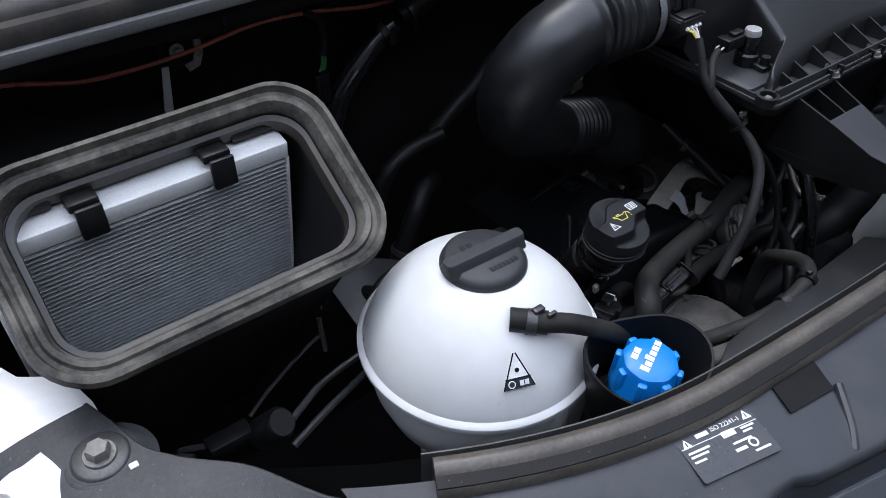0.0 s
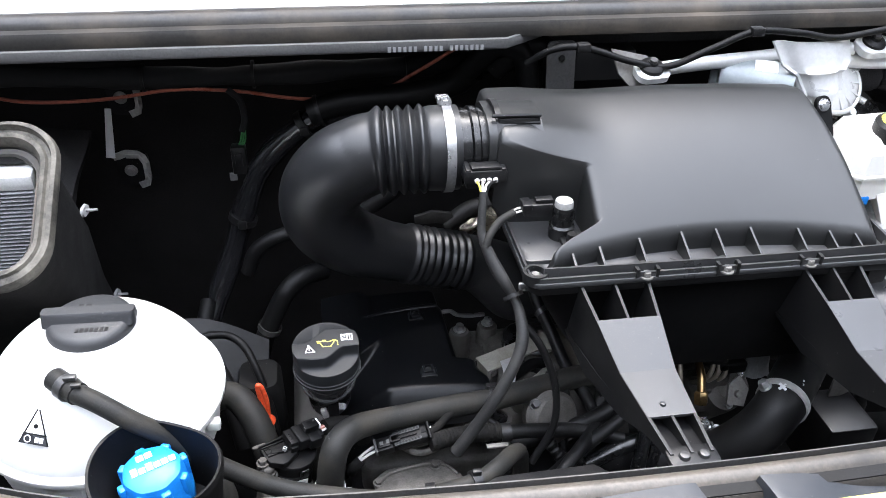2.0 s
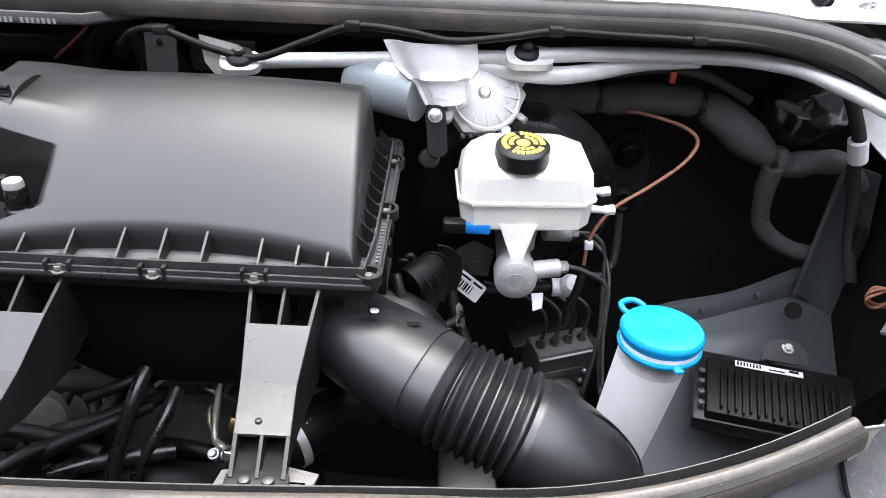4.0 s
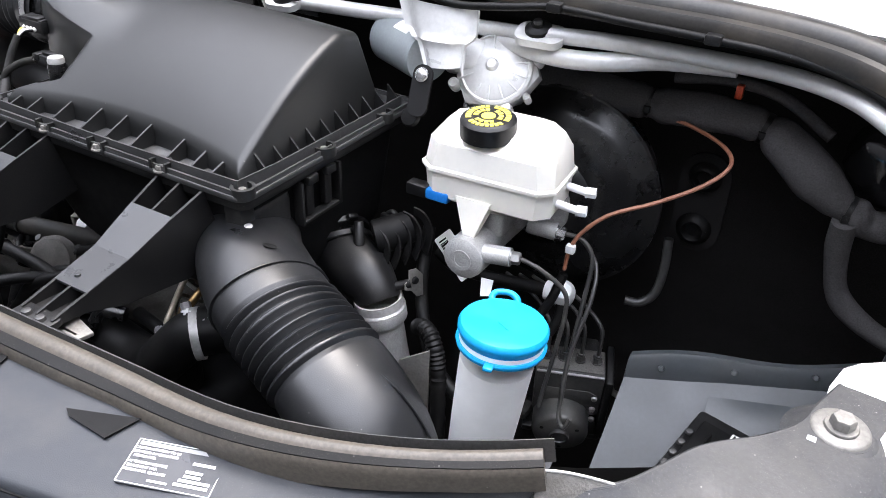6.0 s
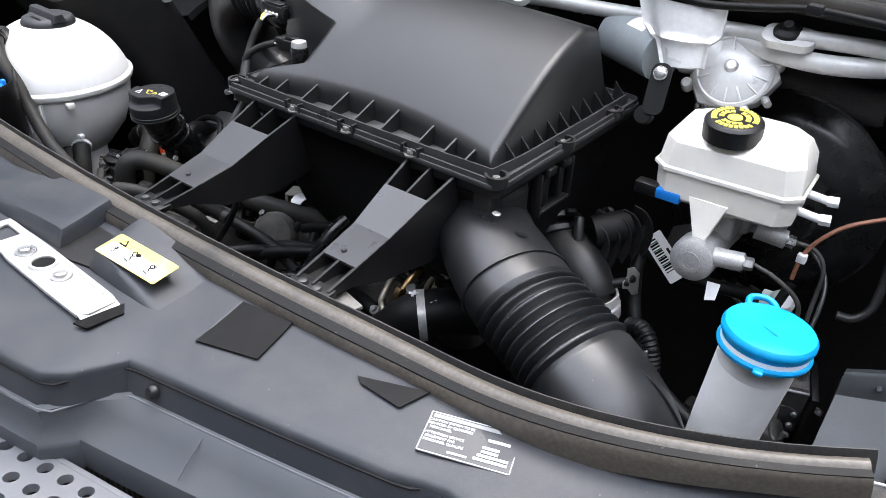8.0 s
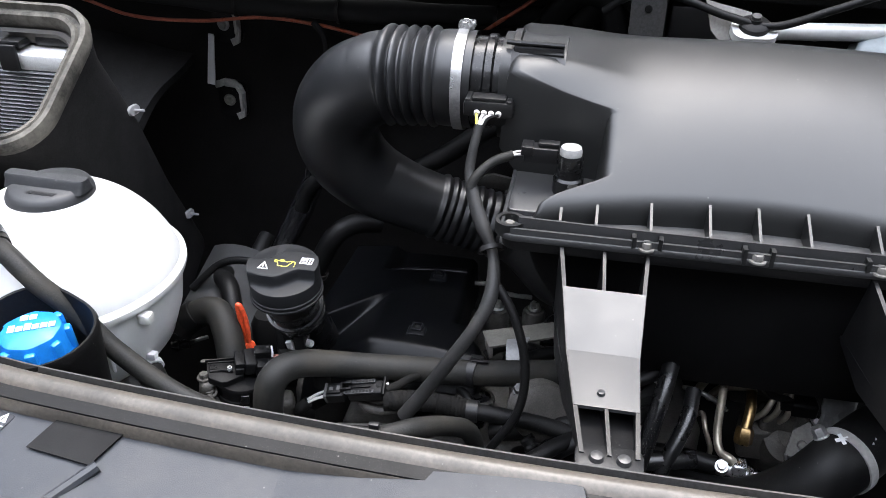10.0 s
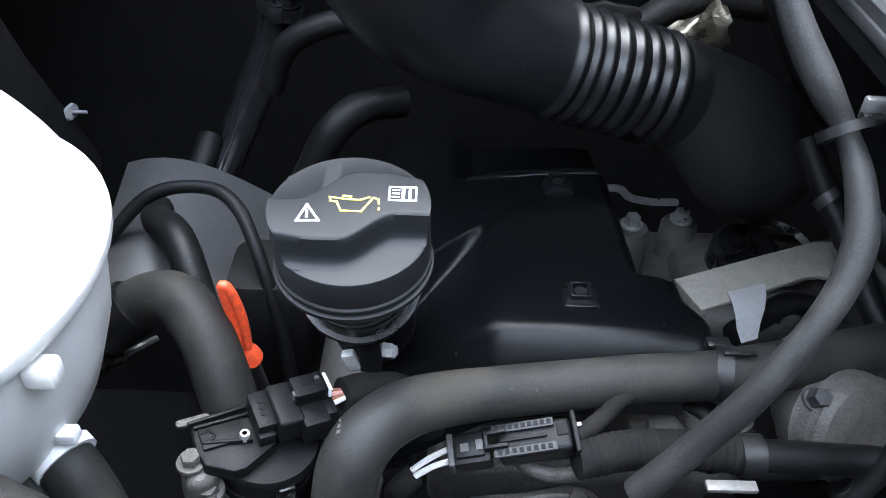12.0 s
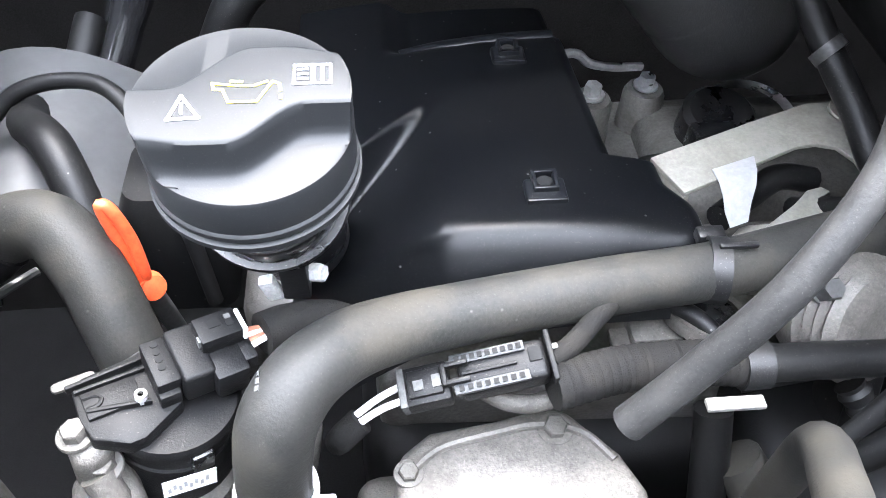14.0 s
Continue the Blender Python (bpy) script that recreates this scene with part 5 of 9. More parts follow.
def leg(xt0, xt1, xm0, xm1, xb0, xb1):
    """A channel-shaped leg of the box: two walls, a middle rib and a covered stretch."""
    pr = [(0.500, 1.2385), (0.455, 1.2235), (0.410, 1.2062), (0.372, 1.2008), (0.325, 1.195)]

    def xa(y, a, b, c):
        return a + (b - a) * (0.5 - y) / 0.09 if y > 0.41 else b + (c - b) * (0.41 - y) / 0.085

    def wall(f, t, depth):
        ring = []
        for side in (-t / 2, t / 2):
            ring.append([(f(y) + side, y, z) for y, z in pr] + [(f(0.325) + side, 0.325, 1.189), (f(0.36) + side, 0.36, 1.182), (f(0.40) + side, 0.40, 1.206 - depth * 0.75), (f(0.47) + side, 0.47, 1.21 - depth), (f(0.50) + side, 0.52, 1.22 - depth)])
        return loft(ring)
    g = part("support_leg", join(wall(lambda y: xa(y, xt0, xm0, xb0), 0.003, 0.055), wall(lambda y: xa(y, xt1, xm1, xb1), 0.003, 0.055)), M_plastic, box, "grey-black channelled leg")
    part("middle_rib", wall(lambda y: 0.5 * (xa(y, xt0, xm0, xb0) + xa(y, xt1, xm1, xb1)), 0.0026, 0.03), M_plastic, g)
    for mm in ([(0.462, 1.2262), (0.436, 1.2164), (0.4108, 1.2068)], [(0.4108, 1.2068), (0.385, 1.2032), (0.362, 1.2000)]):
        part("cover_plate", sheet([[(xa(y, xt0, xm0, xb0) - 0.001, y, z), (0.5 * (xa(y, xt0, xm0, xb0) + xa(y, xt1, xm1, xb1)), y, z), (xa(y, xt1, xm1, xb1) + 0.001, y, z)] for y, z in mm], 0.003), M_leg, g)
    part("floor_plate", sheet([[(xa(y, xt0, xm0, xb0), y, z), (xa(y, xt1, xm1, xb1), y, z)] for y, z in ((0.52, 1.17), (0.45, 1.172), (0.40, 1.178), (0.36, 1.186), (0.325, 1.191))], 0.002), M_plastic, g)
    xm = 0.5 * (xb0 + xb1)
    part("foot", slab(rrect(xb0 - 0.004, xb1 + 0.004, 0.312, 0.334, 0.006, 3), 1.188, 1.194, None, 0.001), M_plastic, g)
    for dx in (-0.008, 0.009):
        part("foot_screw", lathe([(0, 0.004), (0.004, 0.003), (0.005, 0), (0, 0)], Matrix.Translation((xm + dx, 0.322, 1.194)), 14), M_dark, g)
    part("stud", lathe([(0, 0.0025), (0.0025, 0.002), (0.003, 0), (0, 0)], Matrix.Translation((0.5 * (xm0 + xm1), 0.374, 1.2015)), 12), M_leg, g)
    return g


leg(0.014, 0.081, 0.027, 0.076, 0.041, 0.076)
leg(0.246, 0.305, 0.257, 0.299, 0.268, 0.306)
br = thing("radiator_bracket", (0.29, 0.325, 1.16), "dusty grey metal bracket under the box leg", "bracket")
part("plate", slab([(0.25, 0.318), (0.322, 0.320), (0.328, 0.345), (0.30, 0.352), (0.255, 0.345)], 1.176, 1.180, None, 0.001), M_bracket, br)
part("upright", block((0.305, 0.335, 1.165), (0.03, 0.004, 0.03), 0.001, None), M_bracket, br)

# ---- pressure sensor in the notch ----
ps = thing("pressure_sensor", (0.012, 0.572, 1.26), "black pressure sensor with a silver top and plug", "sensor")
part("body", lathe([(0, 0.030), (0.010, 0.030), (0.011, 0.026), (0.011, 0.010), (0.013, 0.008), (0.013, -0.008), (0, -0.008)], Matrix.Translation((0.013, 0.574, 1.254)), 24), M_gloss, ps)
part("silver_top", lathe([(0, 0.008), (0.0085, 0.007), (0.0095, 0.004), (0.0095, 0), (0, 0)], Matrix.Translation((0.013, 0.574, 1.2835)), 24), M_alu2, ps, "shiny silver cap")
part("mount_ear", join(block((0.016, 0.556, 1.252), (0.016, 0.02, 0.006), 0.002, None), lathe([(0, 0.01), (0.005, 0.01), (0.006, 0), (0, 0)], Matrix.Translation((0.018, 0.553, 1.254)), 16)), M_gloss, ps)
part("plug", join(block((-0.012, 0.582, 1.279), (0.03, 0.015, 0.014), 0.002, pose(0, 0, 0)), block((-0.006, 0.582, 1.288), (0.018, 0.009, 0.004), 0.001, None)), M_plastic, ps)
part("plug_latch", block((-0.024, 0.582, 1.283), (0.010, 0.017, 0.008), 0.001, None), M_plastic, ps)
for dy in (-0.003, 0.003):
    part("white_wire", tube([(-0.028, 0.582 + dy, 1.278), (-0.034, 0.581 + dy, 1.277), (-0.040, 0.579, 1.275)], 0.0012, 6, 4), M_wwhite, ps)
part("lead", tube([(-0.036, 0.580, 1.276), (-0.052, 0.573, 1.271), (-0.064, 0.562, 1.262), (-0.069, 0.556, 1.252)], 0.0042, 10, 6), M_rubber, ps)
part("shelf", slab(rrect(-0.034, 0.044, 0.532, 0.612, 0.006, 3), 1.236, 1.249, None, 0.002), M_flange, box)

# ---- air meter, clamp and the big intake hose ----
mf = thing("air_mass_meter", (-0.07, 0.655, 1.25), "black tubular air mass meter with a plug on its front", "sensor")
AX = lambda x: aim((x, 0.661, 1.311), (1, 0, 0))
part("tube", lathe([(0.0395, -0.095), (0.0405, -0.09), (0.0405, -0.072), (0.043, -0.07), (0.043, -0.064), (0.0405, -0.062), (0.0405, -0.048), (0.0425, -0.047), (0.0425, -0.036)], AX(0.0), 40), M_gloss, mf)
part("plug_base", block((-0.062, 0.622, 1.298), (0.036, 0.022, 0.022), 0.003, pose(0, 0, 0)), M_plastic, mf)
mplug = part("plug", block((-0.062, 0.611, 1.306), (0.044, 0.022, 0.015), 0.003, pose(0, 0, 0)), M_plastic, mf, "black multi-pin plug")
part("plug_latch", join(block((-0.062, 0.609, 1.3145), (0.030, 0.014, 0.004), 0.001, None), block((-0.080, 0.611, 1.312), (0.005, 0.02, 0.006), 0.001, None), block((-0.044, 0.611, 1.312), (0.005, 0.02, 0.006), 0.001, None)), M_plastic, mplug)
for k in range(4):
    part("pin_collar", lathe([(0, 0.003), (0.0024, 0.003), (0.0028, 0), (0, 0)], aim((-0.0715 + 0.0063 * k, 0.600, 1.304), (0, -1, -0.3)), 10), M_wwhite, mplug)
    part("wire", tube([(-0.0715 + 0.0063 * k, 0.598, 1.303), (-0.0705 + 0.0035 * k, 0.592, 1.302), (-0.0690 + 0.0015 * k, 0.586, 1.296)], 0.0013, 6, 4), M_yellow if k == 0 else (M_wwhite if k < 3 else M_inkshade), mplug)

clp = thing("hose_clamp", (-0.104, 0.656, 1.25), "bright steel worm-drive hose clamp", "clamp")
part("steel_band", lathe([(0.0462, -0.0048), (0.0468, -0.0048), (0.0468, 0.0048), (0.0462, 0.0048)], AX(-0.094), 48), M_zinc, clp)
part("screw_housing", block((-0.094, 0.683, 1.3555), (0.014, 0.018, 0.007), 0.002, pose(0, 0, 0)), M_zinc, clp)
part("screw", hexbolt((-0.094, 0.670, 1.358), (0, -1, 0.1), 0.0055, 0.006, 1.3), M_zinc, clp)

ih = thing("intake_hose", (-0.15, 0.68, 1.05), "large matt black intake hose with bellows, bent back under itself", "hose")
hpts = [(x + 0.008, y, z, r) for x, y, z, r in [(-0.090, 0.661, 1.311, 0.0445), (-0.118, 0.661, 1.311, 0.0445), (-0.126, 0.661, 1.311, 0.041), (-0.16, 0.663, 1.309, 0.041), (-0.182, 0.665, 1.306, 0.0425), (-0.210, 0.670, 1.291, 0.0435), (-0.2315, 0.678, 1.264, 0.0435), (-0.2365, 0.686, 1.232, 0.0435), (-0.226, 0.694, 1.201, 0.042), (-0.200, 0.702, 1.174, 0.039), (-0.168, 0.710, 1.156, 0.036), (-0.13, 0.719, 1.140, 0.0345), (-0.09, 0.725, 1.126, 0.0345), (-0.050, 0.731, 1.112, 0.0355), (-0.014, 0.735, 1.088, 0.043), (0.008, 0.736, 1.064, 0.043), (0.024, 0.755, 1.052, 0.042), (0.034, 0.80, 1.048, 0.042), (0.036, 0.86, 1.048, 0.04)]]
for nm, a, b in (("cuff", 0, 2), ("upper_bellows", 1, 5), ("elbow", 4, 10), ("lower_bellows", 9, 13), ("tail", 12, 17)):
    part(nm, tube(hpts[a:b + 1], seg=40, n=14 if "bellows" not in nm else 24, caps=False, swell=(lambda s: ridges(0.004, 0.058, 0.0107, 0.15)(s)) if nm == "upper_bellows" else ((lambda s: ridges(0.069, 0.1506, 0.0102, 0.085)(s)) if nm == "lower_bellows" else None)), {"tail": M_tail, "lower_bellows": M_ductm}.get(nm, M_ductm), ih)

lead = thing("wiring_sleeve", (-0.04, 0.5, 1.0), "grey-black ribbed wiring sleeve hanging from the plug", "cable")
lp = [(-0.067, 0.586, 1.298), (-0.070, 0.575, 1.280), (-0.071, 0.566, 1.262), (-0.064, 0.552, 1.243), (-0.054, 0.538, 1.226), (-0.0445, 0.527, 1.212), (-0.040, 0.512, 1.199), (-0.0405, 0.4955, 1.182), (-0.050, 0.482, 1.162), (-0.069, 0.470, 1.132), (-0.090, 0.4655, 1.097), (-0.108, 0.463, 1.0685)]
part("sleeve", tube([(*p, r) for p, r in zip(lp, (0.0040, 0.0042, 0.0046, 0.0060, 0.0064, 0.0046, 0.0056, 0.0064, 0.0058, 0.0062, 0.0064, 0.0068))], seg=14, n=8), M_sleeve, lead)
part("tie", join(lathe([(0.0085, -0.002), (0.0105, -0.002), (0.0105, 0.002), (0.0085, 0.002)], aim((-0.0445, 0.527, 1.212), (0.3, -0.7, -0.7)), 16), block((-0.035, 0.529, 1.2155), (0.008, 0.006, 0.005), 0.001, None)), M_plastic, lead)
part("branch", tube([(-0.041, 0.508, 1.196), (-0.020, 0.495, 1.17), (-0.006, 0.480, 1.13), (-0.008, 0.465, 1.09), (-0.03, 0.455, 1.05)], 0.004, 10, 6), M_hose2, lead)
part("ring_tag", block((-0.0335, 0.532, 1.2185), (0.010, 0.004, 0.010), 0.001, pose(0, 0, 0)), M_zinc, lead)

# ---- engine: oil cap, cover, hoses and plugs ----
OC = Matrix.Translation((-0.2310, 0.5198, 1.1608)) @ pose(0, 0, 0, 6, 0, 0)
oil = thing("oil_filler", (-0.233, 0.52, 1.0), "grey oil filler cap with a wavy grip on a black neck", "oil cap")


def ease(t):
    t = min(1, max(0, t))
    return t * t * (3 - 2 * t)


rings = []
for a in np.linspace(-1, 1, 61):
    x = 0.0322 * math.sin(a * math.pi / 2)
    lim = 0.0322 * math.cos(a * math.pi / 2)
    yf = -0.0188 + 0.0030 * ease((-0.012 - x) / 0.02) + 0.0145 * ease((x + 0.003) / 0.022)
    yb = 0.0027 + 0.0168 * ease((x + 0.022) / 0.025) - 0.004 * ease((x - 0.012) / 0.02)
    col = [(-lim, -0.008), (-lim, 0.0042), (-lim + 0.0007, 0.0052), (-lim + 0.002, 0.0055), (yf - 0.0065, 0.0058), (yf - 0.0045, 0.0062), (yf - 0.003, 0.0075), (yf - 0.002, 0.0100), (yf - 0.0012, 0.0140),
           (yf - 0.0004, 0.0170), (yf + 0.0004, 0.0176), (yf + 0.0014, 0.0178), (0.5 * (yf + yb), 0.0179), (yb - 0.0010, 0.0178), (yb, 0.0176), (yb + 0.0005, 0.0172), (yb + 0.0010, 0.0162), (yb + 0.002, 0.0156), (lim - 0.001, 0.0154), (lim, 0.0144), (lim, -0.008)]
    rings.append([OC @ Vector((x, min(lim, max(-lim, y)), z)) for y, z in col])
cb = loft(rings, cap=False)
bmesh.ops.remove_doubles(cb, verts=cb.verts, dist=2e-5)
cap = part("cap", cb, M_capgrey, oil, "grey oil cap with white symbols and an S-shaped grip")
part("cap_rim", lathe([(0.0300, -0.007), (0.0322, -0.0082), (0.0330, -0.009), (0.0330, -0.0108), (0.0320, -0.0114), (0.0320, -0.0122), (0.0336, -0.0128), (0.0336, -0.0148), (0.031, -0.016), (0.0, -0.016)], OC, 64), M_capgrey, cap, "double ring round the cap's lower edge")
FT = OC @ Matrix.Translation((0.0015, -0.0033, 0.0180))


def line_mark(name, pts, w, mat, parent):
    """A flat printed line along pts on the face FT."""
    segs = []
    for (x0, y0), (x1, y1) in zip(pts, pts[1:]):
        L, a = math.hypot(x1 - x0, y1 - y0), math.degrees(math.atan2(y1 - y0, x1 - x0))
        segs.append(block((0, 0, 0.0001), (L + w, w, 0.0003), 0, FT @ Matrix.Translation(((x0 + x1) / 2, (y0 + y1) / 2, 0)) @ pose(0, 0, 0, 0, 0, a)))
    return part(name, join(*segs), mat, parent)


line_mark("warning_triangle", [(-0.0208, -0.0070), (-0.0122, -0.0066), (-0.0178, 0.0022), (-0.0208, -0.0070)], 0.0009, M_white2, cap)
line_mark("triangle_mark", [(-0.0171, -0.0046), (-0.0174, -0.0010)], 0.0009, M_white2, cap)
line_mark("oil_can_symbol", [(-0.0094, 0.0069), (-0.0090, 0.0046), (-0.0064, 0.0042), (-0.0044, -0.0008), (0.0036, -0.0010), (0.0078, 0.0070), (0.0098, 0.0060), (0.0103, 0.0034)], 0.0008, M_yellow, cap)
line_mark("can_top", [(-0.0094, 0.0069), (-0.0030, 0.0058), (0.0026, 0.0055), (0.0062, 0.0072)], 0.0008, M_yellow, cap)
line_mark("can_handle", [(-0.0040, 0.0076), (-0.0012, 0.0074)], 0.0010, M_yellow, cap)
line_mark("oil_drop", [(0.0104, 0.0010), (0.0104, 0.0002)], 0.0008, M_yellow, cap)
line_mark("book_symbol", [(0.0140, 0.0058), (0.0140, 0.0136), (0.0192, 0.0136), (0.0192, 0.0058), (0.0140, 0.0058)], 0.0008, M_white2, cap)
for k in range(3):
    line_mark("book_text", [(0.0153, 0.0078 + 0.0020 * k), (0.0178, 0.0078 + 0.0020 * k)], 0.0007, M_white2, cap)
line_mark("book_page", [(0.0198, 0.0058), (0.0198, 0.0136), (0.0246, 0.0136), (0.0246, 0.0058), (0.0198, 0.0058)], 0.0008, M_white2, cap)
line_mark("book_line", [(0.0222, 0.0074), (0.0222, 0.0122)], 0.0012, M_white2, cap)
part("neck", tube([OC @ Vector((0, y, z)) for y, z in ((0.0, -0.015), (0.003, -0.026), (0.009, -0.040), (0.026, -0.07), (0.050, -0.12))], 0.0232, 36, 6), M_gloss, oil)
for z, r in ((-0.029, 0.0250), (-0.043, 0.0285), (-0.058, 0.0262)):
    part("neck_ring", lathe([(r - 0.003, 0.0022), (r - 0.0005, 0.0020), (r, 0.0), (r - 0.0005, -0.0020), (r - 0.003, -0.0022)], OC @ Matrix.Translation((0, 0.003 - 0.5 * (z + 0.026), z)) @ pose(0, 0, 0, 24, 0, 0), 40), M_gloss, oil)
part("neck_strap", block((0.0035, 0.006, -0.078), (0.011, 0.014, 0.034), 0.001, OC), M_plastic, oil)
part("aluminium_tab", block((0, 0, 0), (0.0065, 0.005, 0.013), 0.0012, OC @ Matrix.Translation((-0.006, 0.000, -0.0865)) @ pose(0, 0, 0, 0, -14, 0)), M_alu, oil)
part("bolt", hexbolt(OC @ Vector((0.0075, 0.006, -0.0855)), (0.9, -0.35, 0.25), 0.0040, 0.007, 1.2), M_alu, oil)

cov = thing("engine_cover", (-0.12, 0.63, 0.98), "glossy black moulded cylinder head cover with dust specks", "engine cover")


def bend(d, soft):
    """Zero before an edge, rising one to one after it, rounded over soft."""
    return 0.5 * (d + math.sqrt(d * d + soft * soft))


def cover_z(x, y):
    z = 1.0775 - 0.090 * (y - 0.578) - 0.008 * ((x + 0.12) / 0.1) ** 2
    z -= 1.30 * bend(0.5525 - 0.06 * (x + 0.164) - y, 0.0055)
    fin = 0.644 + 0.97 * (x + 0.168)
    z -= 0.62 * bend(-0.166 - x, 0.0045) * ease((fin - y + 0.006) / 0.014)
    z -= 0.010 * ease((y - 0.703 - 0.12 * (x + 0.13)) / 0.010) * ease((x + 0.19) / 0.02)
    return z


rows = []
for y in np.concatenate([np.linspace(0.522, 0.590, 50), np.linspace(0.591, 0.602, 12), np.linspace(0.6035, 0.660, 50), np.linspace(0.663, 0.760, 40)]):
    x1 = -0.0590 - 0.010 * ease((y - 0.560) / 0.022) - 0.0205 * ease((y - 0.5935) / 0.006) - 0.02 * max(0, y - 0.6)
    row = [(-0.236 + (x1 + 0.236) * u, y, cover_z(-0.236 + (x1 + 0.236) * u, y)) for u in np.linspace(0, 1, 130)]
    e = row[-1]
    row += [(e[0] + 0.0035, y, e[2] - 0.0015), (e[0] + 0.006, y, e[2] - 0.005), (e[0] + 0.0075, y, e[2] - 0.012), (e[0] + 0.009, y, e[2] - 0.05)]
    rows.append(row)
cb = loft(rows, cap=False, closed_rings=False)
bmesh.ops.solidify(cb, geom=list(cb.faces), thickness=0.004)
cshell = part("shell", cb, M_cover, cov)
for x, y in ((-0.1205, 0.689), (-0.1205, 0.575)):
    z = cover_z(x, y)
    base = block((x, y - 0.0030, z + 0.0004), (0.0185, 0.0150, 0.0050), 0.0020, pose(0, 0, 0), 3)
    tower = [base, block((x, y - 0.0092, z + 0.0012), (0.0180, 0.0022, 0.0036), 0.0008, None)]
    tower += [block((x + dx, y + 0.001, z + 0.0035), (0.0020, 0.0105, 0.0040), 0.0006, None) for dx in (-0.0048, 0.0048)]
    tower += [block((x, y + dy, z + 0.0035), (0.0112, 0.0020, 0.0040), 0.0006, None) for dy in (0.0060, -0.0042)]
    part("clip_tower", join(*tower), M_cover, cshell)
    part("clip_hole", lathe([(0, 0.0004), (0.0033, 0.0004), (0.0034, 0)], Matrix.Translation((x, y + 0.001, z + 0.0032)), 16), M_inkshade, cshell)
part("rear_ridge", tube([(x, 0.7065 + 0.12 * (x + 0.13) - 0.35 * (x + 0.13) ** 2, cover_z(x, 0.700) - 0.0042) for x in np.linspace(-0.178, -0.092, 9)], 0.0052, 10, 4), M_cover, cshell)
part("rear_slot", block((-0.132, 0.718, cover_z(-0.132, 0.718) + 0.001), (0.014, 0.004, 0.004), 0.001, pose(0, 0, 0)), M_plastic, cshell)
part("end_tab", block((-0.0550, 0.5435, 1.0765), (0.012, 0.007, 0.006), 0.0012, None), M_plastic, cov)

# cylinder head castings beside the cover
hd = thing("cylinder_head", (-0.05, 0.66, 0.85), "grimy cast aluminium cylinder head", "engine")
part("casting", join(slab([(-0.20, 0.545), (0.16, 0.53), (0.18, 0.62), (0.15, 0.78), (-0.20, 0.78)], 0.86, 0.965, None, 0.012, 3), block((0.06, 0.70, 0.955), (0.16, 0.10, 0.06), 0.015, None, 3)), M_head, hd)
for x, y, z in ((-0.056, 0.726, 1.008), (-0.013, 0.748, 0.997), (0.035, 0.70, 0.99), (-0.028, 0.668, 0.985)):
    part("injector_boss", lathe([(0.0, 0.02), (0.012, 0.02), (0.014, 0.016), (0.015, -0.03), (0, -0.03)], Matrix.Translation((x, y, z - 0.022)), 20), M_head, hd)
    part("bolt", hexbolt((x, y, z), (0, 0, 1), 0.0058, 0.007, 1.45), M_zinc, hd)
part("fuel_line", tube([(-0.092, 0.726, 1.038), (-0.070, 0.732, 1.036), (-0.058, 0.738, 1.024), (-0.040, 0.744, 1.016), (-0.018, 0.752, 1.010)], 0.003, 8, 6), M_zinc, hd)
part("rubber_line", tube([(-0.06, 0.655, 0.99), (-0.045, 0.664, 0.998), (-0.02, 0.672, 0.998), (0.01, 0.672, 0.99), (0.04, 0.66, 0.98)], 0.0062, 10, 6), M_hose2, hd)
part("rear_casting", block((-0.245, 0.69, 0.90), (0.07, 0.16, 0.10), 0.02, None, 3), M_shadegrime, hd)
pb = thing("vacuum_pump", (0.02, 0.71, 0.96), "small black round unit with a bright rim", "pump")
part("housing", lathe([(0, 0.022), (0.020, 0.022), (0.024, 0.018), (0.024, -0.02), (0, -0.02)], Matrix.Translation((0.024, 0.712, 0.985)) @ pose(0, 0, 0, 10, 0, 0), 28), M_gloss, pb)
part("bright_rim", lathe([(0.026, 0.0), (0.031, 0.0), (0.031, 0.003), (0.026, 0.003)], Matrix.Translation((0.046, 0.712, 0.996)) @ pose(0, 0, 0, 10, 0, 0), 28), M_zinc, pb)
part("socket", block((0.014, 0.690, 0.998), (0.03, 0.016, 0.02), 0.003, None), M_gloss, pb)

# lifting bracket with a strip of tape
lb = thing("lifting_bracket", (0.0, 0.60, 1.0), "stained bare metal lifting bracket with a cut-out", "bracket")
LBM = Matrix.Translation((-0.05, 0.611, 1.050)) @ pose(0, 0, 0, 0, -3, 0) @ Matrix.Translation((0.05, -0.611, 0))
part("strip", slab([(-0.056, 0.609), (0.000, 0.629), (0.036, 0.641), (0.049, 0.640), (0.064, 0.630), (0.068, 0.612), (0.066, 0.568), (0.043, 0.566), (0.042, 0.596), (0.037, 0.606), (0.028, 0.6095), (0.018, 0.6085), (-0.010, 0.597), (-0.046, 0.583)], -0.0030, 0.0, LBM, 0.001), M_lift, lb)
part("fold", slab([(-0.054, 0.609), (-0.050, 0.611), (-0.042, 0.585), (-0.046, 0.583)], -0.016, -0.0031, LBM, 0.0008), M_lift, lb)
part("eye_bolt", hexbolt((0.053, 0.631, 1.0555), (0, 0, 1), 0.006, 0.005, 1.7), M_lift, lb)
fold_rows = [[(-0.029, 0.596, 0.0012), (-0.006, 0.603, 0.0012)], [(-0.0285, 0.586, 0.0014), (-0.0080, 0.593, 0.0012)], [(-0.028, 0.579, -0.002), (-0.0105, 0.585, -0.001)], [(-0.027, 0.575, -0.008), (-0.0135, 0.579, -0.007)], [(-0.0255, 0.569, -0.012), (-0.0160, 0.572, -0.012)]]
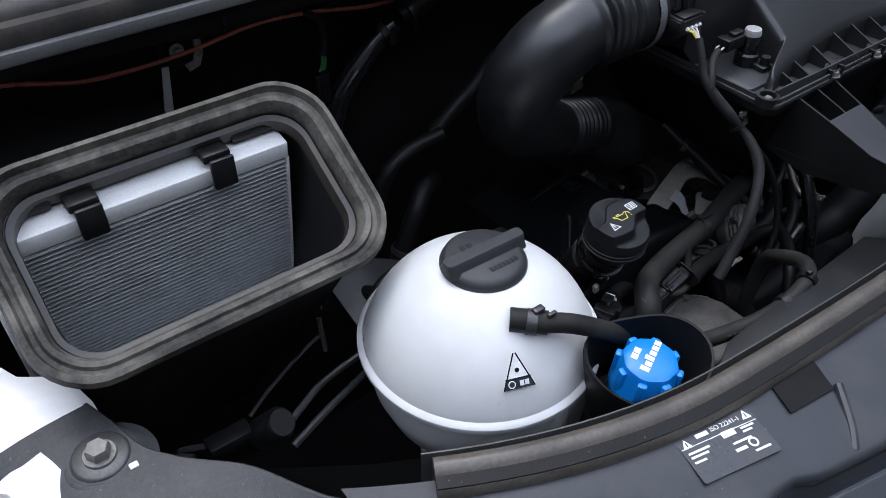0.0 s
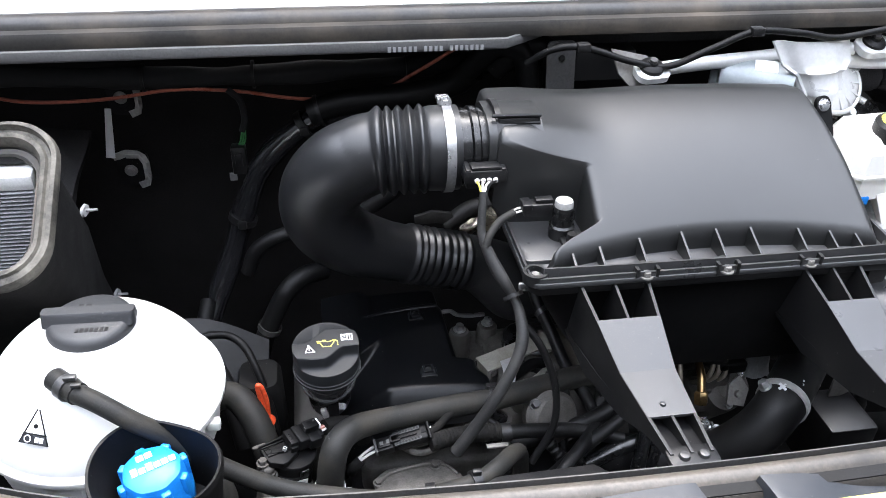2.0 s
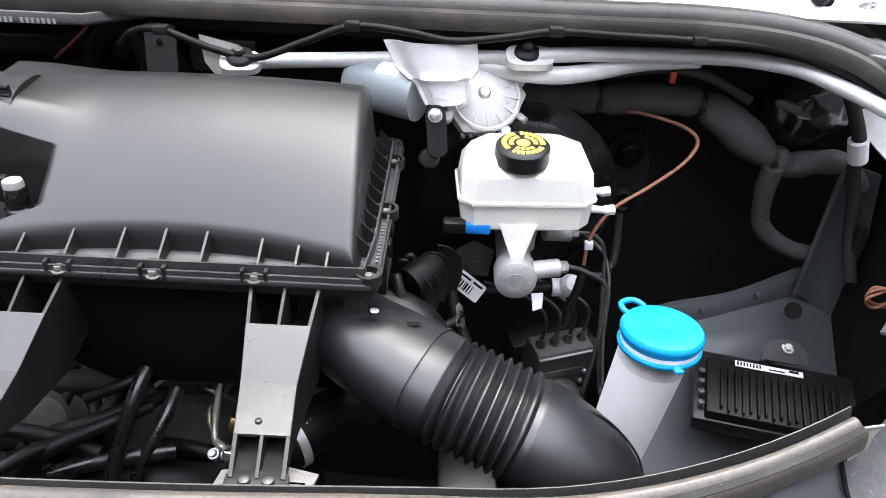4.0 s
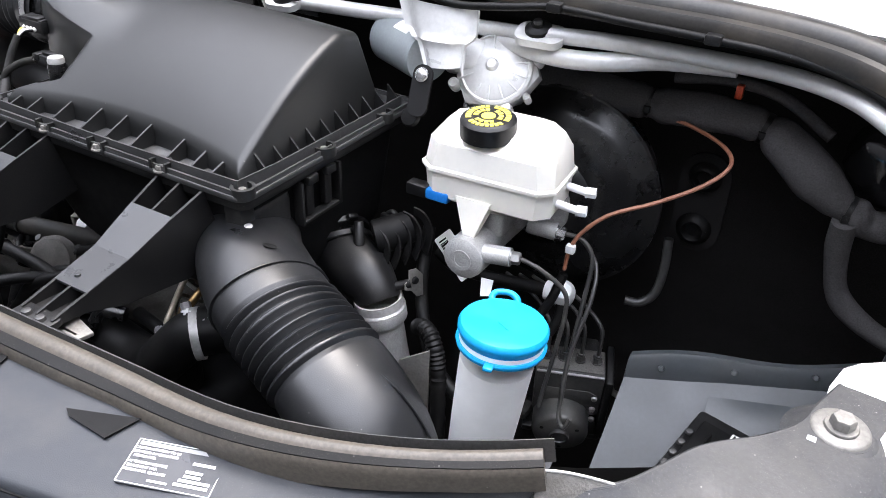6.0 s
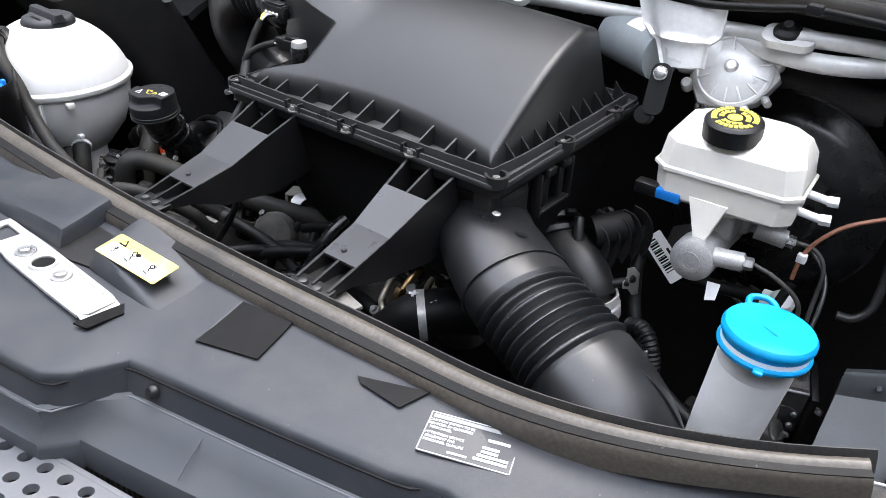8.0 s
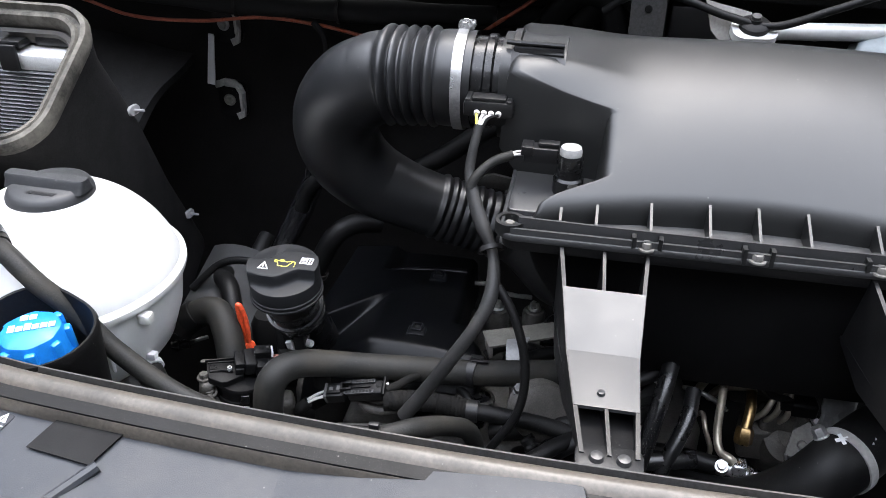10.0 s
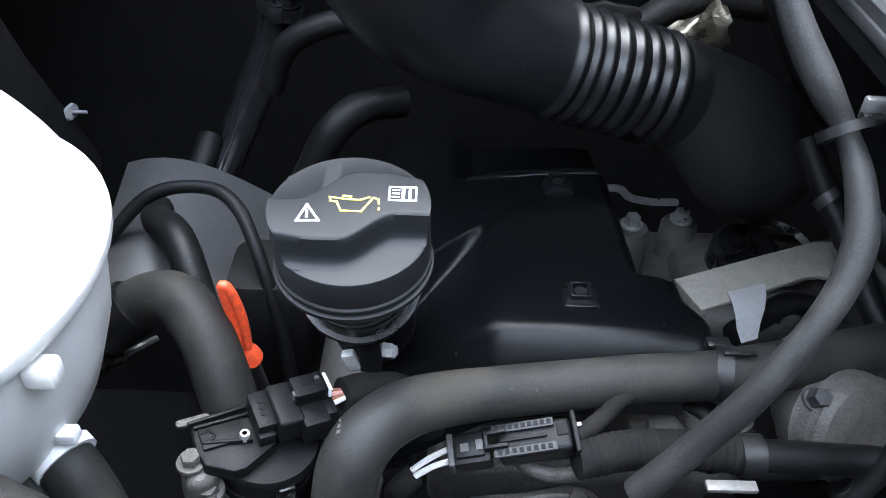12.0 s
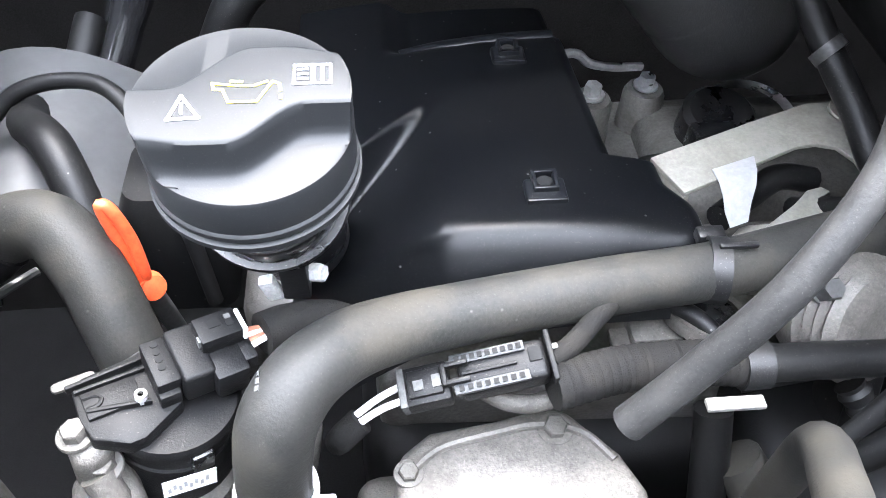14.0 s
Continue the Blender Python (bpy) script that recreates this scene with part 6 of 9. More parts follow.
part("tape", sheet([[LBM @ Vector(p) for p in row] for row in fold_rows], 0.0006), M_tapefoil, lb, "silver adhesive tape folded over the edge")
part("fork", slab([(-0.012, 0.566), (0.012, 0.583), (0.022, 0.592), (0.030, 0.594), (0.034, 0.590), (0.026, 0.586), (0.0245, 0.581), (0.030, 0.578), (0.037, 0.582), (0.040, 0.577), (0.034, 0.570), (0.022, 0.567), (-0.002, 0.555)], 1.0355, 1.0395, None, 0.0012), M_lift, lb)
part("sleeve", tube([(-0.024, 0.583, 1.031), (-0.004, 0.597, 1.031), (0.016, 0.610, 1.031), (0.038, 0.613, 1.025)], 0.007, 12, 5), M_hose2, lb)
part("casting", block((0.002, 0.566, 1.018), (0.046, 0.030, 0.034), 0.012, None, 3), M_lift, lb, "pale cast lug under the bracket")
lb.location = (-0.003, 0.603, 1.009)

fo = thing("foil_pipe_shield", (-0.02, 0.82, 1.1), "crumpled silver and gold heat foil on a dark pipe", "heat shield")
rows = []
for v in np.linspace(0, 1, 9):
    row = []
    for u in np.linspace(0, 1, 16):
        top = 1.112 + 0.028 * min(1, 1.5 * u)
        p = Vector((-0.046 + 0.054 * u, 0.815 - 0.010 * math.sin(math.pi * v), top + (1.103 - top) * v))
        row.append(p + 0.006 * Vector((noise.noise(p * 90), noise.noise(p * 90 + Vector((5, 0, 0))), noise.noise(p * 90 + Vector((0, 9, 0))))))
    rows.append(row)
part("foil", sheet(rows, 0.003), M_foil, fo)
part("pipe", tube([(-0.060, 0.835, 1.105), (-0.046, 0.835, 1.115), (-0.024, 0.835, 1.130), (0.007, 0.835, 1.134), (0.040, 0.835, 1.130)], 0.012, 14, 6), M_shadegrime, fo, "dark steel pipe")
part("flange", slab([(-0.104, 1.126), (-0.080, 1.133), (-0.053, 1.128), (-0.046, 1.108), (-0.075, 1.114), (-0.103, 1.113)], -0.003, 0.003, Matrix.Translation((0, 0.83, 0)) @ pose(0, 0, 0, 90, 0, 0), 0.001), M_shadegrime, fo)
part("far_hose", tube([(-0.21, 0.865, 1.09), (-0.176, 0.865, 1.116), (-0.142, 0.865, 1.139), (-0.101, 0.865, 1.171), (-0.06, 0.865, 1.195)], 0.0125, 14, 6), M_hose2, fo, "black rubber hose")

# dipstick ring, pipe elbow, tall hoses at the back
dp = thing("dipstick", (-0.30, 0.565, 0.98), "orange-red dipstick handle ring", "dipstick")
part("ring", tube([(-0.3065, 0.566, 1.087), (-0.3030, 0.566, 1.084), (-0.2998, 0.566, 1.068), (-0.2990, 0.565, 1.052), (-0.2995, 0.5645, 1.041), (-0.3010, 0.5645, 1.041), (-0.3032, 0.565, 1.056), (-0.3058, 0.566, 1.074)], 0.0029, 10, 6, closed=True), M_orange, dp)
part("knob", lathe([(0, 0.006), (0.006, 0.005), (0.007, 0), (0.006, -0.006), (0, -0.006)], aim((-0.2995, 0.565, 1.036), (0.6, -0.6, 0.3)), 16), M_orange, dp)
part("tube", tube([(-0.2995, 0.5650, 1.032), (-0.298, 0.575, 0.98), (-0.296, 0.575, 0.92)], 0.005, 10, 4), M_dark, dp)
el = thing("coolant_elbow", (-0.33, 0.55, 1.0), "thick dusty rubber elbow hose", "hose")
part("hose", tube([(-0.391, 0.568, 1.043), (-0.368, 0.575, 1.060), (-0.346, 0.570, 1.067), (-0.329, 0.553, 1.059), (-0.317, 0.534, 1.040), (-0.309, 0.52, 1.01), (-0.305, 0.515, 0.97)], 0.0150, 18, 8), M_rubber, el)
part("end_cuff", lathe([(0.0145, -0.008), (0.0168, -0.007), (0.0168, 0.007), (0.0145, 0.008)], aim((-0.378, 0.5725, 1.054), (0.8, 0.3, 0.55)), 28), M_hose2, el)
part("lower_clamp", lathe([(0.0148, -0.004), (0.0166, -0.004), (0.0166, 0.004), (0.0148, 0.004)], aim((-0.3085, 0.519, 1.005), (0.1, -0.15, -1)), 28), M_dark, el)
el.location = (-0.3185, 0.553, 1.002)
bg = thing("back_hose", (-0.32, 0.75, 0.95), "black rubber hose standing upright behind the engine", "hose")
part("hose", tube([(-0.345, 0.80, 0.86), (-0.319, 0.80, 0.954), (-0.299, 0.80, 1.002), (-0.280, 0.805, 1.035), (-0.258, 0.82, 1.046), (-0.23, 0.84, 1.04)], 0.0135, 16, 6), M_hose2, bg)
part("end_clip", lathe([(0.0147, -0.004), (0.0165, -0.004), (0.0165, 0.004), (0.0147, 0.004)], aim((-0.309, 0.80, 0.978), (0.38, 0, 0.92)), 20), M_dark, bg)
part("upper_hose", tube([(-0.330, 0.82, 1.06), (-0.315, 0.82, 1.095), (-0.28, 0.82, 1.115), (-0.23, 0.82, 1.12)], 0.010, 12, 6), M_hose2, bg)
bk = thing("black_bent_pipe", (-0.37, 0.7, 0.9), "matt black bent pipe behind the filler neck", "pipe")
part("pipe", tube([(-0.335, 0.60, 0.96), (-0.347, 0.630, 1.01), (-0.366, 0.665, 1.035), (-0.392, 0.70, 1.022), (-0.405, 0.74, 1.0), (-0.40, 0.79, 0.98), (-0.392, 0.84, 1.0)], 0.011, 14, 8), M_hose2, bk)
part("pipe_lead", tube([(-0.435, 0.70, 1.00), (-0.40, 0.715, 1.032), (-0.36, 0.715, 1.040), (-0.335, 0.70, 1.035), (-0.318, 0.675, 1.01), (-0.306, 0.655, 0.97), (-0.30, 0.645, 0.92)], 0.005, 10, 8), M_hose2, bk)
ts = thing("turbo_shield", (-0.38, 0.68, 0.85), "dull grey metal heat shield behind the tank", "heat shield")
part("plate", sheet([[(-0.44 + 0.13 * u, 0.66 + 0.12 * v, 0.955 + 0.035 * math.sin(2.5 * u + 1) + 0.03 * v) for u in np.linspace(0, 1, 10)] for v in np.linspace(0, 1, 6)], 0.004), M_shield, ts)
part("box", loft([[(x, y, z) for x, y in rrect(-0.348 + k, -0.290 - k, 0.655 + k, 0.72 - k, 0.012, 4)] for z, k in ((0.90, 0), (0.985, 0.002), (0.995, 0.006))]), M_hose2, ts)
for k in range(2):
    p = Vector((-0.3930 - 0.003 * k, 0.578 - 0.004 * k, 1.034 - 0.020 * k))
    part("fitting", join(tube([p, p + Vector((0.018, 0.006, 0.001))], 0.0052, 12, 2), tube([p + Vector((0.004, 0.001, 0.0)), p + Vector((0.008, 0.002, 0.0))], 0.0064, 12, 2)), M_gloss, ts)
    part("thin_tube", tube([p + Vector((0.017, 0.006, 0.001)), p + Vector((0.026, 0.011, 0.004)), p + Vector((0.033, 0.020, 0.002))], 0.0024, 8, 4), M_line, ts)

# main coolant hose
ch = thing("radiator_hose", (-0.12, 0.53, 1.0), "thick grey-black dusty radiator hose with an S bend", "hose")
cpts = [(0.11, 0.575, 1.045, 0.0135), (0.06, 0.562, 1.062, 0.0132), (0.005, 0.545, 1.068, 0.0128), (-0.054, 0.529, 1.0715, 0.0122), (-0.0985, 0.5215, 1.0745, 0.0120), (-0.122, 0.517, 1.0760, 0.0120), (-0.145, 0.512, 1.0780, 0.0120), (-0.168, 0.505, 1.0820, 0.0121), (-0.189, 0.497, 1.0870, 0.0124), (-0.206, 0.487, 1.0925, 0.0128), (-0.220, 0.474, 1.0950, 0.0133), (-0.2290, 0.463, 1.0880, 0.0137), (-0.2330, 0.459, 1.0700, 0.0137), (-0.2360, 0.460, 1.0450, 0.0138), (-0.2375, 0.4635, 1.02, 0.0140), (-0.238, 0.466, 0.98, 0.0145)]
part("hose", tube(cpts, seg=24, n=10), M_rubber, ch)
part("clip", join(lathe([(0.0124, -0.004), (0.0142, -0.004), (0.0142, 0.004), (0.0124, 0.004)], aim((-0.0560, 0.5286, 1.0716), (1, -0.2, 0.05)), 28), block((-0.050, 0.5290, 1.0862), (0.016, 0.0025, 0.002), 0.0005, None)), M_plastic, ch)
part("spring_band", join(lathe([(0.0138, -0.005), (0.0160, -0.005), (0.0160, 0.005), (0.0138, 0.005)], aim((-0.2367, 0.4615, 1.034), (0.1, -0.1, 1)), 32), block((-0.2190, 0.4560, 1.035), (0.010, 0.004, 0.009), 0.001, None)), M_alu, ch, "pale spring band")
for k, (w, h) in enumerate(((0.0020, 0.0016), (0.0022, 0.0014), (0.0020, 0.0006))):
    part("hose_print", block((0, 0, 0), (w, h, 0.0004), 0, aim((-0.2340, 0.4655 + 0.0028 * k, 1.1030), (-0.49, 0.07, 0.87), 8)), M_printdim, ch)

# valve unit with a stepped lid and multi-wire plug
eg = thing("exhaust_valve_unit", (-0.275, 0.50, 0.93), "black plastic valve actuator on a cast metal body", "actuator")
EM = Matrix.Translation((-0.268, 0.475, 1.0755)) @ pose(0, 0, 0, 4, 8, 28) @ Matrix.Scale(0.88, 4)
part("motor_can", lathe([(0, 0.0), (0.0265, 0.0), (0.0275, -0.002), (0.0275, -0.005), (0.0245, -0.006), (0.0245, -0.018), (0.0255, -0.019), (0.0255, -0.048), (0, -0.05)], EM @ Matrix.Translation((0.004, 0.012, -0.0075)), 48), M_pbt, eg, "round black motor can")
part("can_clip", block((0.006, -0.0145, -0.019), (0.009, 0.005, 0.012), 0.0012, EM), M_gloss, eg)
lid = part("lid", slab([(-0.0305, 0.0270), (-0.0315, 0.0120), (-0.0300, 0.0020), (-0.0180, -0.0060), (-0.0120, -0.0060), (0.0060, 0.0030), (0.0060, 0.0240), (-0.0010, 0.0330), (-0.0050, 0.0320), (-0.0260, 0.0300)], -0.0085, 0.0, EM, 0.0012), M_pbt, eg, "black lid with stepped ribs")
part("rib", block((-0.0155, 0.0275, 0.0015), (0.031, 0.0018, 0.004), 0.0005, EM @ Matrix.Translation((0, 0, 0)) @ pose(0, 0, 0, 0, 0, 3)), M_pbt, lid)
part("rib", block((-0.0150, 0.0235, 0.0008), (0.030, 0.0016, 0.0028), 0.0004, EM), M_pbt, lid)
part("rib", block((-0.0185, 0.0060, 0.0012), (0.024, 0.0018, 0.0034), 0.0005, EM @ pose(0, 0, 0, 0, 0, -14)), M_pbt, lid)
part("raised_pad", block((-0.0180, 0.0155, 0.0008), (0.021, 0.0125, 0.0022), 0.0006, EM), M_pbt, lid)
part("u_stop", tube([EM @ Vector((-0.0280, 0.0190, 0.0018)), EM @ Vector((-0.0235, 0.0188, 0.0020)), EM @ Vector((-0.0215, 0.0165, 0.0020)), EM @ Vector((-0.0235, 0.0140, 0.0020)), EM @ Vector((-0.0280, 0.0138, 0.0018))], 0.0008, 6, 4), M_pbt, lid)
part("pin_eye", lathe([(0.0013, 0.0045), (0.0024, 0.0045), (0.0026, 0)], EM @ Matrix.Translation((-0.0083, 0.0098, 0.0012)), 16), M_alu, lid)
part("vent_block", block((0.0022, 0.0165, 0.0062), (0.0098, 0.0225, 0.0128), 0.0012, EM), M_pbt, lid)
for k in range(4):
    part("vent_hole", lathe([(0, 0.0003), (0.0015, 0.0003), (0.0015, 0)], EM @ Matrix.Translation((0.0024 - 0.0002 * k, 0.0246 - 0.0038 * k, 0.0126)), 12), M_inkshade, lid)
part("vent_step", block((0.0015, 0.0050, 0.0035), (0.0085, 0.0045, 0.0075), 0.0008, EM), M_pbt, lid)
part("main_block", join(block((0.0135, 0.0150, 0.0070), (0.0135, 0.0265, 0.0160), 0.0022, EM, 3), block((0.0255, 0.0060, 0.0065), (0.0140, 0.0170, 0.0150), 0.0018, EM), block((0.0345, 0.0080, 0.0075), (0.0060, 0.0130, 0.0125), 0.0015, EM)), M_pbt, lid)
plug = part("plug", block((0.0262, 0.0172, 0.0175), (0.0170, 0.0128, 0.0085), 0.0008, EM), M_pbt, eg)
part("plug_window", block((0.0250, 0.0185, 0.0218), (0.0050, 0.0040, 0.0004), 0, EM), M_inkshade, plug)
part("plug_window", block((0.0312, 0.0180, 0.0218), (0.0030, 0.0060, 0.0004), 0, EM), M_inkshade, plug)
part("window_tag", block((0.0312, 0.0195, 0.0221), (0.0024, 0.0022, 0.0002), 0, EM), M_printdim, plug)
part("window_tag", block((0.0172, 0.0135, 0.0195), (0.0010, 0.0030, 0.0040), 0, EM), M_printdim, plug)
part("plug_slide", block((0.0358, 0.0163, 0.0180), (0.0020, 0.0120, 0.0070), 0.0008, EM), M_white2, plug, "white locking slide")
for k in range(4):
    part("wire", tube([EM @ Vector((0.0365, 0.0085 + 0.0028 * k, 0.0115)), EM @ Vector((0.0410, 0.0090 + 0.0022 * k, 0.0122)), EM @ Vector((0.0470, 0.0105 + 0.0012 * k, 0.0115))], 0.0012, 6, 4), (M_wwhite, M_copper, M_pink, M_copper)[k], plug)
part("sleeve", tube([EM @ Vector((0.0435, 0.0125, 0.0110)), EM @ Vector((0.0560, 0.0130, 0.0095)), EM @ Vector((0.0740, 0.0090, 0.0070)), EM @ Vector((0.0860, 0.0, 0.0)), EM @ Vector((0.0900, -0.006, -0.016))], 0.0082, 14, 6), M_boot, eg)
part("bracket_tab", slab(rrect(-0.037, -0.020, 0.0290, 0.0335, 0.002, 3), -0.0040, -0.0020, EM, 0.0005), M_cast, eg)
cst = part("casting", lathe([(0, 0.0), (0.030, 0.0), (0.033, -0.006), (0.033, -0.05), (0, -0.05)], EM @ Matrix.Translation((-0.002, 0.008, -0.055)), 32), M_cast, eg, "rough cast aluminium body")
part("flange_lug", block((-0.031, 0.008, -0.022), (0.016, 0.022, 0.030), 0.006, EM, 3), M_cast, cst)
part("flange_lug", block((-0.030, -0.006, -0.052), (0.026, 0.030, 0.05), 0.009, EM, 3), M_cast, cst)
part("cast_rib", tube([EM @ Vector((-0.032, -0.002, -0.02)), EM @ Vector((-0.022, -0.024, -0.045)), EM @ Vector((0.004, -0.034, -0.062)), EM @ Vector((0.032, -0.030, -0.06))], 0.006, 10, 6), M_cast, cst)
part("flange_lug", block((0.047, -0.012, -0.045), (0.024, 0.024, 0.05), 0.007, EM, 3), M_cast, cst)
part("flange_bolt", hexbolt(EM @ Vector((-0.034, 0.010, -0.007)), (0, 0, 1), 0.0045, 0.004, 1.5), M_cast, cst)
part("flange_bolt", hexbolt(EM @ Vector((-0.028, 0.0, -0.020)), (0, -0.3, 1), 0.0045, 0.004, 1.5), M_cast, cst)
TL = EM @ Matrix.Translation((0.000, -0.0140, -0.035)) @ pose(0, 0, 0, 90, 0, -8)
lab = part("type_label", slab([(-0.011, -0.007), (0.011, -0.007), (0.011, 0.006), (-0.011, 0.006)], 0, 0.0006, TL), M_paper, eg, "small white label with printed bars")
bars([(-0.009 + 0.0022 * i, -0.003 + 0.002 * (i % 2), 0.0012, 0.004) for i in range(8)], TL @ Matrix.Translation((0, 0, 0.0007)), M_greyprint, lab)

# in-line plug with raised numbers left as bars
pl = thing("inline_plug", (-0.16, 0.495, 1.03), "black in-line connector with white wires", "connector")
PL = Matrix.Translation((-0.1596, 0.4885, 1.0650)) @ pose(0, 0, 0, 14, -11, 4) @ Matrix.Scale(0.95, 4)
part("socket", join(block((-0.020, 0, 0), (0.019, 0.016, 0.012), 0.0015, PL), block((-0.020, 0, 0.007), (0.014, 0.011, 0.003), 0.0008, PL)), M_pbt, pl)
psh = part("shell", join(block((0.011, 0, 0), (0.036, 0.0165, 0.013), 0.003, PL, 3), block((0.0305, 0, 0.0), (0.0025, 0.021, 0.017), 0.001, PL)), M_pbt, pl)
for yy, ww in ((0.006, 0.0042), (-0.006, 0.0042)):
    part("number_rail", block((0.006, yy, 0.0075), (0.030, ww, 0.002), 0.0005, PL), M_rail, psh)
part("centre_rib", block((0.006, 0, 0.0072), (0.022, 0.0014, 0.002), 0.0004, PL), M_pbt, psh)
part("lock_window", block((0.0245, 0.002, 0.0068), (0.005, 0.006, 0.0010), 0.0003, PL), M_mark, psh)
part("latch_loop", join(block((-0.007, 0.004, 0.009), (0.010, 0.002, 0.004), 0.0005, PL), block((-0.007, -0.003, 0.009), (0.010, 0.002, 0.004), 0.0005, PL), block((-0.012, 0.0005, 0.009), (0.002, 0.009, 0.004), 0.0005, PL)), M_pbt, pl)
part("lock", block((-0.0295, 0, 0.001), (0.003, 0.016, 0.011), 0.0006, PL), M_printdim, pl)
bars([(-0.017, -0.003, 0.0035, 0.005), (-0.0245, -0.003, 0.004, 0.004)], PL @ Matrix.Translation((0, 0, 0.0087)), M_printdim, pl)
for i in range(9):
    part("raised_mark", block((-0.006 + 0.0031 * i, 0.006, 0.0087), (0.002, 0.0022, 0.0005), 0, PL), M_mark, pl)
for i in range(8):
    part("raised_mark", block((-0.006 + 0.0034 * i, -0.006, 0.0087), (0.002, 0.0022, 0.0005), 0, PL), M_mark, pl)
for k in (-0.003, 0.003):
    part("white_wire", tube([PL @ Vector((-0.030, k, 0)), PL @ Vector((-0.040, k * 0.8 - 0.002, -0.001)), PL @ Vector((-0.052, k * 0.6 - 0.006, -0.004))], 0.0015, 6, 4), M_wwhite, pl)
part("boot", tube([PL @ Vector((-0.049, -0.006, -0.004)), PL @ Vector((-0.058, -0.010, -0.008)), PL @ Vector((-0.062, -0.008, -0.020)), PL @ Vector((-0.058, 0.0, -0.035))], 0.0055, 10, 6), M_boot, pl)
part("tail", tube([PL @ Vector((0.031, 0.0, 0)), PL @ Vector((0.041, 0.005, -0.001)), PL @ Vector((0.057, 0.017, -0.004)), PL @ Vector((0.075, 0.030, -0.012))], 0.0042, 10, 6), M_boot, pl)
part("tip", block((0.0325, 0.004, 0.003), (0.003, 0.002, 0.004), 0.0005, PL), M_wwhite, pl)

# pump cover casting under the plug
pc = thing("water_pump_cover", (-0.14, 0.485, 0.94), "weathered cast aluminium pump cover with bolts", "pump cover")
poly = [(-0.196, 0.472), (-0.194, 0.486), (-0.180, 0.496), (-0.150, 0.500), (-0.128, 0.505), (-0.116, 0.503), (-0.108, 0.493), (-0.096, 0.480), (-0.088, 0.462), (-0.088, 0.40), (-0.20, 0.40)]
part("cover", slab(poly, 0.965, 0.992, None, 0.006, 3), M_cast, pc)
part("raised_edge", tube([(-0.192, 0.474, 0.992), (-0.176, 0.486, 0.993), (-0.150, 0.492, 0.993), (-0.132, 0.4945, 0.993), (-0.112, 0.490, 0.992), (-0.100, 0.476, 0.992)], 0.0022, 8, 6), M_cast, pc)
part("bolt", hexbolt((-0.1235, 0.4925, 0.991), (0, 0, 1), 0.0055, 0.004, 1.5), M_cast, pc)
part("bolt", hexbolt((-0.190, 0.476, 0.991), (0, 0, 1), 0.0045, 0.003, 1.5), M_cast, pc)
part("vent_pipe", tube([(-0.158, 0.5025, 1.015), (-0.148, 0.496, 1.014), (-0.136, 0.4935, 1.014), (-0.122, 0.4955, 1.017), (-0.112, 0.499, 1.019)], 0.0042, 10, 6), M_cast, pc)
part("vent_pipe", tube([(-0.160, 0.505, 1.016), (-0.145, 0.5025, 1.018), (-0.116, 0.505, 1.02)], 0.0032, 10, 6), M_cast, pc)
part("lower_casting", block((-0.15, 0.44, 0.93), (0.13, 0.10, 0.08), 0.012, None, 3), M_cast, pc)
pc.location, pc.scale = (-0.1405, 0.4774, 0.9799), (0.92, 0.92, 0.92)

vt = thing("vent_hose", (0.03, 0.62, 1.0), "thin black vent hose dropping past the lifting bracket", "hose")
part("hose", tube([(0.017, 0.665, 1.12), (0.022, 0.631, 1.105), (0.03, 0.604, 1.09), (0.039, 0.571, 1.07), (0.060, 0.530, 1.044), (0.052, 0.497, 1.047), (0.022, 0.460, 1.056), (-0.008, 0.432, 1.045), (-0.03, 0.41, 1.0), (-0.035, 0.40, 0.95)], 0.0072, 14, 8), M_hose2, vt)
part("clip", lathe([(0.0074, -0.003), (0.0088, -0.003), (0.0088, 0.003), (0.0074, 0.003)], aim((0.022, 0.631, 1.105), (0.5, -0.7, -0.4)), 18), M_dark, vt)

# braided hose, flat bracket, lower pipes, pulley
bh = thing("braided_hose", (-0.05, 0.51, 0.98), "black braided hose running across below the radiator hose", "hose")
part("braid", tube([(-0.122, 0.505, 1.018), (-0.09, 0.512, 1.018), (-0.05, 0.514, 1.016), (-0.032, 0.513, 1.014)], 0.0105, 14, 24, swell=lambda s: 1 + 0.035 * math.sin(1500 * s)), M_boot, bh)
part("joint", lathe([(0.0095, -0.006), (0.0115, -0.006), (0.0115, 0.006), (0.0095, 0.006)], aim((-0.030, 0.513, 1.014), (1, 0, 0)), 18), M_plastic, bh)
part("pipe", tube([(-0.03, 0.513, 1.014), (0.01, 0.515, 1.010), (0.06, 0.518, 1.0), (0.12, 0.51, 0.985)], 0.0088, 14, 6), M_hose2, bh)
part("flat_tab", block((-0.044, 0.494, 1.014), (0.026, 0.0065, 0.003), 0.001, pose(0, 0, 0)), M_bracket, bh)
bh.location, bh.scale = (-0.068, 0.4865, 1.031), (0.88, 0.88, 0.88)
th = thing("thermostat_housing", (-0.04, 0.54, 0.98), "grey metal thermostat housing with a black stub", "housing")
part("flange", join(lathe([(0.0165, -0.004), (0.021, -0.004), (0.021, 0.003), (0.0165, 0.003)], Matrix.Translation((-0.053, 0.532, 1.026)) @ pose(0, 0, 0, -14, 8, 0), 24), block((-0.076, 0.528, 1.018), (0.030, 0.016, 0.010), 0.003, None), block((-0.092, 0.522, 1.016), (0.016, 0.020, 0.004), 0.001, None)), M_cast, th)
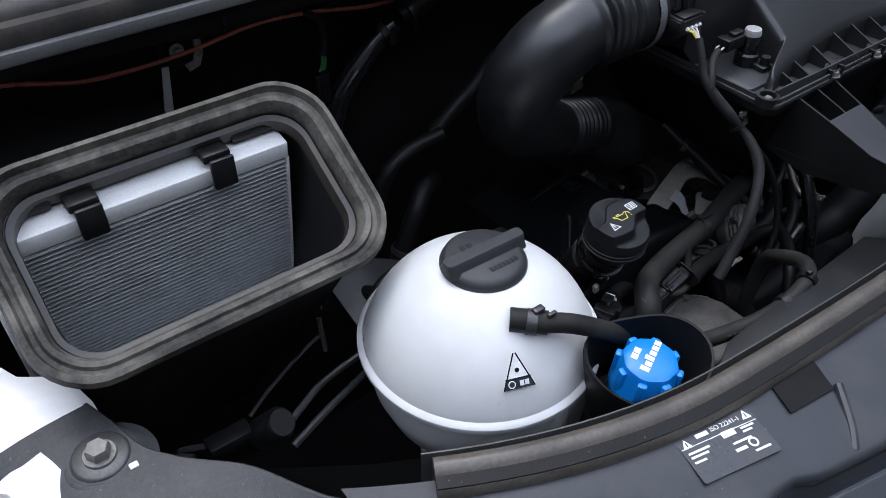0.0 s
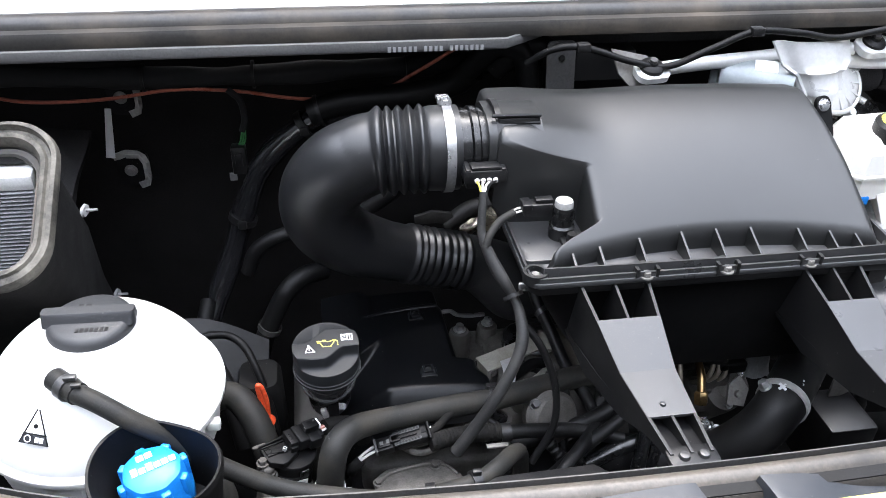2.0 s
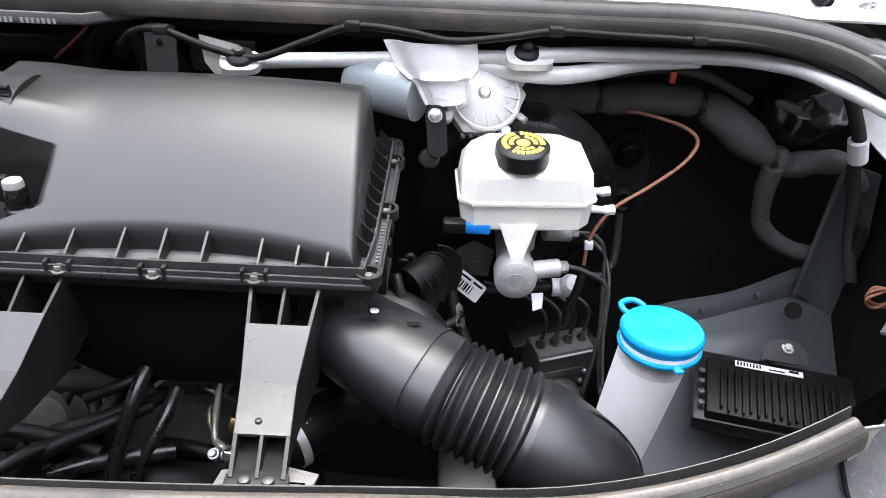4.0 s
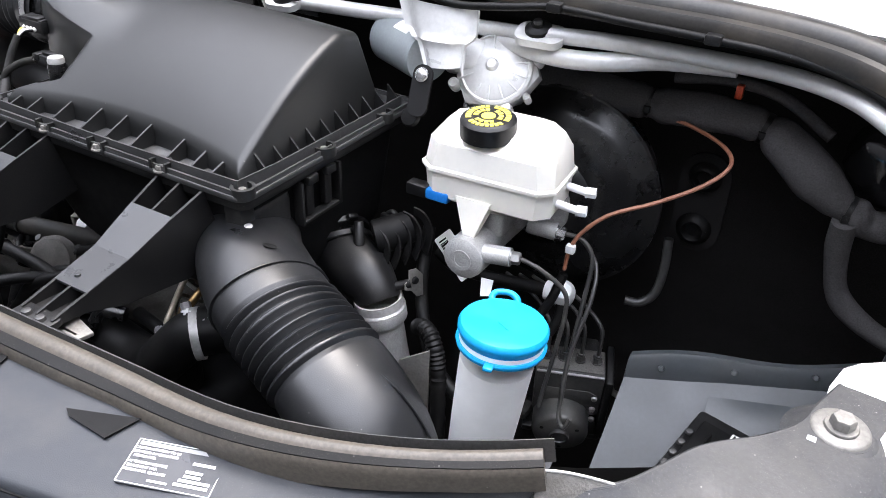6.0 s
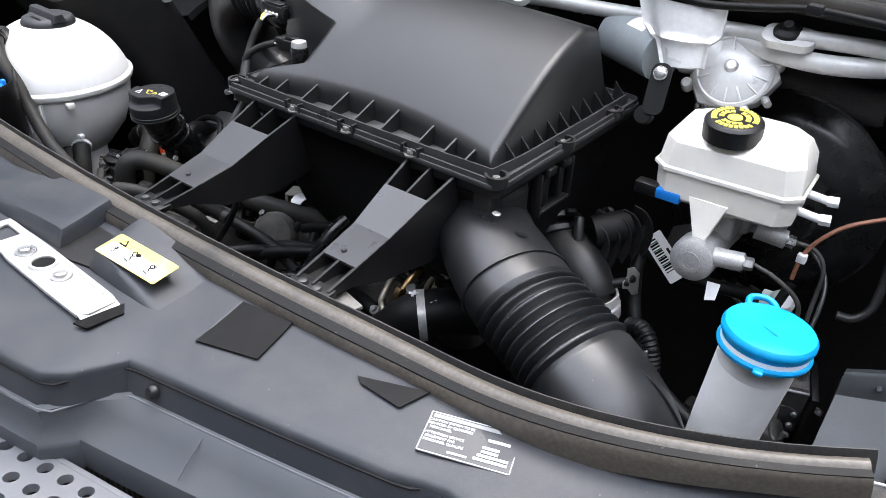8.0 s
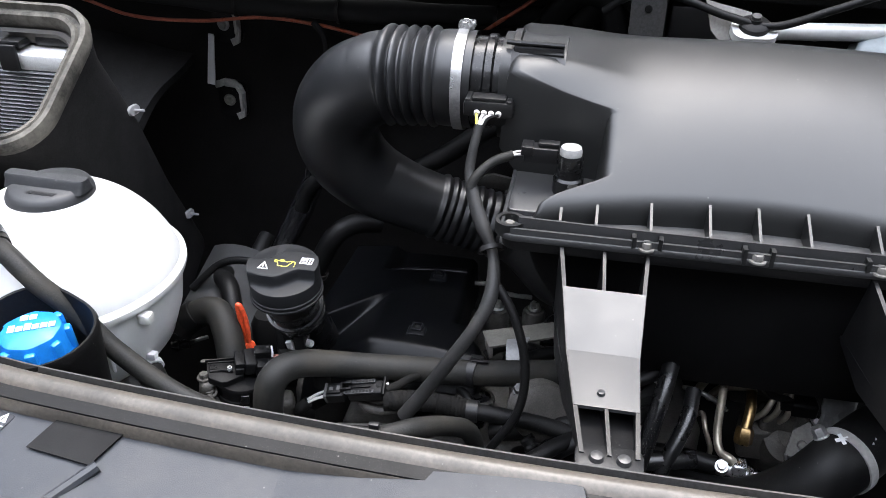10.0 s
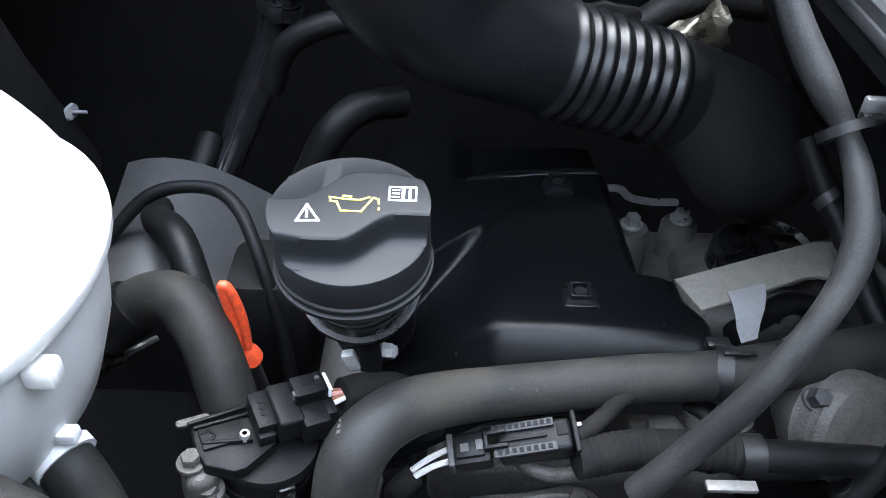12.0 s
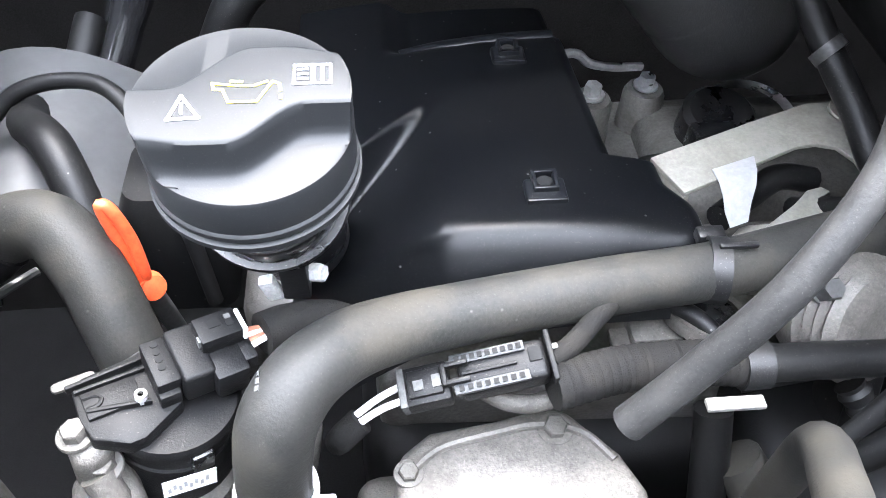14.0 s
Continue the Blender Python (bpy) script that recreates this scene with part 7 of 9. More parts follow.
part("stub", lathe([(0, 0.004), (0.0155, 0.002), (0.0165, -0.03), (0, -0.03)], Matrix.Translation((-0.053, 0.532, 1.026)) @ pose(0, 0, 0, -14, 8, 0), 24), M_gloss, th)
part("small_hose", tube([(-0.085, 0.540, 1.026), (-0.073, 0.535, 1.031), (-0.062, 0.524, 1.034), (-0.053, 0.513, 1.030), (-0.047, 0.506, 1.02)], 0.0048, 10, 6), M_hose2, th)
th.location, th.scale = (-0.0413, 0.5337, 1.0026), (0.9, 0.9, 0.9)
lp2 = thing("lower_pipes", (-0.02, 0.48, 0.9), "dark lower water pipes between castings", "pipe")
part("pipe", tube([(-0.048, 0.499, 1.009), (-0.047, 0.486, 0.985), (-0.045, 0.46, 0.93)], 0.0088, 12, 5), M_hose2, lp2)
part("pipe", tube([(-0.035, 0.486, 0.985), (-0.018, 0.470, 0.965), (0.0, 0.462, 0.955), (0.022, 0.470, 0.955), (0.026, 0.455, 0.93)], 0.0125, 14, 6), M_rubber, lp2)
part("casting", join(block((-0.02, 0.44, 0.93), (0.10, 0.08, 0.05), 0.012, None, 3), block((0.07, 0.46, 0.92), (0.10, 0.09, 0.06), 0.015, None, 3)), M_shadegrime, lp2)
al = thing("alternator_pulley", (0.05, 0.54, 0.95), "grey ribbed belt pulley behind the hoses", "pulley")
part("pulley", lathe([(0, 0.012), (0.022, 0.012), (0.030, 0.008)] + [(0.034 if k % 2 else 0.0305, 0.006 - 0.003 * k) for k in range(8)] + [(0.03, -0.03), (0, -0.03)], aim((0.048, 0.546, 0.985), (0.35, -0.8, 0.45)), 36), M_cast, al)
part("housing", lathe([(0, 0.0), (0.028, 0.0), (0.031, -0.006), (0.031, -0.035), (0, -0.035)], aim((0.062, 0.570, 0.968), (0.35, -0.8, 0.45)), 28), M_oldalu, al)
part("bolt", hexbolt((0.022, 0.553, 1.003), (0, -0.5, 0.8), 0.006, 0.01, 1.2), M_dark, al)
part("corrugated_lead", tube([(0.035, 0.52, 0.97), (0.05, 0.505, 0.955), (0.075, 0.50, 0.95)], 0.008, 12, 10, swell=lambda s: 1 + 0.12 * math.sin(2 * math.pi * s / 0.004)), M_hose2, al)
al.location, al.scale = (0.0125, 0.508, 1.021), (0.85, 0.85, 0.85)

# middle of the engine seen between the legs of the filter box
mh = thing("fuel_pump", (0.20, 0.52, 0.98), "grimy fuel pump with steel pipes and a brass union", "fuel pump")
part("steel_pipe", tube([(0.145, 0.560, 1.065), (0.152, 0.548, 1.095), (0.168, 0.540, 1.111), (0.190, 0.540, 1.1135), (0.213, 0.541, 1.111), (0.226, 0.550, 1.092)], 0.0042, 12, 8), M_pipe, mh)
part("steel_pipe", tube([(0.158, 0.560, 1.060), (0.166, 0.548, 1.084), (0.180, 0.541, 1.094), (0.200, 0.540, 1.097), (0.218, 0.543, 1.094), (0.226, 0.556, 1.075)], 0.0040, 12, 8), M_pipe, mh)
part("steel_pipe", tube([(0.166, 0.550, 1.100), (0.163, 0.533, 1.102), (0.161, 0.518, 1.085), (0.160, 0.503, 1.066), (0.163, 0.490, 1.056), (0.172, 0.482, 1.055), (0.180, 0.480, 1.046)], 0.0040, 12, 8), M_pipe, mh)
part("thin_pipe", tube([(0.150, 0.555, 1.04), (0.149, 0.528, 1.065), (0.151, 0.512, 1.060), (0.158, 0.505, 1.040), (0.155, 0.510, 1.01)], 0.0026, 10, 8), M_pipe, mh)
part("thin_pipe", tube([(0.135, 0.57, 1.06), (0.138, 0.545, 1.08), (0.150, 0.535, 1.083), (0.165, 0.54, 1.07), (0.175, 0.55, 1.055)], 0.0026, 10, 8), M_zinc, mh)
nut = part("union", lathe([(0, 0.016), (0.0070, 0.016), (0.0085, 0.013), (0.0085, 0.002), (0.0075, 0), (0, 0)], aim((0.183, 0.497, 1.062), (0.05, 0.45, 0.85)), 6), M_brass, mh)
part("stem", tube([(0.184, 0.503, 1.072), (0.188, 0.518, 1.086), (0.190, 0.535, 1.094)], 0.0050, 12, 5), M_brass, nut)
part("fitting", join(lathe([(0, 0.030), (0.0075, 0.030), (0.0080, 0.026), (0.0065, 0.024), (0.0065, 0.008), (0.0085, 0.006), (0.0085, 0), (0, 0)], aim((0.163, 0.482, 1.045), (1, -0.1, -0.15)), 16), block((0.180, 0.480, 1.047), (0.014, 0.014, 0.016), 0.003, None, 3)), M_zinc, mh)
for p in ((0.164, 0.476, 1.050), (0.197, 0.475, 1.041)):
    part("bolt", hexbolt(p, (-0.1, -0.5, 0.85), 0.0045, 0.004, 1.4), M_zinc, mh)
pbd = part("pump_body", join(lathe([(0, 0.030), (0.018, 0.030), (0.022, 0.026), (0.030, 0.022), (0.032, 0.012), (0.032, -0.03), (0, -0.03)], aim((0.236, 0.552, 1.028), (0.1, -0.55, 0.8)), 28, lambda a: 1 + 0.07 * math.cos(3 * a + 0.5)), block((0.222, 0.545, 1.055), (0.034, 0.024, 0.030), 0.006, pose(0, 0, 0), 3), block((0.205, 0.545, 1.03), (0.03, 0.03, 0.04), 0.006, None, 3)), M_cast, mh)
part("lug", join(slab([(-0.012, -0.014), (0.008, -0.016), (0.013, 0.006), (0.002, 0.022), (-0.010, 0.010)], 0, 0.005, aim((0.243, 0.522, 1.050), (-0.2, -0.75, 0.6))), lathe([(0, 0.012), (0.004, 0.011), (0.005, 0), (0, 0)], aim((0.243, 0.520, 1.050), (-0.2, -0.75, 0.6)), 14)), M_bracket, pbd)
for a in (0.4, 2.5, 4.4):
    part("pump_screw", hexbolt(aim((0.236, 0.552, 1.028), (0.1, -0.55, 0.8)) @ Vector((0.025 * math.cos(a), 0.025 * math.sin(a), 0.024)), (0.1, -0.55, 0.8), 0.0040, 0.004, 1.3), M_zinc, pbd)
rows = [[Vector((0.258 + 0.030 * u, 0.545 - 0.012 * v, 1.098 - 0.038 * v)) + 0.004 * Vector((noise.noise(Vector((u * 4, v * 4, 1))), noise.noise(Vector((u * 4, v * 4, 5))), noise.noise(Vector((u * 4, v * 4, 9))))) for u in np.linspace(0, 1, 8)] for v in np.linspace(0, 1, 8)]
part("foil_wrap", sheet(rows, 0.002), M_tapefoil, mh, "creased silver foil")
part("dark_hose", tube([(0.10, 0.50, 1.035), (0.13, 0.488, 1.045), (0.160, 0.482, 1.045)], 0.0085, 12, 6), M_hose2, mh)
part("torn_bracket", slab([(-0.020, -0.010), (-0.012, 0.012), (-0.006, 0.007), (0.000, 0.016), (0.006, 0.009), (0.014, 0.013), (0.022, -0.004), (0.010, -0.014)], 0, 0.003, Matrix.Translation((0.188, 0.548, 1.136)) @ pose(0, 0, 0, 78, 0, 4)), M_shadegrime, mh, "dark bent bracket")
part("sensor_plug", join(block((0.238, 0.535, 1.085), (0.026, 0.018, 0.016), 0.003, pose(0, 0, 0), 3), block((0.222, 0.532, 1.088), (0.012, 0.012, 0.010), 0.002, None)), M_pbt, mh)
part("plug_lead", tube([(0.228, 0.535, 1.09), (0.205, 0.53, 1.10), (0.196, 0.54, 1.12), (0.205, 0.56, 1.13)], 0.0036, 10, 6), M_tape, mh)
for k in range(3):
    part("steel_pipe", tube([(0.196 + 0.012 * k, 0.556, 1.04), (0.198 + 0.012 * k, 0.535, 1.062), (0.205 + 0.010 * k, 0.528, 1.080), (0.214 + 0.006 * k, 0.540, 1.098)], 0.0030, 10, 6), M_pipe, mh)
part("upper_body", join(block((0.200, 0.568, 1.085), (0.05, 0.03, 0.05), 0.008, None, 3), lathe([(0, 0.02), (0.012, 0.02), (0.014, 0.016), (0.014, 0), (0, 0)], aim((0.205, 0.552, 1.095), (0.1, -0.8, 0.5)), 18)), M_shadegrime, mh)
mh.location = (0.217, 0.562, 0.938)
lh = thing("lower_radiator_hose", (0.22, 0.43, 1.0), "thick black hose with white marks and a bright clamp", "hose")
lhp = [(0.335, 0.560, 1.055), (0.30, 0.525, 1.060), (0.268, 0.495, 1.055), (0.240, 0.484, 1.026), (0.205, 0.490, 0.990), (0.165, 0.497, 0.979), (0.120, 0.499, 0.984), (0.075, 0.502, 0.990), (0.045, 0.51, 0.975), (0.03, 0.52, 0.94)]
part("hose", tube([(*p, 0.027) for p in lhp], seg=22, n=10), M_hose2, lh)
part("clamp_band", lathe([(0.0274, -0.0045), (0.0292, -0.0045), (0.0292, 0.0045), (0.0274, 0.0045)], aim((0.2715, 0.498, 1.0555), (0.74, 0.66, 0.10)), 36), M_alu2, lh)
part("clamp_screw", hexbolt((0.2505, 0.505, 1.073), (-0.5, 0.3, 0.7), 0.006, 0.008, 1.2), M_zinc, lh)
for sx, dx in ((0.285, 0.0), (0.262, -0.004)):
    part("white_mark", join(block((0, 0, 0), (0.011, 0.003, 0.0008), 0, aim((sx, 0.498 + dx, 1.083), (-0.1, -0.25, 0.95), 40)), block((0, 0, 0), (0.003, 0.010, 0.0008), 0, aim((sx, 0.498 + dx, 1.0832), (-0.1, -0.25, 0.95), 40))), M_white2, lh)
for i, (pts, r, m) in enumerate((([(0.02, 0.60, 1.03), (0.03, 0.565, 1.06), (0.028, 0.53, 1.055), (0.020, 0.505, 1.03), (0.018, 0.49, 0.99), (0.018, 0.485, 0.92)], 0.006, M_hose2), ([(-0.034, 0.513, 1.014), (0.0, 0.510, 1.028), (0.05, 0.505, 1.05), (0.10, 0.53, 1.055), (0.125, 0.56, 1.05)], 0.009, M_hose2),
                                  ([(-0.05, 0.452, 0.955), (-0.01, 0.466, 1.0), (0.03, 0.470, 1.045), (0.075, 0.49, 1.062), (0.12, 0.53, 1.060)], 0.007, M_hose2), ([(0.10, 0.62, 1.03), (0.09, 0.57, 1.055), (0.072, 0.535, 1.05), (0.060, 0.520, 1.02), (0.056, 0.52, 0.97), (0.056, 0.52, 0.92)], 0.0075, M_hose2))):
    w = thing("engine_cable", pts[0], "dusty black hose among the engine pipes", "hose", group="engine hoses")
    part("hose", tube(pts, r, 12, 8), m, w)
for pts, r, m in (([(0.090, 0.455, 0.99), (0.098, 0.470, 1.03), (0.108, 0.492, 1.066), (0.116, 0.515, 1.094), (0.122, 0.540, 1.108)], 0.0078, M_gloss), ([(0.112, 0.470, 1.00), (0.125, 0.487, 1.035), (0.140, 0.512, 1.062), (0.146, 0.540, 1.076)], 0.0072, M_gloss),
                  ([(0.035, 0.470, 1.02), (0.080, 0.480, 1.030), (0.120, 0.488, 1.034), (0.150, 0.500, 1.030)], 0.0085, M_gloss), ([(0.060, 0.520, 1.075), (0.090, 0.528, 1.086), (0.118, 0.545, 1.090), (0.140, 0.565, 1.085)], 0.0060, M_hose2)):
    w = thing("engine_cable", pts[0], "glossy black hose among the engine pipes", "hose", group="engine hoses")
    part("hose", tube(pts, r, 12, 8), m, w)
cw = thing("glow_plug_leads", (0.12, 0.55, 1.03), "black leads with short white wire ends", "cable")
part("lead", tube([(0.06, 0.50, 1.04), (0.09, 0.525, 1.055), (0.115, 0.555, 1.06)], 0.0065, 10, 5), M_tape, cw)
for k in range(4):
    part("wire", tube([(0.113, 0.552 + 0.002 * k, 1.062), (0.124, 0.562 + 0.004 * k, 1.067), (0.134, 0.568 + 0.006 * k, 1.066)], 0.001, 6, 4), M_wwhite, cw)
# shade among the engine parts is put into the block's near-black colour
blk = thing("engine_block", (0.08, 0.62, 0.6), "engine block and sump shapes in near-black shade colour", "engine")
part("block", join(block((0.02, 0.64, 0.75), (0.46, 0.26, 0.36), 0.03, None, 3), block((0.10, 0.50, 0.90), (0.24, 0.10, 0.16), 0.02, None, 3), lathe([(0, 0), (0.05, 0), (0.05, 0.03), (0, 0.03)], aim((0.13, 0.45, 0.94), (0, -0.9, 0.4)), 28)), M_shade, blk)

# ---- fresh air duct from the box to the front ----
du = thing("fresh_air_duct", (0.45, 0.46, 0.95), "satin black air duct with bellows and an elbow", "duct")
dpts = [(0.310, 0.555, 1.165, 0.050), (0.335, 0.525, 1.168, 0.053), (0.365, 0.500, 1.168, 0.056), (0.398, 0.480, 1.162, 0.0575), (0.424, 0.469, 1.155, 0.0575), (0.45, 0.460, 1.149, 0.0575), (0.487, 0.449, 1.138, 0.0575), (0.515, 0.441, 1.125, 0.058), (0.542, 0.434, 1.105, 0.058), (0.562, 0.428, 1.075, 0.057), (0.572, 0.422, 1.04, 0.055), (0.575, 0.418, 0.99, 0.053), (0.575, 0.415, 0.92, 0.05)]
rd = ridges(0.142, 0.216, 0.00925, 0.14)


def duct_r(s):
    dip = 0.085 * min(1, max(0, (s - 0.137) / 0.008)) * min(1, max(0, (0.221 - s) / 0.010))
    return rd(s) * (1 - dip)


for nm, a, b in (("inlet", 0, 3), ("bellows", 3, 7), ("elbow", 7, 12)):
    part(nm, tube(dpts, seg=44, n=32, swell=duct_r, flat=0.76, span=(a, b)), M_ductm, du)
part("collar", tube([(0.396, 0.4808, 1.1622), (0.3985, 0.4797, 1.1615), (0.402, 0.478, 1.161)], 0.0605, 44, 2, flat=0.76), M_ductm, du)
part("mould_seam", tube([(0.524, 0.450, 1.166), (0.562, 0.452, 1.146), (0.595, 0.452, 1.105), (0.610, 0.448, 1.06)], 0.0012, 6, 6), M_ductm, du)
part("locating_hole", lathe([(0, 0.0008), (0.005, 0.0008), (0.0065, 0)], aim((0.388, 0.497, 1.2075), (0.1, 0.35, 0.9)), 16), M_inkshade, du)
part("small_hole", lathe([(0, 0.0008), (0.003, 0.0008), (0.0042, 0)], aim((0.352, 0.508, 1.2115), (0.1, 0.0, 1)), 12), M_alu2, du)
part("box_spigot", block((0.312, 0.55, 1.18), (0.07, 0.06, 0.08), 0.01, pose(0, 0, 0), 3), M_plastic, du)

# ---- charge air elbow with a metal pipe ----
te = thing("charge_air_elbow", (0.43, 0.68, 0.85), "black ribbed charge air elbow clamped to a metal pipe", "hose")
tp = [(0.240, 0.775, 1.105, 0.033), (0.275, 0.750, 1.115, 0.034), (0.296, 0.730, 1.094, 0.034), (0.320, 0.715, 1.075, 0.034), (0.350, 0.702, 1.067, 0.035), (0.378, 0.693, 1.061, 0.033), (0.396, 0.686, 1.051, 0.0285), (0.404, 0.682, 1.040, 0.0262)]
part("elbow", tube(tp, seg=32, n=12), M_plastic, te)
ED = Vector((0.64, -0.44, -0.58)).normalized()
for c, r in (((0.312, 0.719, 1.080), 0.0460), ((0.324, 0.712, 1.071), 0.0450)):
    part("joint_flange", lathe([(0.030, 0.004), (r - 0.001, 0.004), (r, 0.003), (r, -0.003), (r - 0.001, -0.004), (0.030, -0.004)], aim(c, ED), 36), M_plastic, te)
    for a in (70, 165, 255):
        q = aim(c, ED) @ Matrix.Rotation(radians(a), 4, "Z")
        part("flange_lug", block((r + 0.001, 0, 0), (0.010, 0.014, 0.006), 0.0015, q), M_plastic, te)
for k in range(5):
    o = Vector((0.0078, 0.0105, 0.0034)) * k
    outer = spline([Vector(p) + o for p in ((0.374, 0.7115, 1.118), (0.389, 0.709, 1.116), (0.401, 0.706, 1.104), (0.404, 0.703, 1.086), (0.3995, 0.699, 1.066))], 5)
    outer = [Vector(p) for p in outer]
    core = Vector((0.372, 0.716, 1.082)) + o
    inner = [core + (p - core) * 0.70 for p in outer]
    part("cooling_rib", sheet([outer, inner], 0.0024), M_plastic, te)
part("rib_core", tube([(0.376, 0.716, 1.100, 0.020), (0.392, 0.732, 1.104, 0.021), (0.404, 0.748, 1.108, 0.019)], seg=18, n=6), M_shade, te)
part("boss", lathe([(0, 0.016), (0.0045, 0.016), (0.006, 0.014), (0.0065, -0.012), (0, -0.012)], aim((0.3645, 0.701, 1.106), (-0.25, 0.35, 0.9)), 18), M_plastic, te)
part("hook", join(tube([(0.365, 0.752, 1.098), (0.368, 0.757, 1.110), (0.375, 0.758, 1.113), (0.379, 0.757, 1.106)], 0.0035, 10, 5), block((0.366, 0.754, 1.104), (0.012, 0.008, 0.014), 0.002, None)), M_plastic, te)
part("nozzle", tube([(0.414, 0.690, 1.058), (0.424, 0.697, 1.061), (0.434, 0.704, 1.064)], 0.0055, 12, 4), M_hose2, te)
NA = Vector((-0.18, -0.04, 1)).normalized()
part("clamp_ring", lathe([(0.0255, 0.006), (0.0285, 0.0065), (0.0292, 0.003), (0.0288, -0.004), (0.0305, -0.0062), (0.0255, -0.0066)], aim((0.4055, 0.6815, 1.040), NA), 40), M_alu2, te, "bright spring clamp")
part("metal_pipe", lathe([(0.026, 0.0), (0.0298, 0.0), (0.0302, -0.003), (0.0300, -0.013), (0.0285, -0.0155), (0.0255, -0.018), (0.0238, -0.024), (0.0232, -0.06), (0.0232, -0.13)], aim((0.4075, 0.681, 1.033), NA), 40), M_alu, te, "dull cast aluminium pipe")
part("clamp_lug", slab([(-0.022, -0.012), (0.006, -0.016), (0.018, -0.006), (0.020, 0.006), (0.008, 0.008), (0.004, 0.016), (-0.004, 0.017), (-0.009, 0.006), (-0.020, -0.001)], 0, 0.002, aim((0.4345, 0.7095, 1.062), (0.92, -0.25, 0.2), 90) @ Matrix.Scale(0.9, 4), 0.0006), M_bracket, te)
part("lug_pin", lathe([(0, 0.003), (0.0036, 0.003), (0.0048, 0), (0, 0)], aim((0.4365, 0.709, 1.066), (0.92, -0.25, 0.2)), 14), M_inkshade, te)
te.location = (0.427, 0.650, 0.868)
ribh = thing("corrugated_conduit", (0.50, 0.62, 0.8), "black corrugated cable conduit", "conduit")
part("conduit", tube([(0.446, 0.668, 1.030), (0.462, 0.658, 1.040), (0.478, 0.648, 1.036), (0.490, 0.640, 1.010), (0.497, 0.632, 0.96), (0.504, 0.620, 0.86)], 0.0095, 14, 14, swell=lambda s: 1 + 0.10 * math.sin(2 * math.pi * s / 0.005)), M_hose2, ribh)
ic = thing("black_bracket_box", (0.40, 0.58, 0.85), "dark boxes and brackets below the duct", "bracket")
part("box", block((0.45, 0.60, 0.87), (0.07, 0.08, 0.10), 0.006, pose(0, 0, 0)), M_plastic, ic)
part("plate", slab([(0.448, 1.011), (0.487, 1.041), (0.488, 0.933), (0.446, 0.908)], -0.002, 0.002, Matrix.Translation((0, 0.625, 0)) @ pose(0, 0, 0, 90, 0, 0), 0.0008), M_bracket, ic)

# ---- washer bottle neck ----
wb = thing("washer_bottle_neck", (0.585, 0.565, 0.9), "white washer bottle neck with a cyan cap", "washer bottle")
wa = Vector((0.616, 0.524, 1.190))
wax = aim(wa, (0.03, 0.06, 1)) @ Matrix.Scale(0.9, 4)
neck_way = Vector((0.114, -0.060, 0.992))
part("neck", loft([[aim(wa - neck_way * d, neck_way if d > 0.03 else (0.03, 0.06, 1)) @ Vector((0.0324 * k * math.cos(a), 0.0324 * k * math.sin(a), 0)) for a in np.linspace(0, 2 * math.pi, 41)[:-1]] for d, k in ((0.0, 1.03), (0.018, 1.03), (0.032, 1.01), (0.05, 1.0), (0.08, 0.98), (0.11, 0.96), (0.14, 0.93), (0.18, 0.90), (0.24, 0.86), (0.34, 0.84), (0.50, 0.84), (0.70, 0.84))]), M_neck, wb)
wcap = part("cap", lathe([(0, 0.0065), (0.012, 0.0068), (0.034, 0.0085), (0.0405, 0.0075), (0.043, 0.004), (0.043, 0.000), (0.0415, -0.002), (0.0405, -0.006), (0, -0.006)], wax, 56), M_blue, wb, "bright cyan push-on cap")
part("lower_ring", lathe([(0.0385, -0.011), (0.0425, -0.011), (0.0435, -0.013), (0.0425, -0.0165), (0.0385, -0.0165)], wax, 56), M_blue, wb)
part("white_gap", lathe([(0.0405, -0.0055), (0.0405, -0.0115)], wax, 48), M_neck, wb)
part("pull_loop", tube([wax @ Vector((math.cos(a) * (0.043 + 0.018 * c), math.sin(a) * (0.043 + 0.018 * c), -0.002 + 0.004 * c)) for a, c in [(5.39, 0.0), (5.36, 0.55), (5.52, 1.0), (5.76, 0.95), (5.86, 0.45), (5.80, 0.0)]], 0.0030, 10, 6), M_blue, wcap)
part("tether_lug", block((0.0455, 0, -0.013), (0.010, 0.009, 0.004), 0.0015, wax @ Matrix.Rotation(radians(128), 4, "Z")), M_blue, wb)
part("arrow_mark", block((-0.004, 0.004, 0.0074), (0.016, 0.0015, 0.0006), 0.0002, wax), M_blue, wcap)

# ---- brake master cylinder and reservoir ----
rv = thing("brake_fluid_reservoir", (0.497, 0.74, 1.17), "cream plastic brake fluid reservoir with a black cap", "reservoir")
RVM = Matrix.Translation((0.497, 0.742, 0)) @ pose(0, 0, 0, 0, 0, 4)


def res_ring(x0, x1, y0, y1, c, z):
    pts = [(x0 + c, y0), (x1 - c, y0), (x1, y0 + c), (x1, y1 - c), (x1 - c, y1), (x0 + c, y1), (x0, y1 - c), (x0, y0 + c)]
    return [RVM @ Vector((x, y, z)) for x, y in pts]


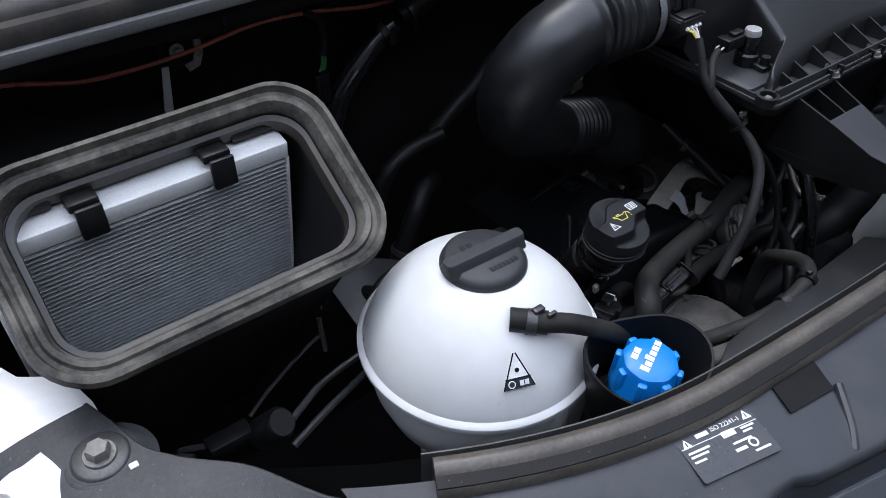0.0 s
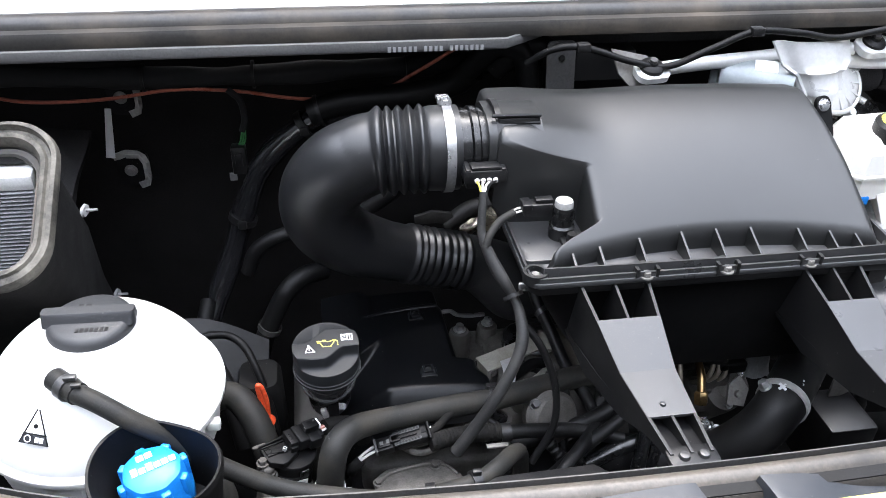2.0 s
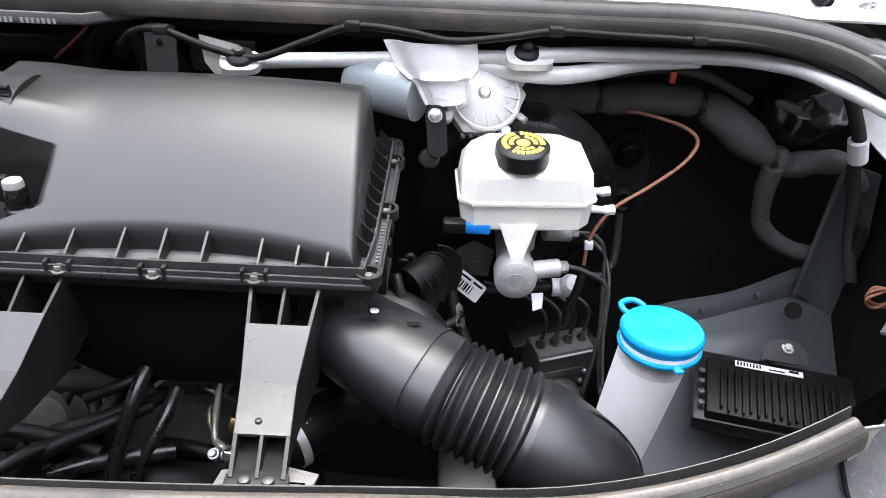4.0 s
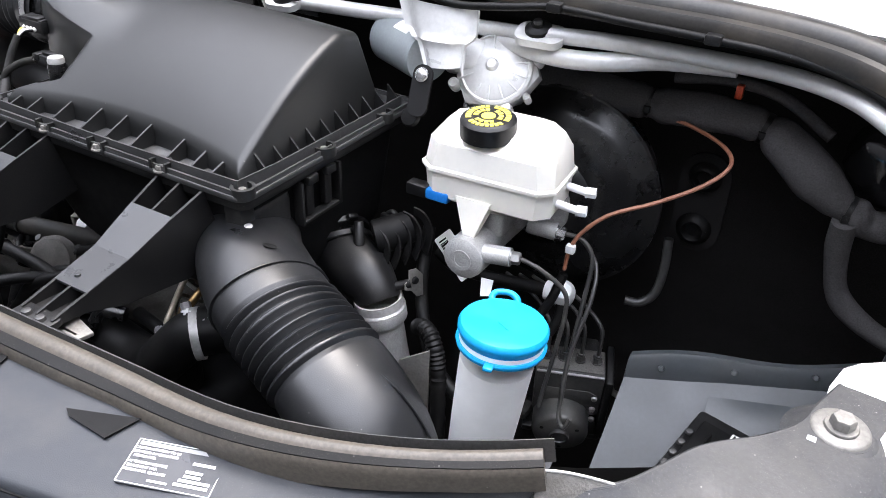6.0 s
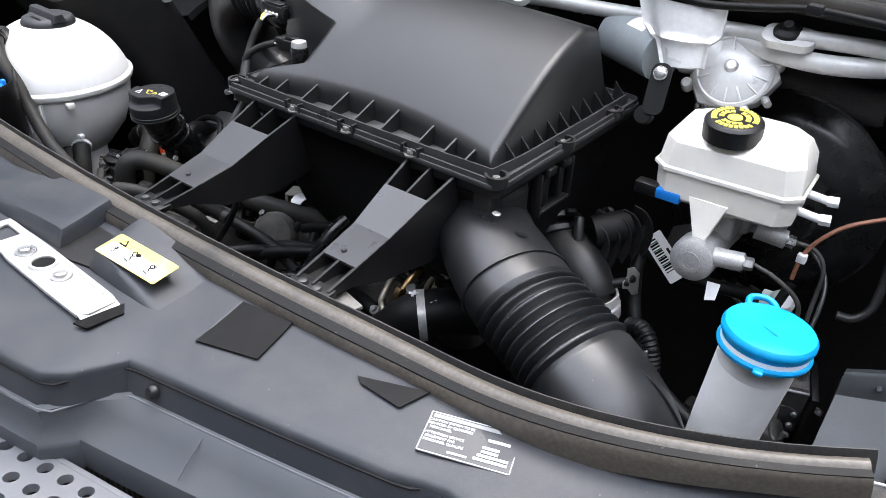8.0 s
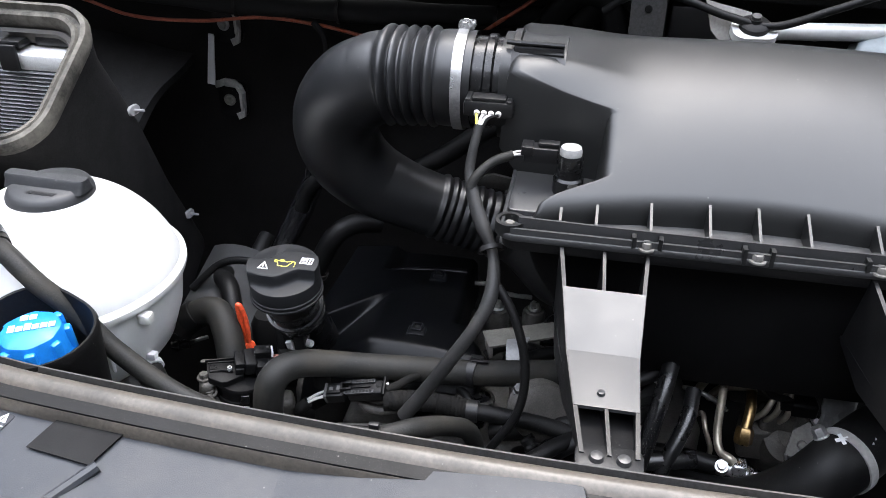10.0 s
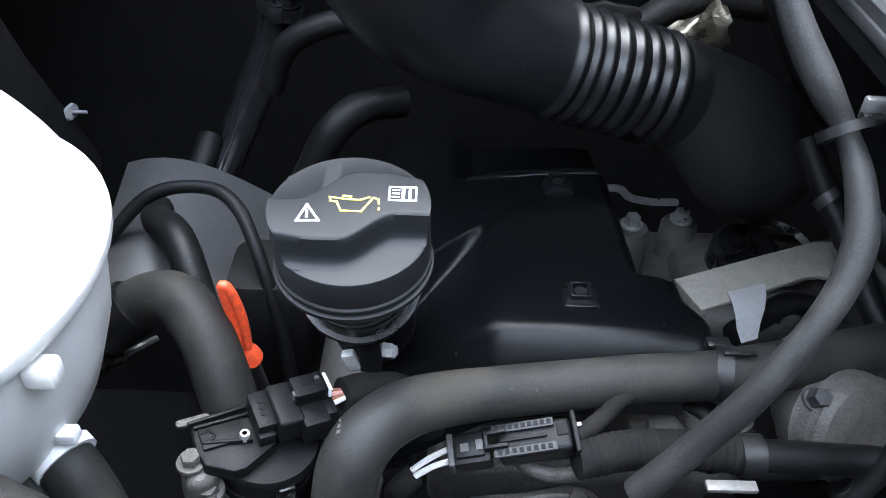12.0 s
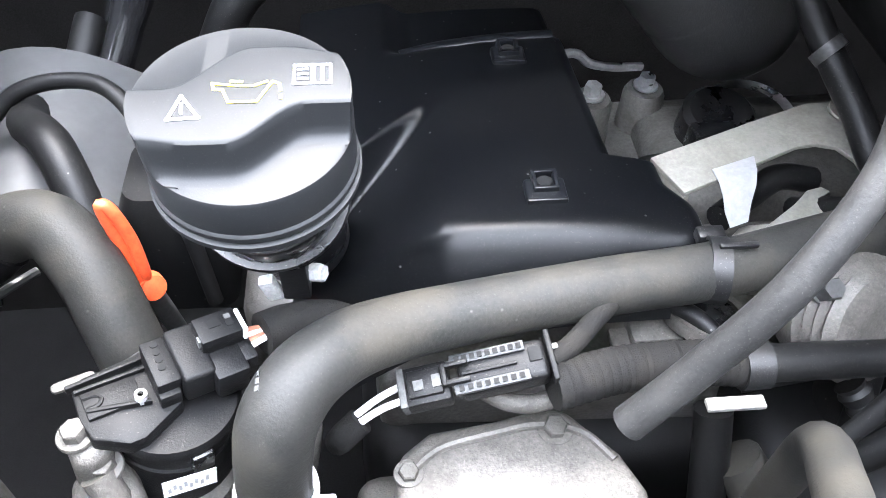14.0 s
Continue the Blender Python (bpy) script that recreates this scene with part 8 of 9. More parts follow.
body = loft([res_ring(-0.050, 0.052, -0.030, 0.042, 0.012, 1.182), res_ring(-0.071, 0.073, -0.041, 0.046, 0.014, 1.190), res_ring(-0.073, 0.075, -0.043, 0.048, 0.014, 1.220), res_ring(-0.073, 0.075, -0.043, 0.048, 0.014, 1.226),
             res_ring(-0.070, 0.072, -0.040, 0.046, 0.016, 1.252), res_ring(-0.060, 0.064, -0.024, 0.044, 0.020, 1.267), res_ring(-0.044, 0.050, -0.010, 0.040, 0.018, 1.270)])
soften(body, 0.004, 3, 12)
part("body", body, M_nylon, rv)
seamr = loft([res_ring(-0.074, 0.076, -0.044, 0.049, 0.014, 1.2195), res_ring(-0.0765, 0.0785, -0.0465, 0.0515, 0.015, 1.221), res_ring(-0.0765, 0.0785, -0.0465, 0.0515, 0.015, 1.2245), res_ring(-0.074, 0.076, -0.044, 0.049, 0.014, 1.226)], cap=False)
part("weld_seam", seamr, M_nylon, rv)
RC = Matrix.Translation((0.4905, 0.7245, 1.2690)) @ pose(0, 0, 0, 6, 0, 0)
rc = part("cap", lathe([(0, 0.0155), (0.024, 0.0155), (0.027, 0.0145), (0.0295, 0.012), (0.0295, -0.006), (0, -0.006)], RC, 48, lambda a: 1 + 0.010 * math.cos(24 * a)), M_plastic, rv, "black ribbed cap with yellow print")
part("yellow_disc", lathe([(0, 0.0006), (0.0074, 0.0006), (0.0076, 0)], RC @ Matrix.Translation((0, 0, 0.0155)), 28), M_yellow, rc)
for i in range(27):
    if i % 9 != 8:
        part("yellow_print", block((0.0208, 0, 0.0158), (0.0058, 0.0037, 0.0006), 0, RC @ Matrix.Rotation(2 * math.pi * i / 27, 4, "Z")), M_yellow, rc)
for i in range(15):
    if i % 5 != 4:
        part("yellow_print", block((0.0133, 0, 0.0158), (0.0052, 0.0042, 0.0006), 0, RC @ Matrix.Rotation(2 * math.pi * i / 15, 4, "Z")), M_yellow, rc)
for yy, zz in ((0.018, 1.210), (-0.012, 1.202)):
    part("hose_stub", join(tube([RVM @ Vector((0.070, yy, zz)), RVM @ Vector((0.098, yy + 0.002, zz - 0.004))], 0.0045, 12, 3), tube([RVM @ Vector((0.095, yy + 0.002, zz - 0.004)), RVM @ Vector((0.106, yy + 0.003, zz - 0.003))], 0.006, 6, 2)), M_white2, rv, "white hose stub")
part("support_wedge", loft([[(0.470, 0.698, 1.197), (0.512, 0.698, 1.197), (0.512, 0.720, 1.197), (0.470, 0.720, 1.197)], [(0.489, 0.688, 1.150), (0.497, 0.688, 1.150), (0.497, 0.696, 1.150), (0.489, 0.696, 1.150)]]), M_nylon, rv)
part("blue_plug", block((0.447, 0.703, 1.189), (0.028, 0.014, 0.012), 0.002, pose(0, 0, 0)), M_blue2, rv, "blue level sensor plug")
part("black_plug", block((0.421, 0.704, 1.189), (0.026, 0.016, 0.014), 0.002, pose(0, 0, 0)), M_plastic, rv)
part("stub_seat", lathe([(0, 0.02), (0.014, 0.02), (0.016, 0), (0, 0)], Matrix.Translation((0.50, 0.74, 1.172)), 24), M_nylon, rv)

mc = thing("brake_master_cylinder", (0.495, 0.75, 1.1), "bare aluminium brake master cylinder with pipe unions", "brake cylinder")
part("barrel", join(lathe([(0, 0.0), (0.017, 0.0), (0.0235, -0.004), (0.0245, -0.01), (0.0245, -0.03), (0.020, -0.034), (0.021, -0.19), (0, -0.19)], aim((0.493, 0.676, 1.134), (0, -1, 0.02)), 36), block((0.50, 0.745, 1.158), (0.032, 0.04, 0.03), 0.006, None, 3), block((0.505, 0.79, 1.150), (0.036, 0.05, 0.03), 0.008, None, 3)), M_alu, mc)
part("end_mark", lathe([(0.008, 0.0), (0.008, 0.0012), (0.012, 0.0012), (0.012, 0.0)], aim((0.493, 0.6765, 1.134), (0, -1, 0.02)), 24), M_alu, mc)
for (p, q) in (((0.512, 0.692, 1.142), (0.542, 0.697, 1.144)), ((0.530, 0.765, 1.150), (0.562, 0.772, 1.146))):
    part("union_boss", tube([p, q], 0.0105, 18, 2), M_alu, mc)
    d = Vector(q) - Vector(p)
    part("union_nut", hexbolt(q, d, 0.0072, 0.009, 1.2), M_zinc, mc)
part("hanging_tag", slab([(-0.007, 0), (0.007, 0), (0.006, -0.018), (-0.005, -0.021)], 0, 0.001, Matrix.Translation((0.52, 0.69, 1.112)) @ pose(0, 0, 0, 70, 0, 10)), M_paper, mc, "small white paper tag")
part("flange_plate", slab(rrect(-0.045, 0.045, -0.03, 0.03, 0.02, 5), 0, 0.006, Matrix.Translation((0.50, 0.855, 1.13)) @ pose(0, 0, 0, 90, 0, 0)), M_alu, mc)

bo = thing("brake_booster", (0.50, 0.92, 0.98), "large glossy black brake servo drum on the firewall", "brake servo")
BM = aim((0.503, 0.905, 1.125), (0, -1, 0))
part("front_shell", lathe([(0, 0.040), (0.03, 0.040), (0.045, 0.036), (0.058, 0.031), (0.062, 0.0265), (0.088, 0.0245), (0.092, 0.021), (0.108, 0.017), (0.118, 0.010), (0.126, 0.0), (0.134, -0.003), (0.137, -0.006), (0.137, -0.010), (0.132, -0.012)], BM, 72), M_booster, bo)
part("rear_shell", lathe([(0.132, -0.010), (0.128, -0.02), (0.122, -0.055), (0.09, -0.075), (0, -0.075)], BM, 64), M_booster, bo)
part("crimp_edge", lathe([(0.1355, -0.004), (0.139, -0.005), (0.139, -0.012), (0.1355, -0.013)], BM, 72), M_booster, bo)
for a in (40, 75, 110, 160):
    part("crimp_tab", block((0.137, 0, -0.008), (0.005, 0.010, 0.006), 0.001, BM @ Matrix.Rotation(radians(a), 4, "Z")), M_booster, bo)
part("vacuum_bracket", join(slab([(-0.025, -0.02), (0.02, -0.022), (0.026, 0.012), (0.0, 0.024), (-0.022, 0.012)], 0, 0.003, Matrix.Translation((0.448, 0.80, 1.085)) @ pose(0, 0, 0, 70, 0, 0))), M_dark, bo)
part("bracket_nut", hexbolt((0.452, 0.795, 1.083), (0, -0.9, 0.4), 0.0085, 0.006, 1.6), M_dark, bo)
bl = part("barcode_label", slab(rrect(-0.034, 0.034, -0.0125, 0.0125, 0.002, 2), 0, 0.001, aim((0.432, 0.778, 1.066), (0, -0.75, 0.66)) @ pose(0, 0, 0, 0, 0, 180 - 35)), M_paper, bo, "white label with printed bars")
LBM = aim((0.432, 0.778, 1.066), (0, -0.75, 0.66)) @ pose(0, 0, 0.001, 0, 0, 180 - 35)
bars([(-0.020 + 0.0035 * i, -0.002, 0.0012 + 0.0008 * (i % 3), 0.011) for i in range(14)], LBM, M_inkshade, bl)
bars([(-0.03, -0.009, 0.014, 0.003), (-0.012, -0.009, 0.02, 0.003)], LBM, M_inkshade, bl)

# ---- vacuum hose with the white valve, and brake lines ----
vh = thing("vacuum_line", (0.52, 0.79, 1.0), "black vacuum line with a white one-way valve", "hose")
part("hose", tube([(0.40, 0.79, 1.055), (0.43, 0.785, 1.045), (0.48, 0.785, 1.046), (0.53, 0.790, 1.05), (0.556, 0.791, 1.052)], 0.0085, 14, 6), M_hose2, vh)
part("valve", join(tube([(0.552, 0.791, 1.052), (0.584, 0.792, 1.054)], 0.012, 20, 2), lathe([(0, 0.018), (0.010, 0.016), (0.015, 0.008), (0.015, -0.008), (0, -0.012)], aim((0.574, 0.789, 1.056), (0.2, -0.6, 0.7)), 24)), M_white2, vh, "white plastic valve")
part("outlet", tube([(0.575, 0.785, 1.05), (0.577, 0.775, 1.03), (0.572, 0.765, 1.01)], 0.006, 10, 5), M_hose2, vh)
part("lower_hose", tube([(0.415, 0.74, 1.12), (0.43, 0.70, 1.06), (0.47, 0.66, 1.0), (0.53, 0.64, 0.97), (0.58, 0.63, 0.96)], 0.008, 12, 8), M_hose2, vh)

ab = thing("brake_control_unit", (0.60, 0.72, 0.82), "dark metal brake control block with round motor", "brake unit")
AB = Matrix.Translation((0.580, 0.846, 0.8755)) @ pose(0, 0, 0, 12, 0, 21)
part("valve_block", block((0, 0, 0.008), (0.090, 0.046, 0.084), 0.003, AB), M_line, ab)
part("bright_edge", block((0, -0.0225, 0.0488), (0.088, 0.003, 0.0030), 0.0008, AB), M_alu, ab)
part("top_face", block((0, 0.001, 0.0505), (0.086, 0.038, 0.002), 0.0005, AB), M_oldalu, ab)
MM = AB @ Matrix.Translation((-0.004, -0.020, -0.040)) @ pose(0, 0, 0, 90, 0, 0)
part("motor", lathe([(0, 0.040), (0.012, 0.040), (0.014, 0.038), (0.032, 0.037), (0.036, 0.034), (0.038, 0.028), (0.038, 0), (0, 0)], MM, 44), M_line, ab)
part("motor_hub", lathe([(0.0, 0.0415), (0.009, 0.0415), (0.010, 0.043), (0.013, 0.043), (0.0135, 0.040)], MM, 28), M_dark, ab)
for a in (35, 155, 275):
    part("motor_dimple", lathe([(0, 0.0005), (0.0022, 0.0005), (0.003, 0)], MM @ Matrix.Rotation(radians(a), 4, "Z") @ Matrix.Translation((0.027, 0, 0.0372)), 12), M_inkshade, ab)
part("motor_strap", slab([(-0.040, -0.004), (0.040, -0.004), (0.044, 0.016), (0.030, 0.026), (-0.030, 0.026), (-0.044, 0.016)], 0.0, 0.004, AB @ Matrix.Translation((-0.002, -0.020, -0.008)) @ pose(0, 0, 0, 90, 0, 0), 0.001), M_line, ab)
part("controller", block((-0.012, 0.042, -0.02), (0.10, 0.040, 0.10), 0.005, AB), M_plastic, ab)
part("side_bracket", block((0.0515, 0.004, -0.012), (0.010, 0.066, 0.118), 0.003, AB), M_plastic, ab)
part("lower_bracket", block((0.0, 0.012, -0.085), (0.11, 0.07, 0.012), 0.003, AB), M_plastic, ab)
for dx, dz in ((0.036, -0.018), (0.038, -0.040), (0.036, 0.006)):
    part("screw", lathe([(0, 0.005), (0.0036, 0.004), (0.0045, 0), (0, 0)], AB @ Matrix.Translation((dx, -0.023, dz)) @ pose(0, 0, 0, 90, 0, 0), 14), M_zinc, ab)
part("stud", hexbolt(AB @ Vector((0.057, -0.012, 0.012)), (1, -0.3, 0), 0.0045, 0.012, 1.3), M_zinc, ab)
for k in range(4):
    part("pipe_union", join(hexbolt(AB @ Vector((-0.033 + 0.022 * k, 0.002, 0.0515)), (0, -0.2, 0.98), 0.0066, 0.009, 1.15), lathe([(0.0, 0.016), (0.0042, 0.015), (0.0048, 0.009), (0, 0.009)], AB @ Matrix.Translation((-0.033 + 0.022 * k, 0.002, 0.0505)), 14)), M_line, ab)
part("plug_cover", block((-0.062, -0.03, -0.062), (0.05, 0.024, 0.022), 0.006, AB @ pose(0, 0, 0, 0, 0, -25)), M_shadegrime, ab, "grey capped plug")

ln = thing("brake_lines", (0.60, 0.72, 0.95), "bundle of dark coated steel brake pipes", "pipe")
lines = [
    [(0.552, 0.699, 1.145), (0.575, 0.705, 1.135), (0.600, 0.712, 1.115), (0.606, 0.712, 1.09), (0.602, 0.705, 1.03), (0.596, 0.70, 0.975), (0.594, 0.70, 0.955)],
    [(0.570, 0.774, 1.146), (0.592, 0.778, 1.142), (0.607, 0.775, 1.125), (0.610, 0.762, 1.09), (0.612, 0.725, 1.0), (0.618, 0.705, 0.95), (0.628, 0.698, 0.94), (0.634, 0.70, 0.955)],
    *[[AB @ Vector((-0.033 + 0.022 * k, 0.002, 0.060)), AB @ Vector((-0.033 + 0.022 * k, 0.003, 0.095)), AB @ Vector((-0.036 + 0.022 * k, 0.008, 0.112)), AB @ Vector((-0.046 + 0.021 * k, 0.022, 0.121)), AB @ Vector((-0.066 + 0.020 * k, 0.046, 0.124)), AB @ Vector((-0.10 + 0.018 * k, 0.08, 0.118))] for k in range(4)],
    [(0.585, 0.80, 1.130), (0.61, 0.785, 1.11), (0.618, 0.76, 1.08), (0.614, 0.725, 1.02), (0.618, 0.705, 0.965)]]
for p in lines:
    part("brake_pipe", tube(p, 0.0026, 10, 8), M_line, ln)
part("rubber_sleeve", tube([(0.583, 0.757, 1.105), (0.576, 0.748, 1.075), (0.566, 0.742, 1.05)], 0.0055, 10, 5), M_hose2, ln)
cwire = thing("brown_sensor_cable", (0.65, 0.82, 1.1), "thin brown cable looping in front of the servo", "cable")
part("cable", tube([(0.615, 0.925, 1.248), (0.655, 0.905, 1.252), (0.700, 0.875, 1.250), (0.717, 0.850, 1.241), (0.700, 0.828, 1.222), (0.660, 0.808, 1.198), (0.615, 0.785, 1.178), (0.592, 0.770, 1.155), (0.584, 0.762, 1.135), (0.582, 0.758, 1.11)], 0.0024, 8, 8), M_copper, cwire)
part("white_clip", block((0.585, 0.761, 1.137), (0.010, 0.008, 0.010), 0.001, pose(0, 0, 0)), M_white2, cwire)
dr = thing("servo_drain_pipe", (0.66, 0.9, 1.0), "dark bent pipe beside the servo", "pipe")
part("pipe", tube([(0.655, 0.93, 1.09), (0.658, 0.925, 1.05), (0.655, 0.915, 1.015), (0.640, 0.905, 1.0), (0.622, 0.90, 1.0)], 0.006, 10, 6), M_line, dr)

# ---- firewall grommets, padded loom, horn cover ----
for z, r in ((1.155, 0.020), (1.080, 0.022)):
    g = thing("rubber_grommet", (0.671, 0.965, z), "black rubber grommet in the firewall mat", "grommet", group="firewall grommets")
    part("ring", lathe([(0, 0.002), (r * 0.42, 0.003), (r * 0.5, 0.008), (r * 0.62, 0.010), (r * 0.8, 0.008), (r, 0.002), (r * 1.05, 0), (0, 0)], aim((0.671, 0.992, z), (0, -1, 0)), 32), M_hose2, g)
part("mount_pad", slab(rrect(-0.032, 0.032, -0.075, 0.065, 0.03, 6), 0, 0.006, Matrix.Translation((0.671, 1.004, 1.12)) @ pose(0, 0, 0, 90, 0, 0)), M_felt, g)
pl2 = thing("padded_loom", (0.70, 0.92, 1.2), "thick black foam-wrapped wiring loom tied with straps", "wiring loom")
LP = [(0.40, 0.935, 1.262, 0.021), (0.485, 0.932, 1.261, 0.022), (0.60, 0.93, 1.259, 0.021), (0.665, 0.928, 1.264, 0.022), (0.729, 0.925, 1.262, 0.021), (0.765, 0.915, 1.247, 0.024), (0.80, 0.91, 1.222, 0.025), (0.835, 0.91, 1.198, 0.023), (0.865, 0.915, 1.184, 0.018), (0.90, 0.915, 1.190, 0.016), (0.94, 0.91, 1.19, 0.014), (0.965, 0.90, 1.16, 0.013)]
def foam_r(s):
    return 1 + 0.05 * math.sin(38 * s) + 0.04 * math.sin(95 * s + 1) + 0.06 * max(0, s - 0.36) / 0.1 * math.sin(140 * s) - 0.30 * sum(math.exp(-((s - q) / 0.009) ** 2) for q in (0.203, 0.335, 0.455))


for a, b in ((0, 2), (2, 4), (4, 7), (7, 11)):
    part("foam", tube(LP, seg=18, n=12, swell=foam_r, span=(a, b)), M_foam, pl2)
part("branch", tube([(0.838, 0.895, 1.19), (0.842, 0.91, 1.14), (0.86, 0.925, 1.08), (0.91, 0.93, 1.045), (0.97, 0.92, 1.04)], 0.013, 14, 8, swell=lambda s: 1 + 0.06 * math.sin(60 * s)), M_foam, pl2)
part("upper_cable", tube([(0.62, 0.945, 1.29), (0.68, 0.948, 1.298), (0.74, 0.945, 1.292), (0.80, 0.93, 1.265)], 0.007, 10, 6), M_foam, pl2)
for i, a in ((0.602, (0.602, 0.93, 1.259)), (0.733, (0.733, 0.924, 1.261)), (0.838, (0.838, 0.910, 1.196))):
    part("tie_strap", join(lathe([(0.0155, -0.003), (0.0180, -0.003), (0.0180, 0.003), (0.0155, 0.003)], aim(a, (1, 0, -0.25)), 20), block((a[0], a[1] - 0.018, a[2] - 0.002), (0.008, 0.006, 0.008), 0.001, None)), M_plastic, pl2)
part("red_tag", block((0.695, 0.938, 1.291), (0.008, 0.010, 0.016), 0.001, pose(0, 0, 0)), M_orange, pl2, "small red tag")
part("mount_disc", lathe([(0, 0.004), (0.014, 0.003), (0.018, 0), (0, 0)], aim((0.70, 0.968, 1.302), (0, -1, 0)), 20), M_plastic, pl2)
hn = thing("shiny_cover", (0.87, 0.93, 1.2), "crumpled shiny black plastic cover in the corner", "cover")
hb = bmesh.new()
bmesh.ops.create_icosphere(hb, subdivisions=4, radius=0.055)
for v in hb.verts:
    n_ = v.co.normalized()
    v.co *= 1 + 0.10 * noise.noise(n_ * 2.3) + 0.05 * noise.noise(n_ * 6)
hb.transform(Matrix.Translation((0.878, 0.948, 1.246)) @ Matrix.Diagonal((1.1, 0.6, 0.95, 1)))
part("bag", hb, M_glossbag, hn)
wt = thing("corner_cable", (0.93, 0.9, 1.15), "black cable with white wrapped tape in the corner", "cable")
part("cable", tube([(0.88, 0.86, 1.32), (0.905, 0.865, 1.28), (0.925, 0.87, 1.24), (0.935, 0.88, 1.20), (0.95, 0.88, 1.15), (0.955, 0.87, 1.10), (0.96, 0.84, 1.05)], 0.009, 12, 8), M_tape, wt)
part("white_tape", tube([(0.921, 0.867, 1.245), (0.932, 0.874, 1.215)], 0.0125, 16, 2), M_white2, wt)
cn = thing("corner_connector", (0.962, 0.87, 1.1), "black connector on the corner post", "connector")
part("plug", block((0.962, 0.862, 1.10), (0.014, 0.014, 0.05), 0.002, None), M_plastic, cn)

# ---- control unit with cooling ribs ----
ec = thing("engine_control_unit", (0.84, 0.70, 0.92), "dusty black ribbed control unit in a plastic tray", "control unit")
EC = Matrix.Translation((0.843, 0.708, 0.950)) @ pose(0, 0, 0, 10, 0, -13)
part("tray", block((0, 0.01, -0.016), (0.205, 0.12, 0.024), 0.006, EC), M_plastic, ec)
part("housing", block((0, 0, 0.0), (0.175, 0.092, 0.02), 0.003, EC), M_hose2, ec)
for i in range(17):
    part("cooling_rib", block((-0.070 + 0.009 * i, -0.006 - 0.004 * (i % 2), 0.012), (0.003, 0.068, 0.010), 0.001, EC), M_hose2, ec)
part("label", block((-0.01, 0.041, 0.0115), (0.085, 0.009, 0.001), 0, EC), M_paper, ec, "white printed label strip")
bars([(-0.05 + 0.004 * i, 0.038, 0.002, 0.006) for i in range(8)] + [(-0.01, 0.0385, 0.02, 0.002), (0.015, 0.0405, 0.012, 0.004)], EC @ Matrix.Translation((0, 0, 0.0121)), M_inkshade, ec)
part("fixing_tab", join(slab([(-0.03, 0), (0.03, 0), (0.024, 0.022), (0.012, 0.03), (-0.012, 0.03), (-0.024, 0.022)], 0, 0.005, EC @ Matrix.Translation((0.01, 0.060, 0.008)) @ pose(0, 0, 0, 34, 0, 0))), M_plastic, ec)
part("tab_screw", hexbolt(EC @ Vector((0.012, 0.074, 0.0225)), (0, -0.5, 1), 0.0055, 0.004, 1.5), M_zinc, ec)
for k in range(4):
    part("latch", lathe([(0, 0.004), (0.004, 0.003), (0.005, 0), (0, 0)], EC @ Matrix.Translation((-0.093, -0.03 + 0.018 * k, 0.004)), 12), M_dark, ec)
coil = thing("wire_coil", (0.93, 0.71, 1.10), "loose coil of thin brown wire beside the brace", "cable")
part("loops", tube([(0.930 + (0.020 + 0.003 * math.sin(1.7 * a)) * math.cos(a), 0.715 + 0.006 * math.sin(0.7 * a), 1.112 + (0.012 + 0.003 * math.cos(2.3 * a)) * math.sin(a)) for a in np.linspace(0, 20, 70)], 0.0018, 8, 2), M_copper, coil)
part("tail", tube([(0.948, 0.715, 1.118), (0.955, 0.74, 1.15), (0.965, 0.78, 1.17)], 0.0018, 8, 4), M_copper, coil)
gas = thing("bonnet_cable", (0.90, 0.58, 1.1), "thin black bonnet release cable with a metal end", "cable")
part("cable", tube([(0.868, 0.60, 1.145), (0.885, 0.62, 1.158), (0.90, 0.64, 1.168)], 0.003, 8, 4), M_zinc, gas)
part("cable_end", tube([(0.892, 0.629, 1.162), (0.90, 0.639, 1.167)], 0.005, 10, 2), M_plastic, gas)

# ---- wiper linkage and motor ----
wl = thing("wiper_linkage", (0.35, 0.82, 1.3), "bare aluminium wiper linkage bars across the cowl", "wiper linkage")
part("long_tube", tube([(0.176, 0.783, 1.338), (0.21, 0.80, 1.336), (0.26, 0.815, 1.334), (0.36, 0.83, 1.335), (0.44, 0.84, 1.337), (0.475, 0.832, 1.340)], 0.0088, 14, 6), M_silver, wl)
part("link_head", slab(rrect(-0.022, 0.022, -0.016, 0.016, 0.012, 5), 0, 0.008, Matrix.Translation((0.176, 0.783, 1.334)) @ pose(0, 0, 0, 20, 0, 10)), M_silver, wl)
part("second_tube", tube([(0.494, 0.823, 1.346), (0.54, 0.832, 1.348), (0.60, 0.839, 1.349), (0.665, 0.843, 1.349), (0.747, 0.843, 1.348), (0.806, 0.824, 1.345), (0.85, 0.795, 1.335), (0.90, 0.75, 1.32)], 0.0112, 16, 6, flat=0.8), M_silver, wl)
part("lower_tube", tube([(0.43, 0.845, 1.325), (0.517, 0.822, 1.326), (0.572, 0.834, 1.328), (0.63, 0.852, 1.336), (0.70, 0.856, 1.342)], 0.0105, 14, 6), M_silver, wl)
part("link_head", slab(rrect(-0.024, 0.030, -0.017, 0.017, 0.012, 5), 0, 0.009, Matrix.Translation((0.494, 0.823, 1.341)) @ pose(0, 0, 0, 20, 0, 5)), M_silver, wl)
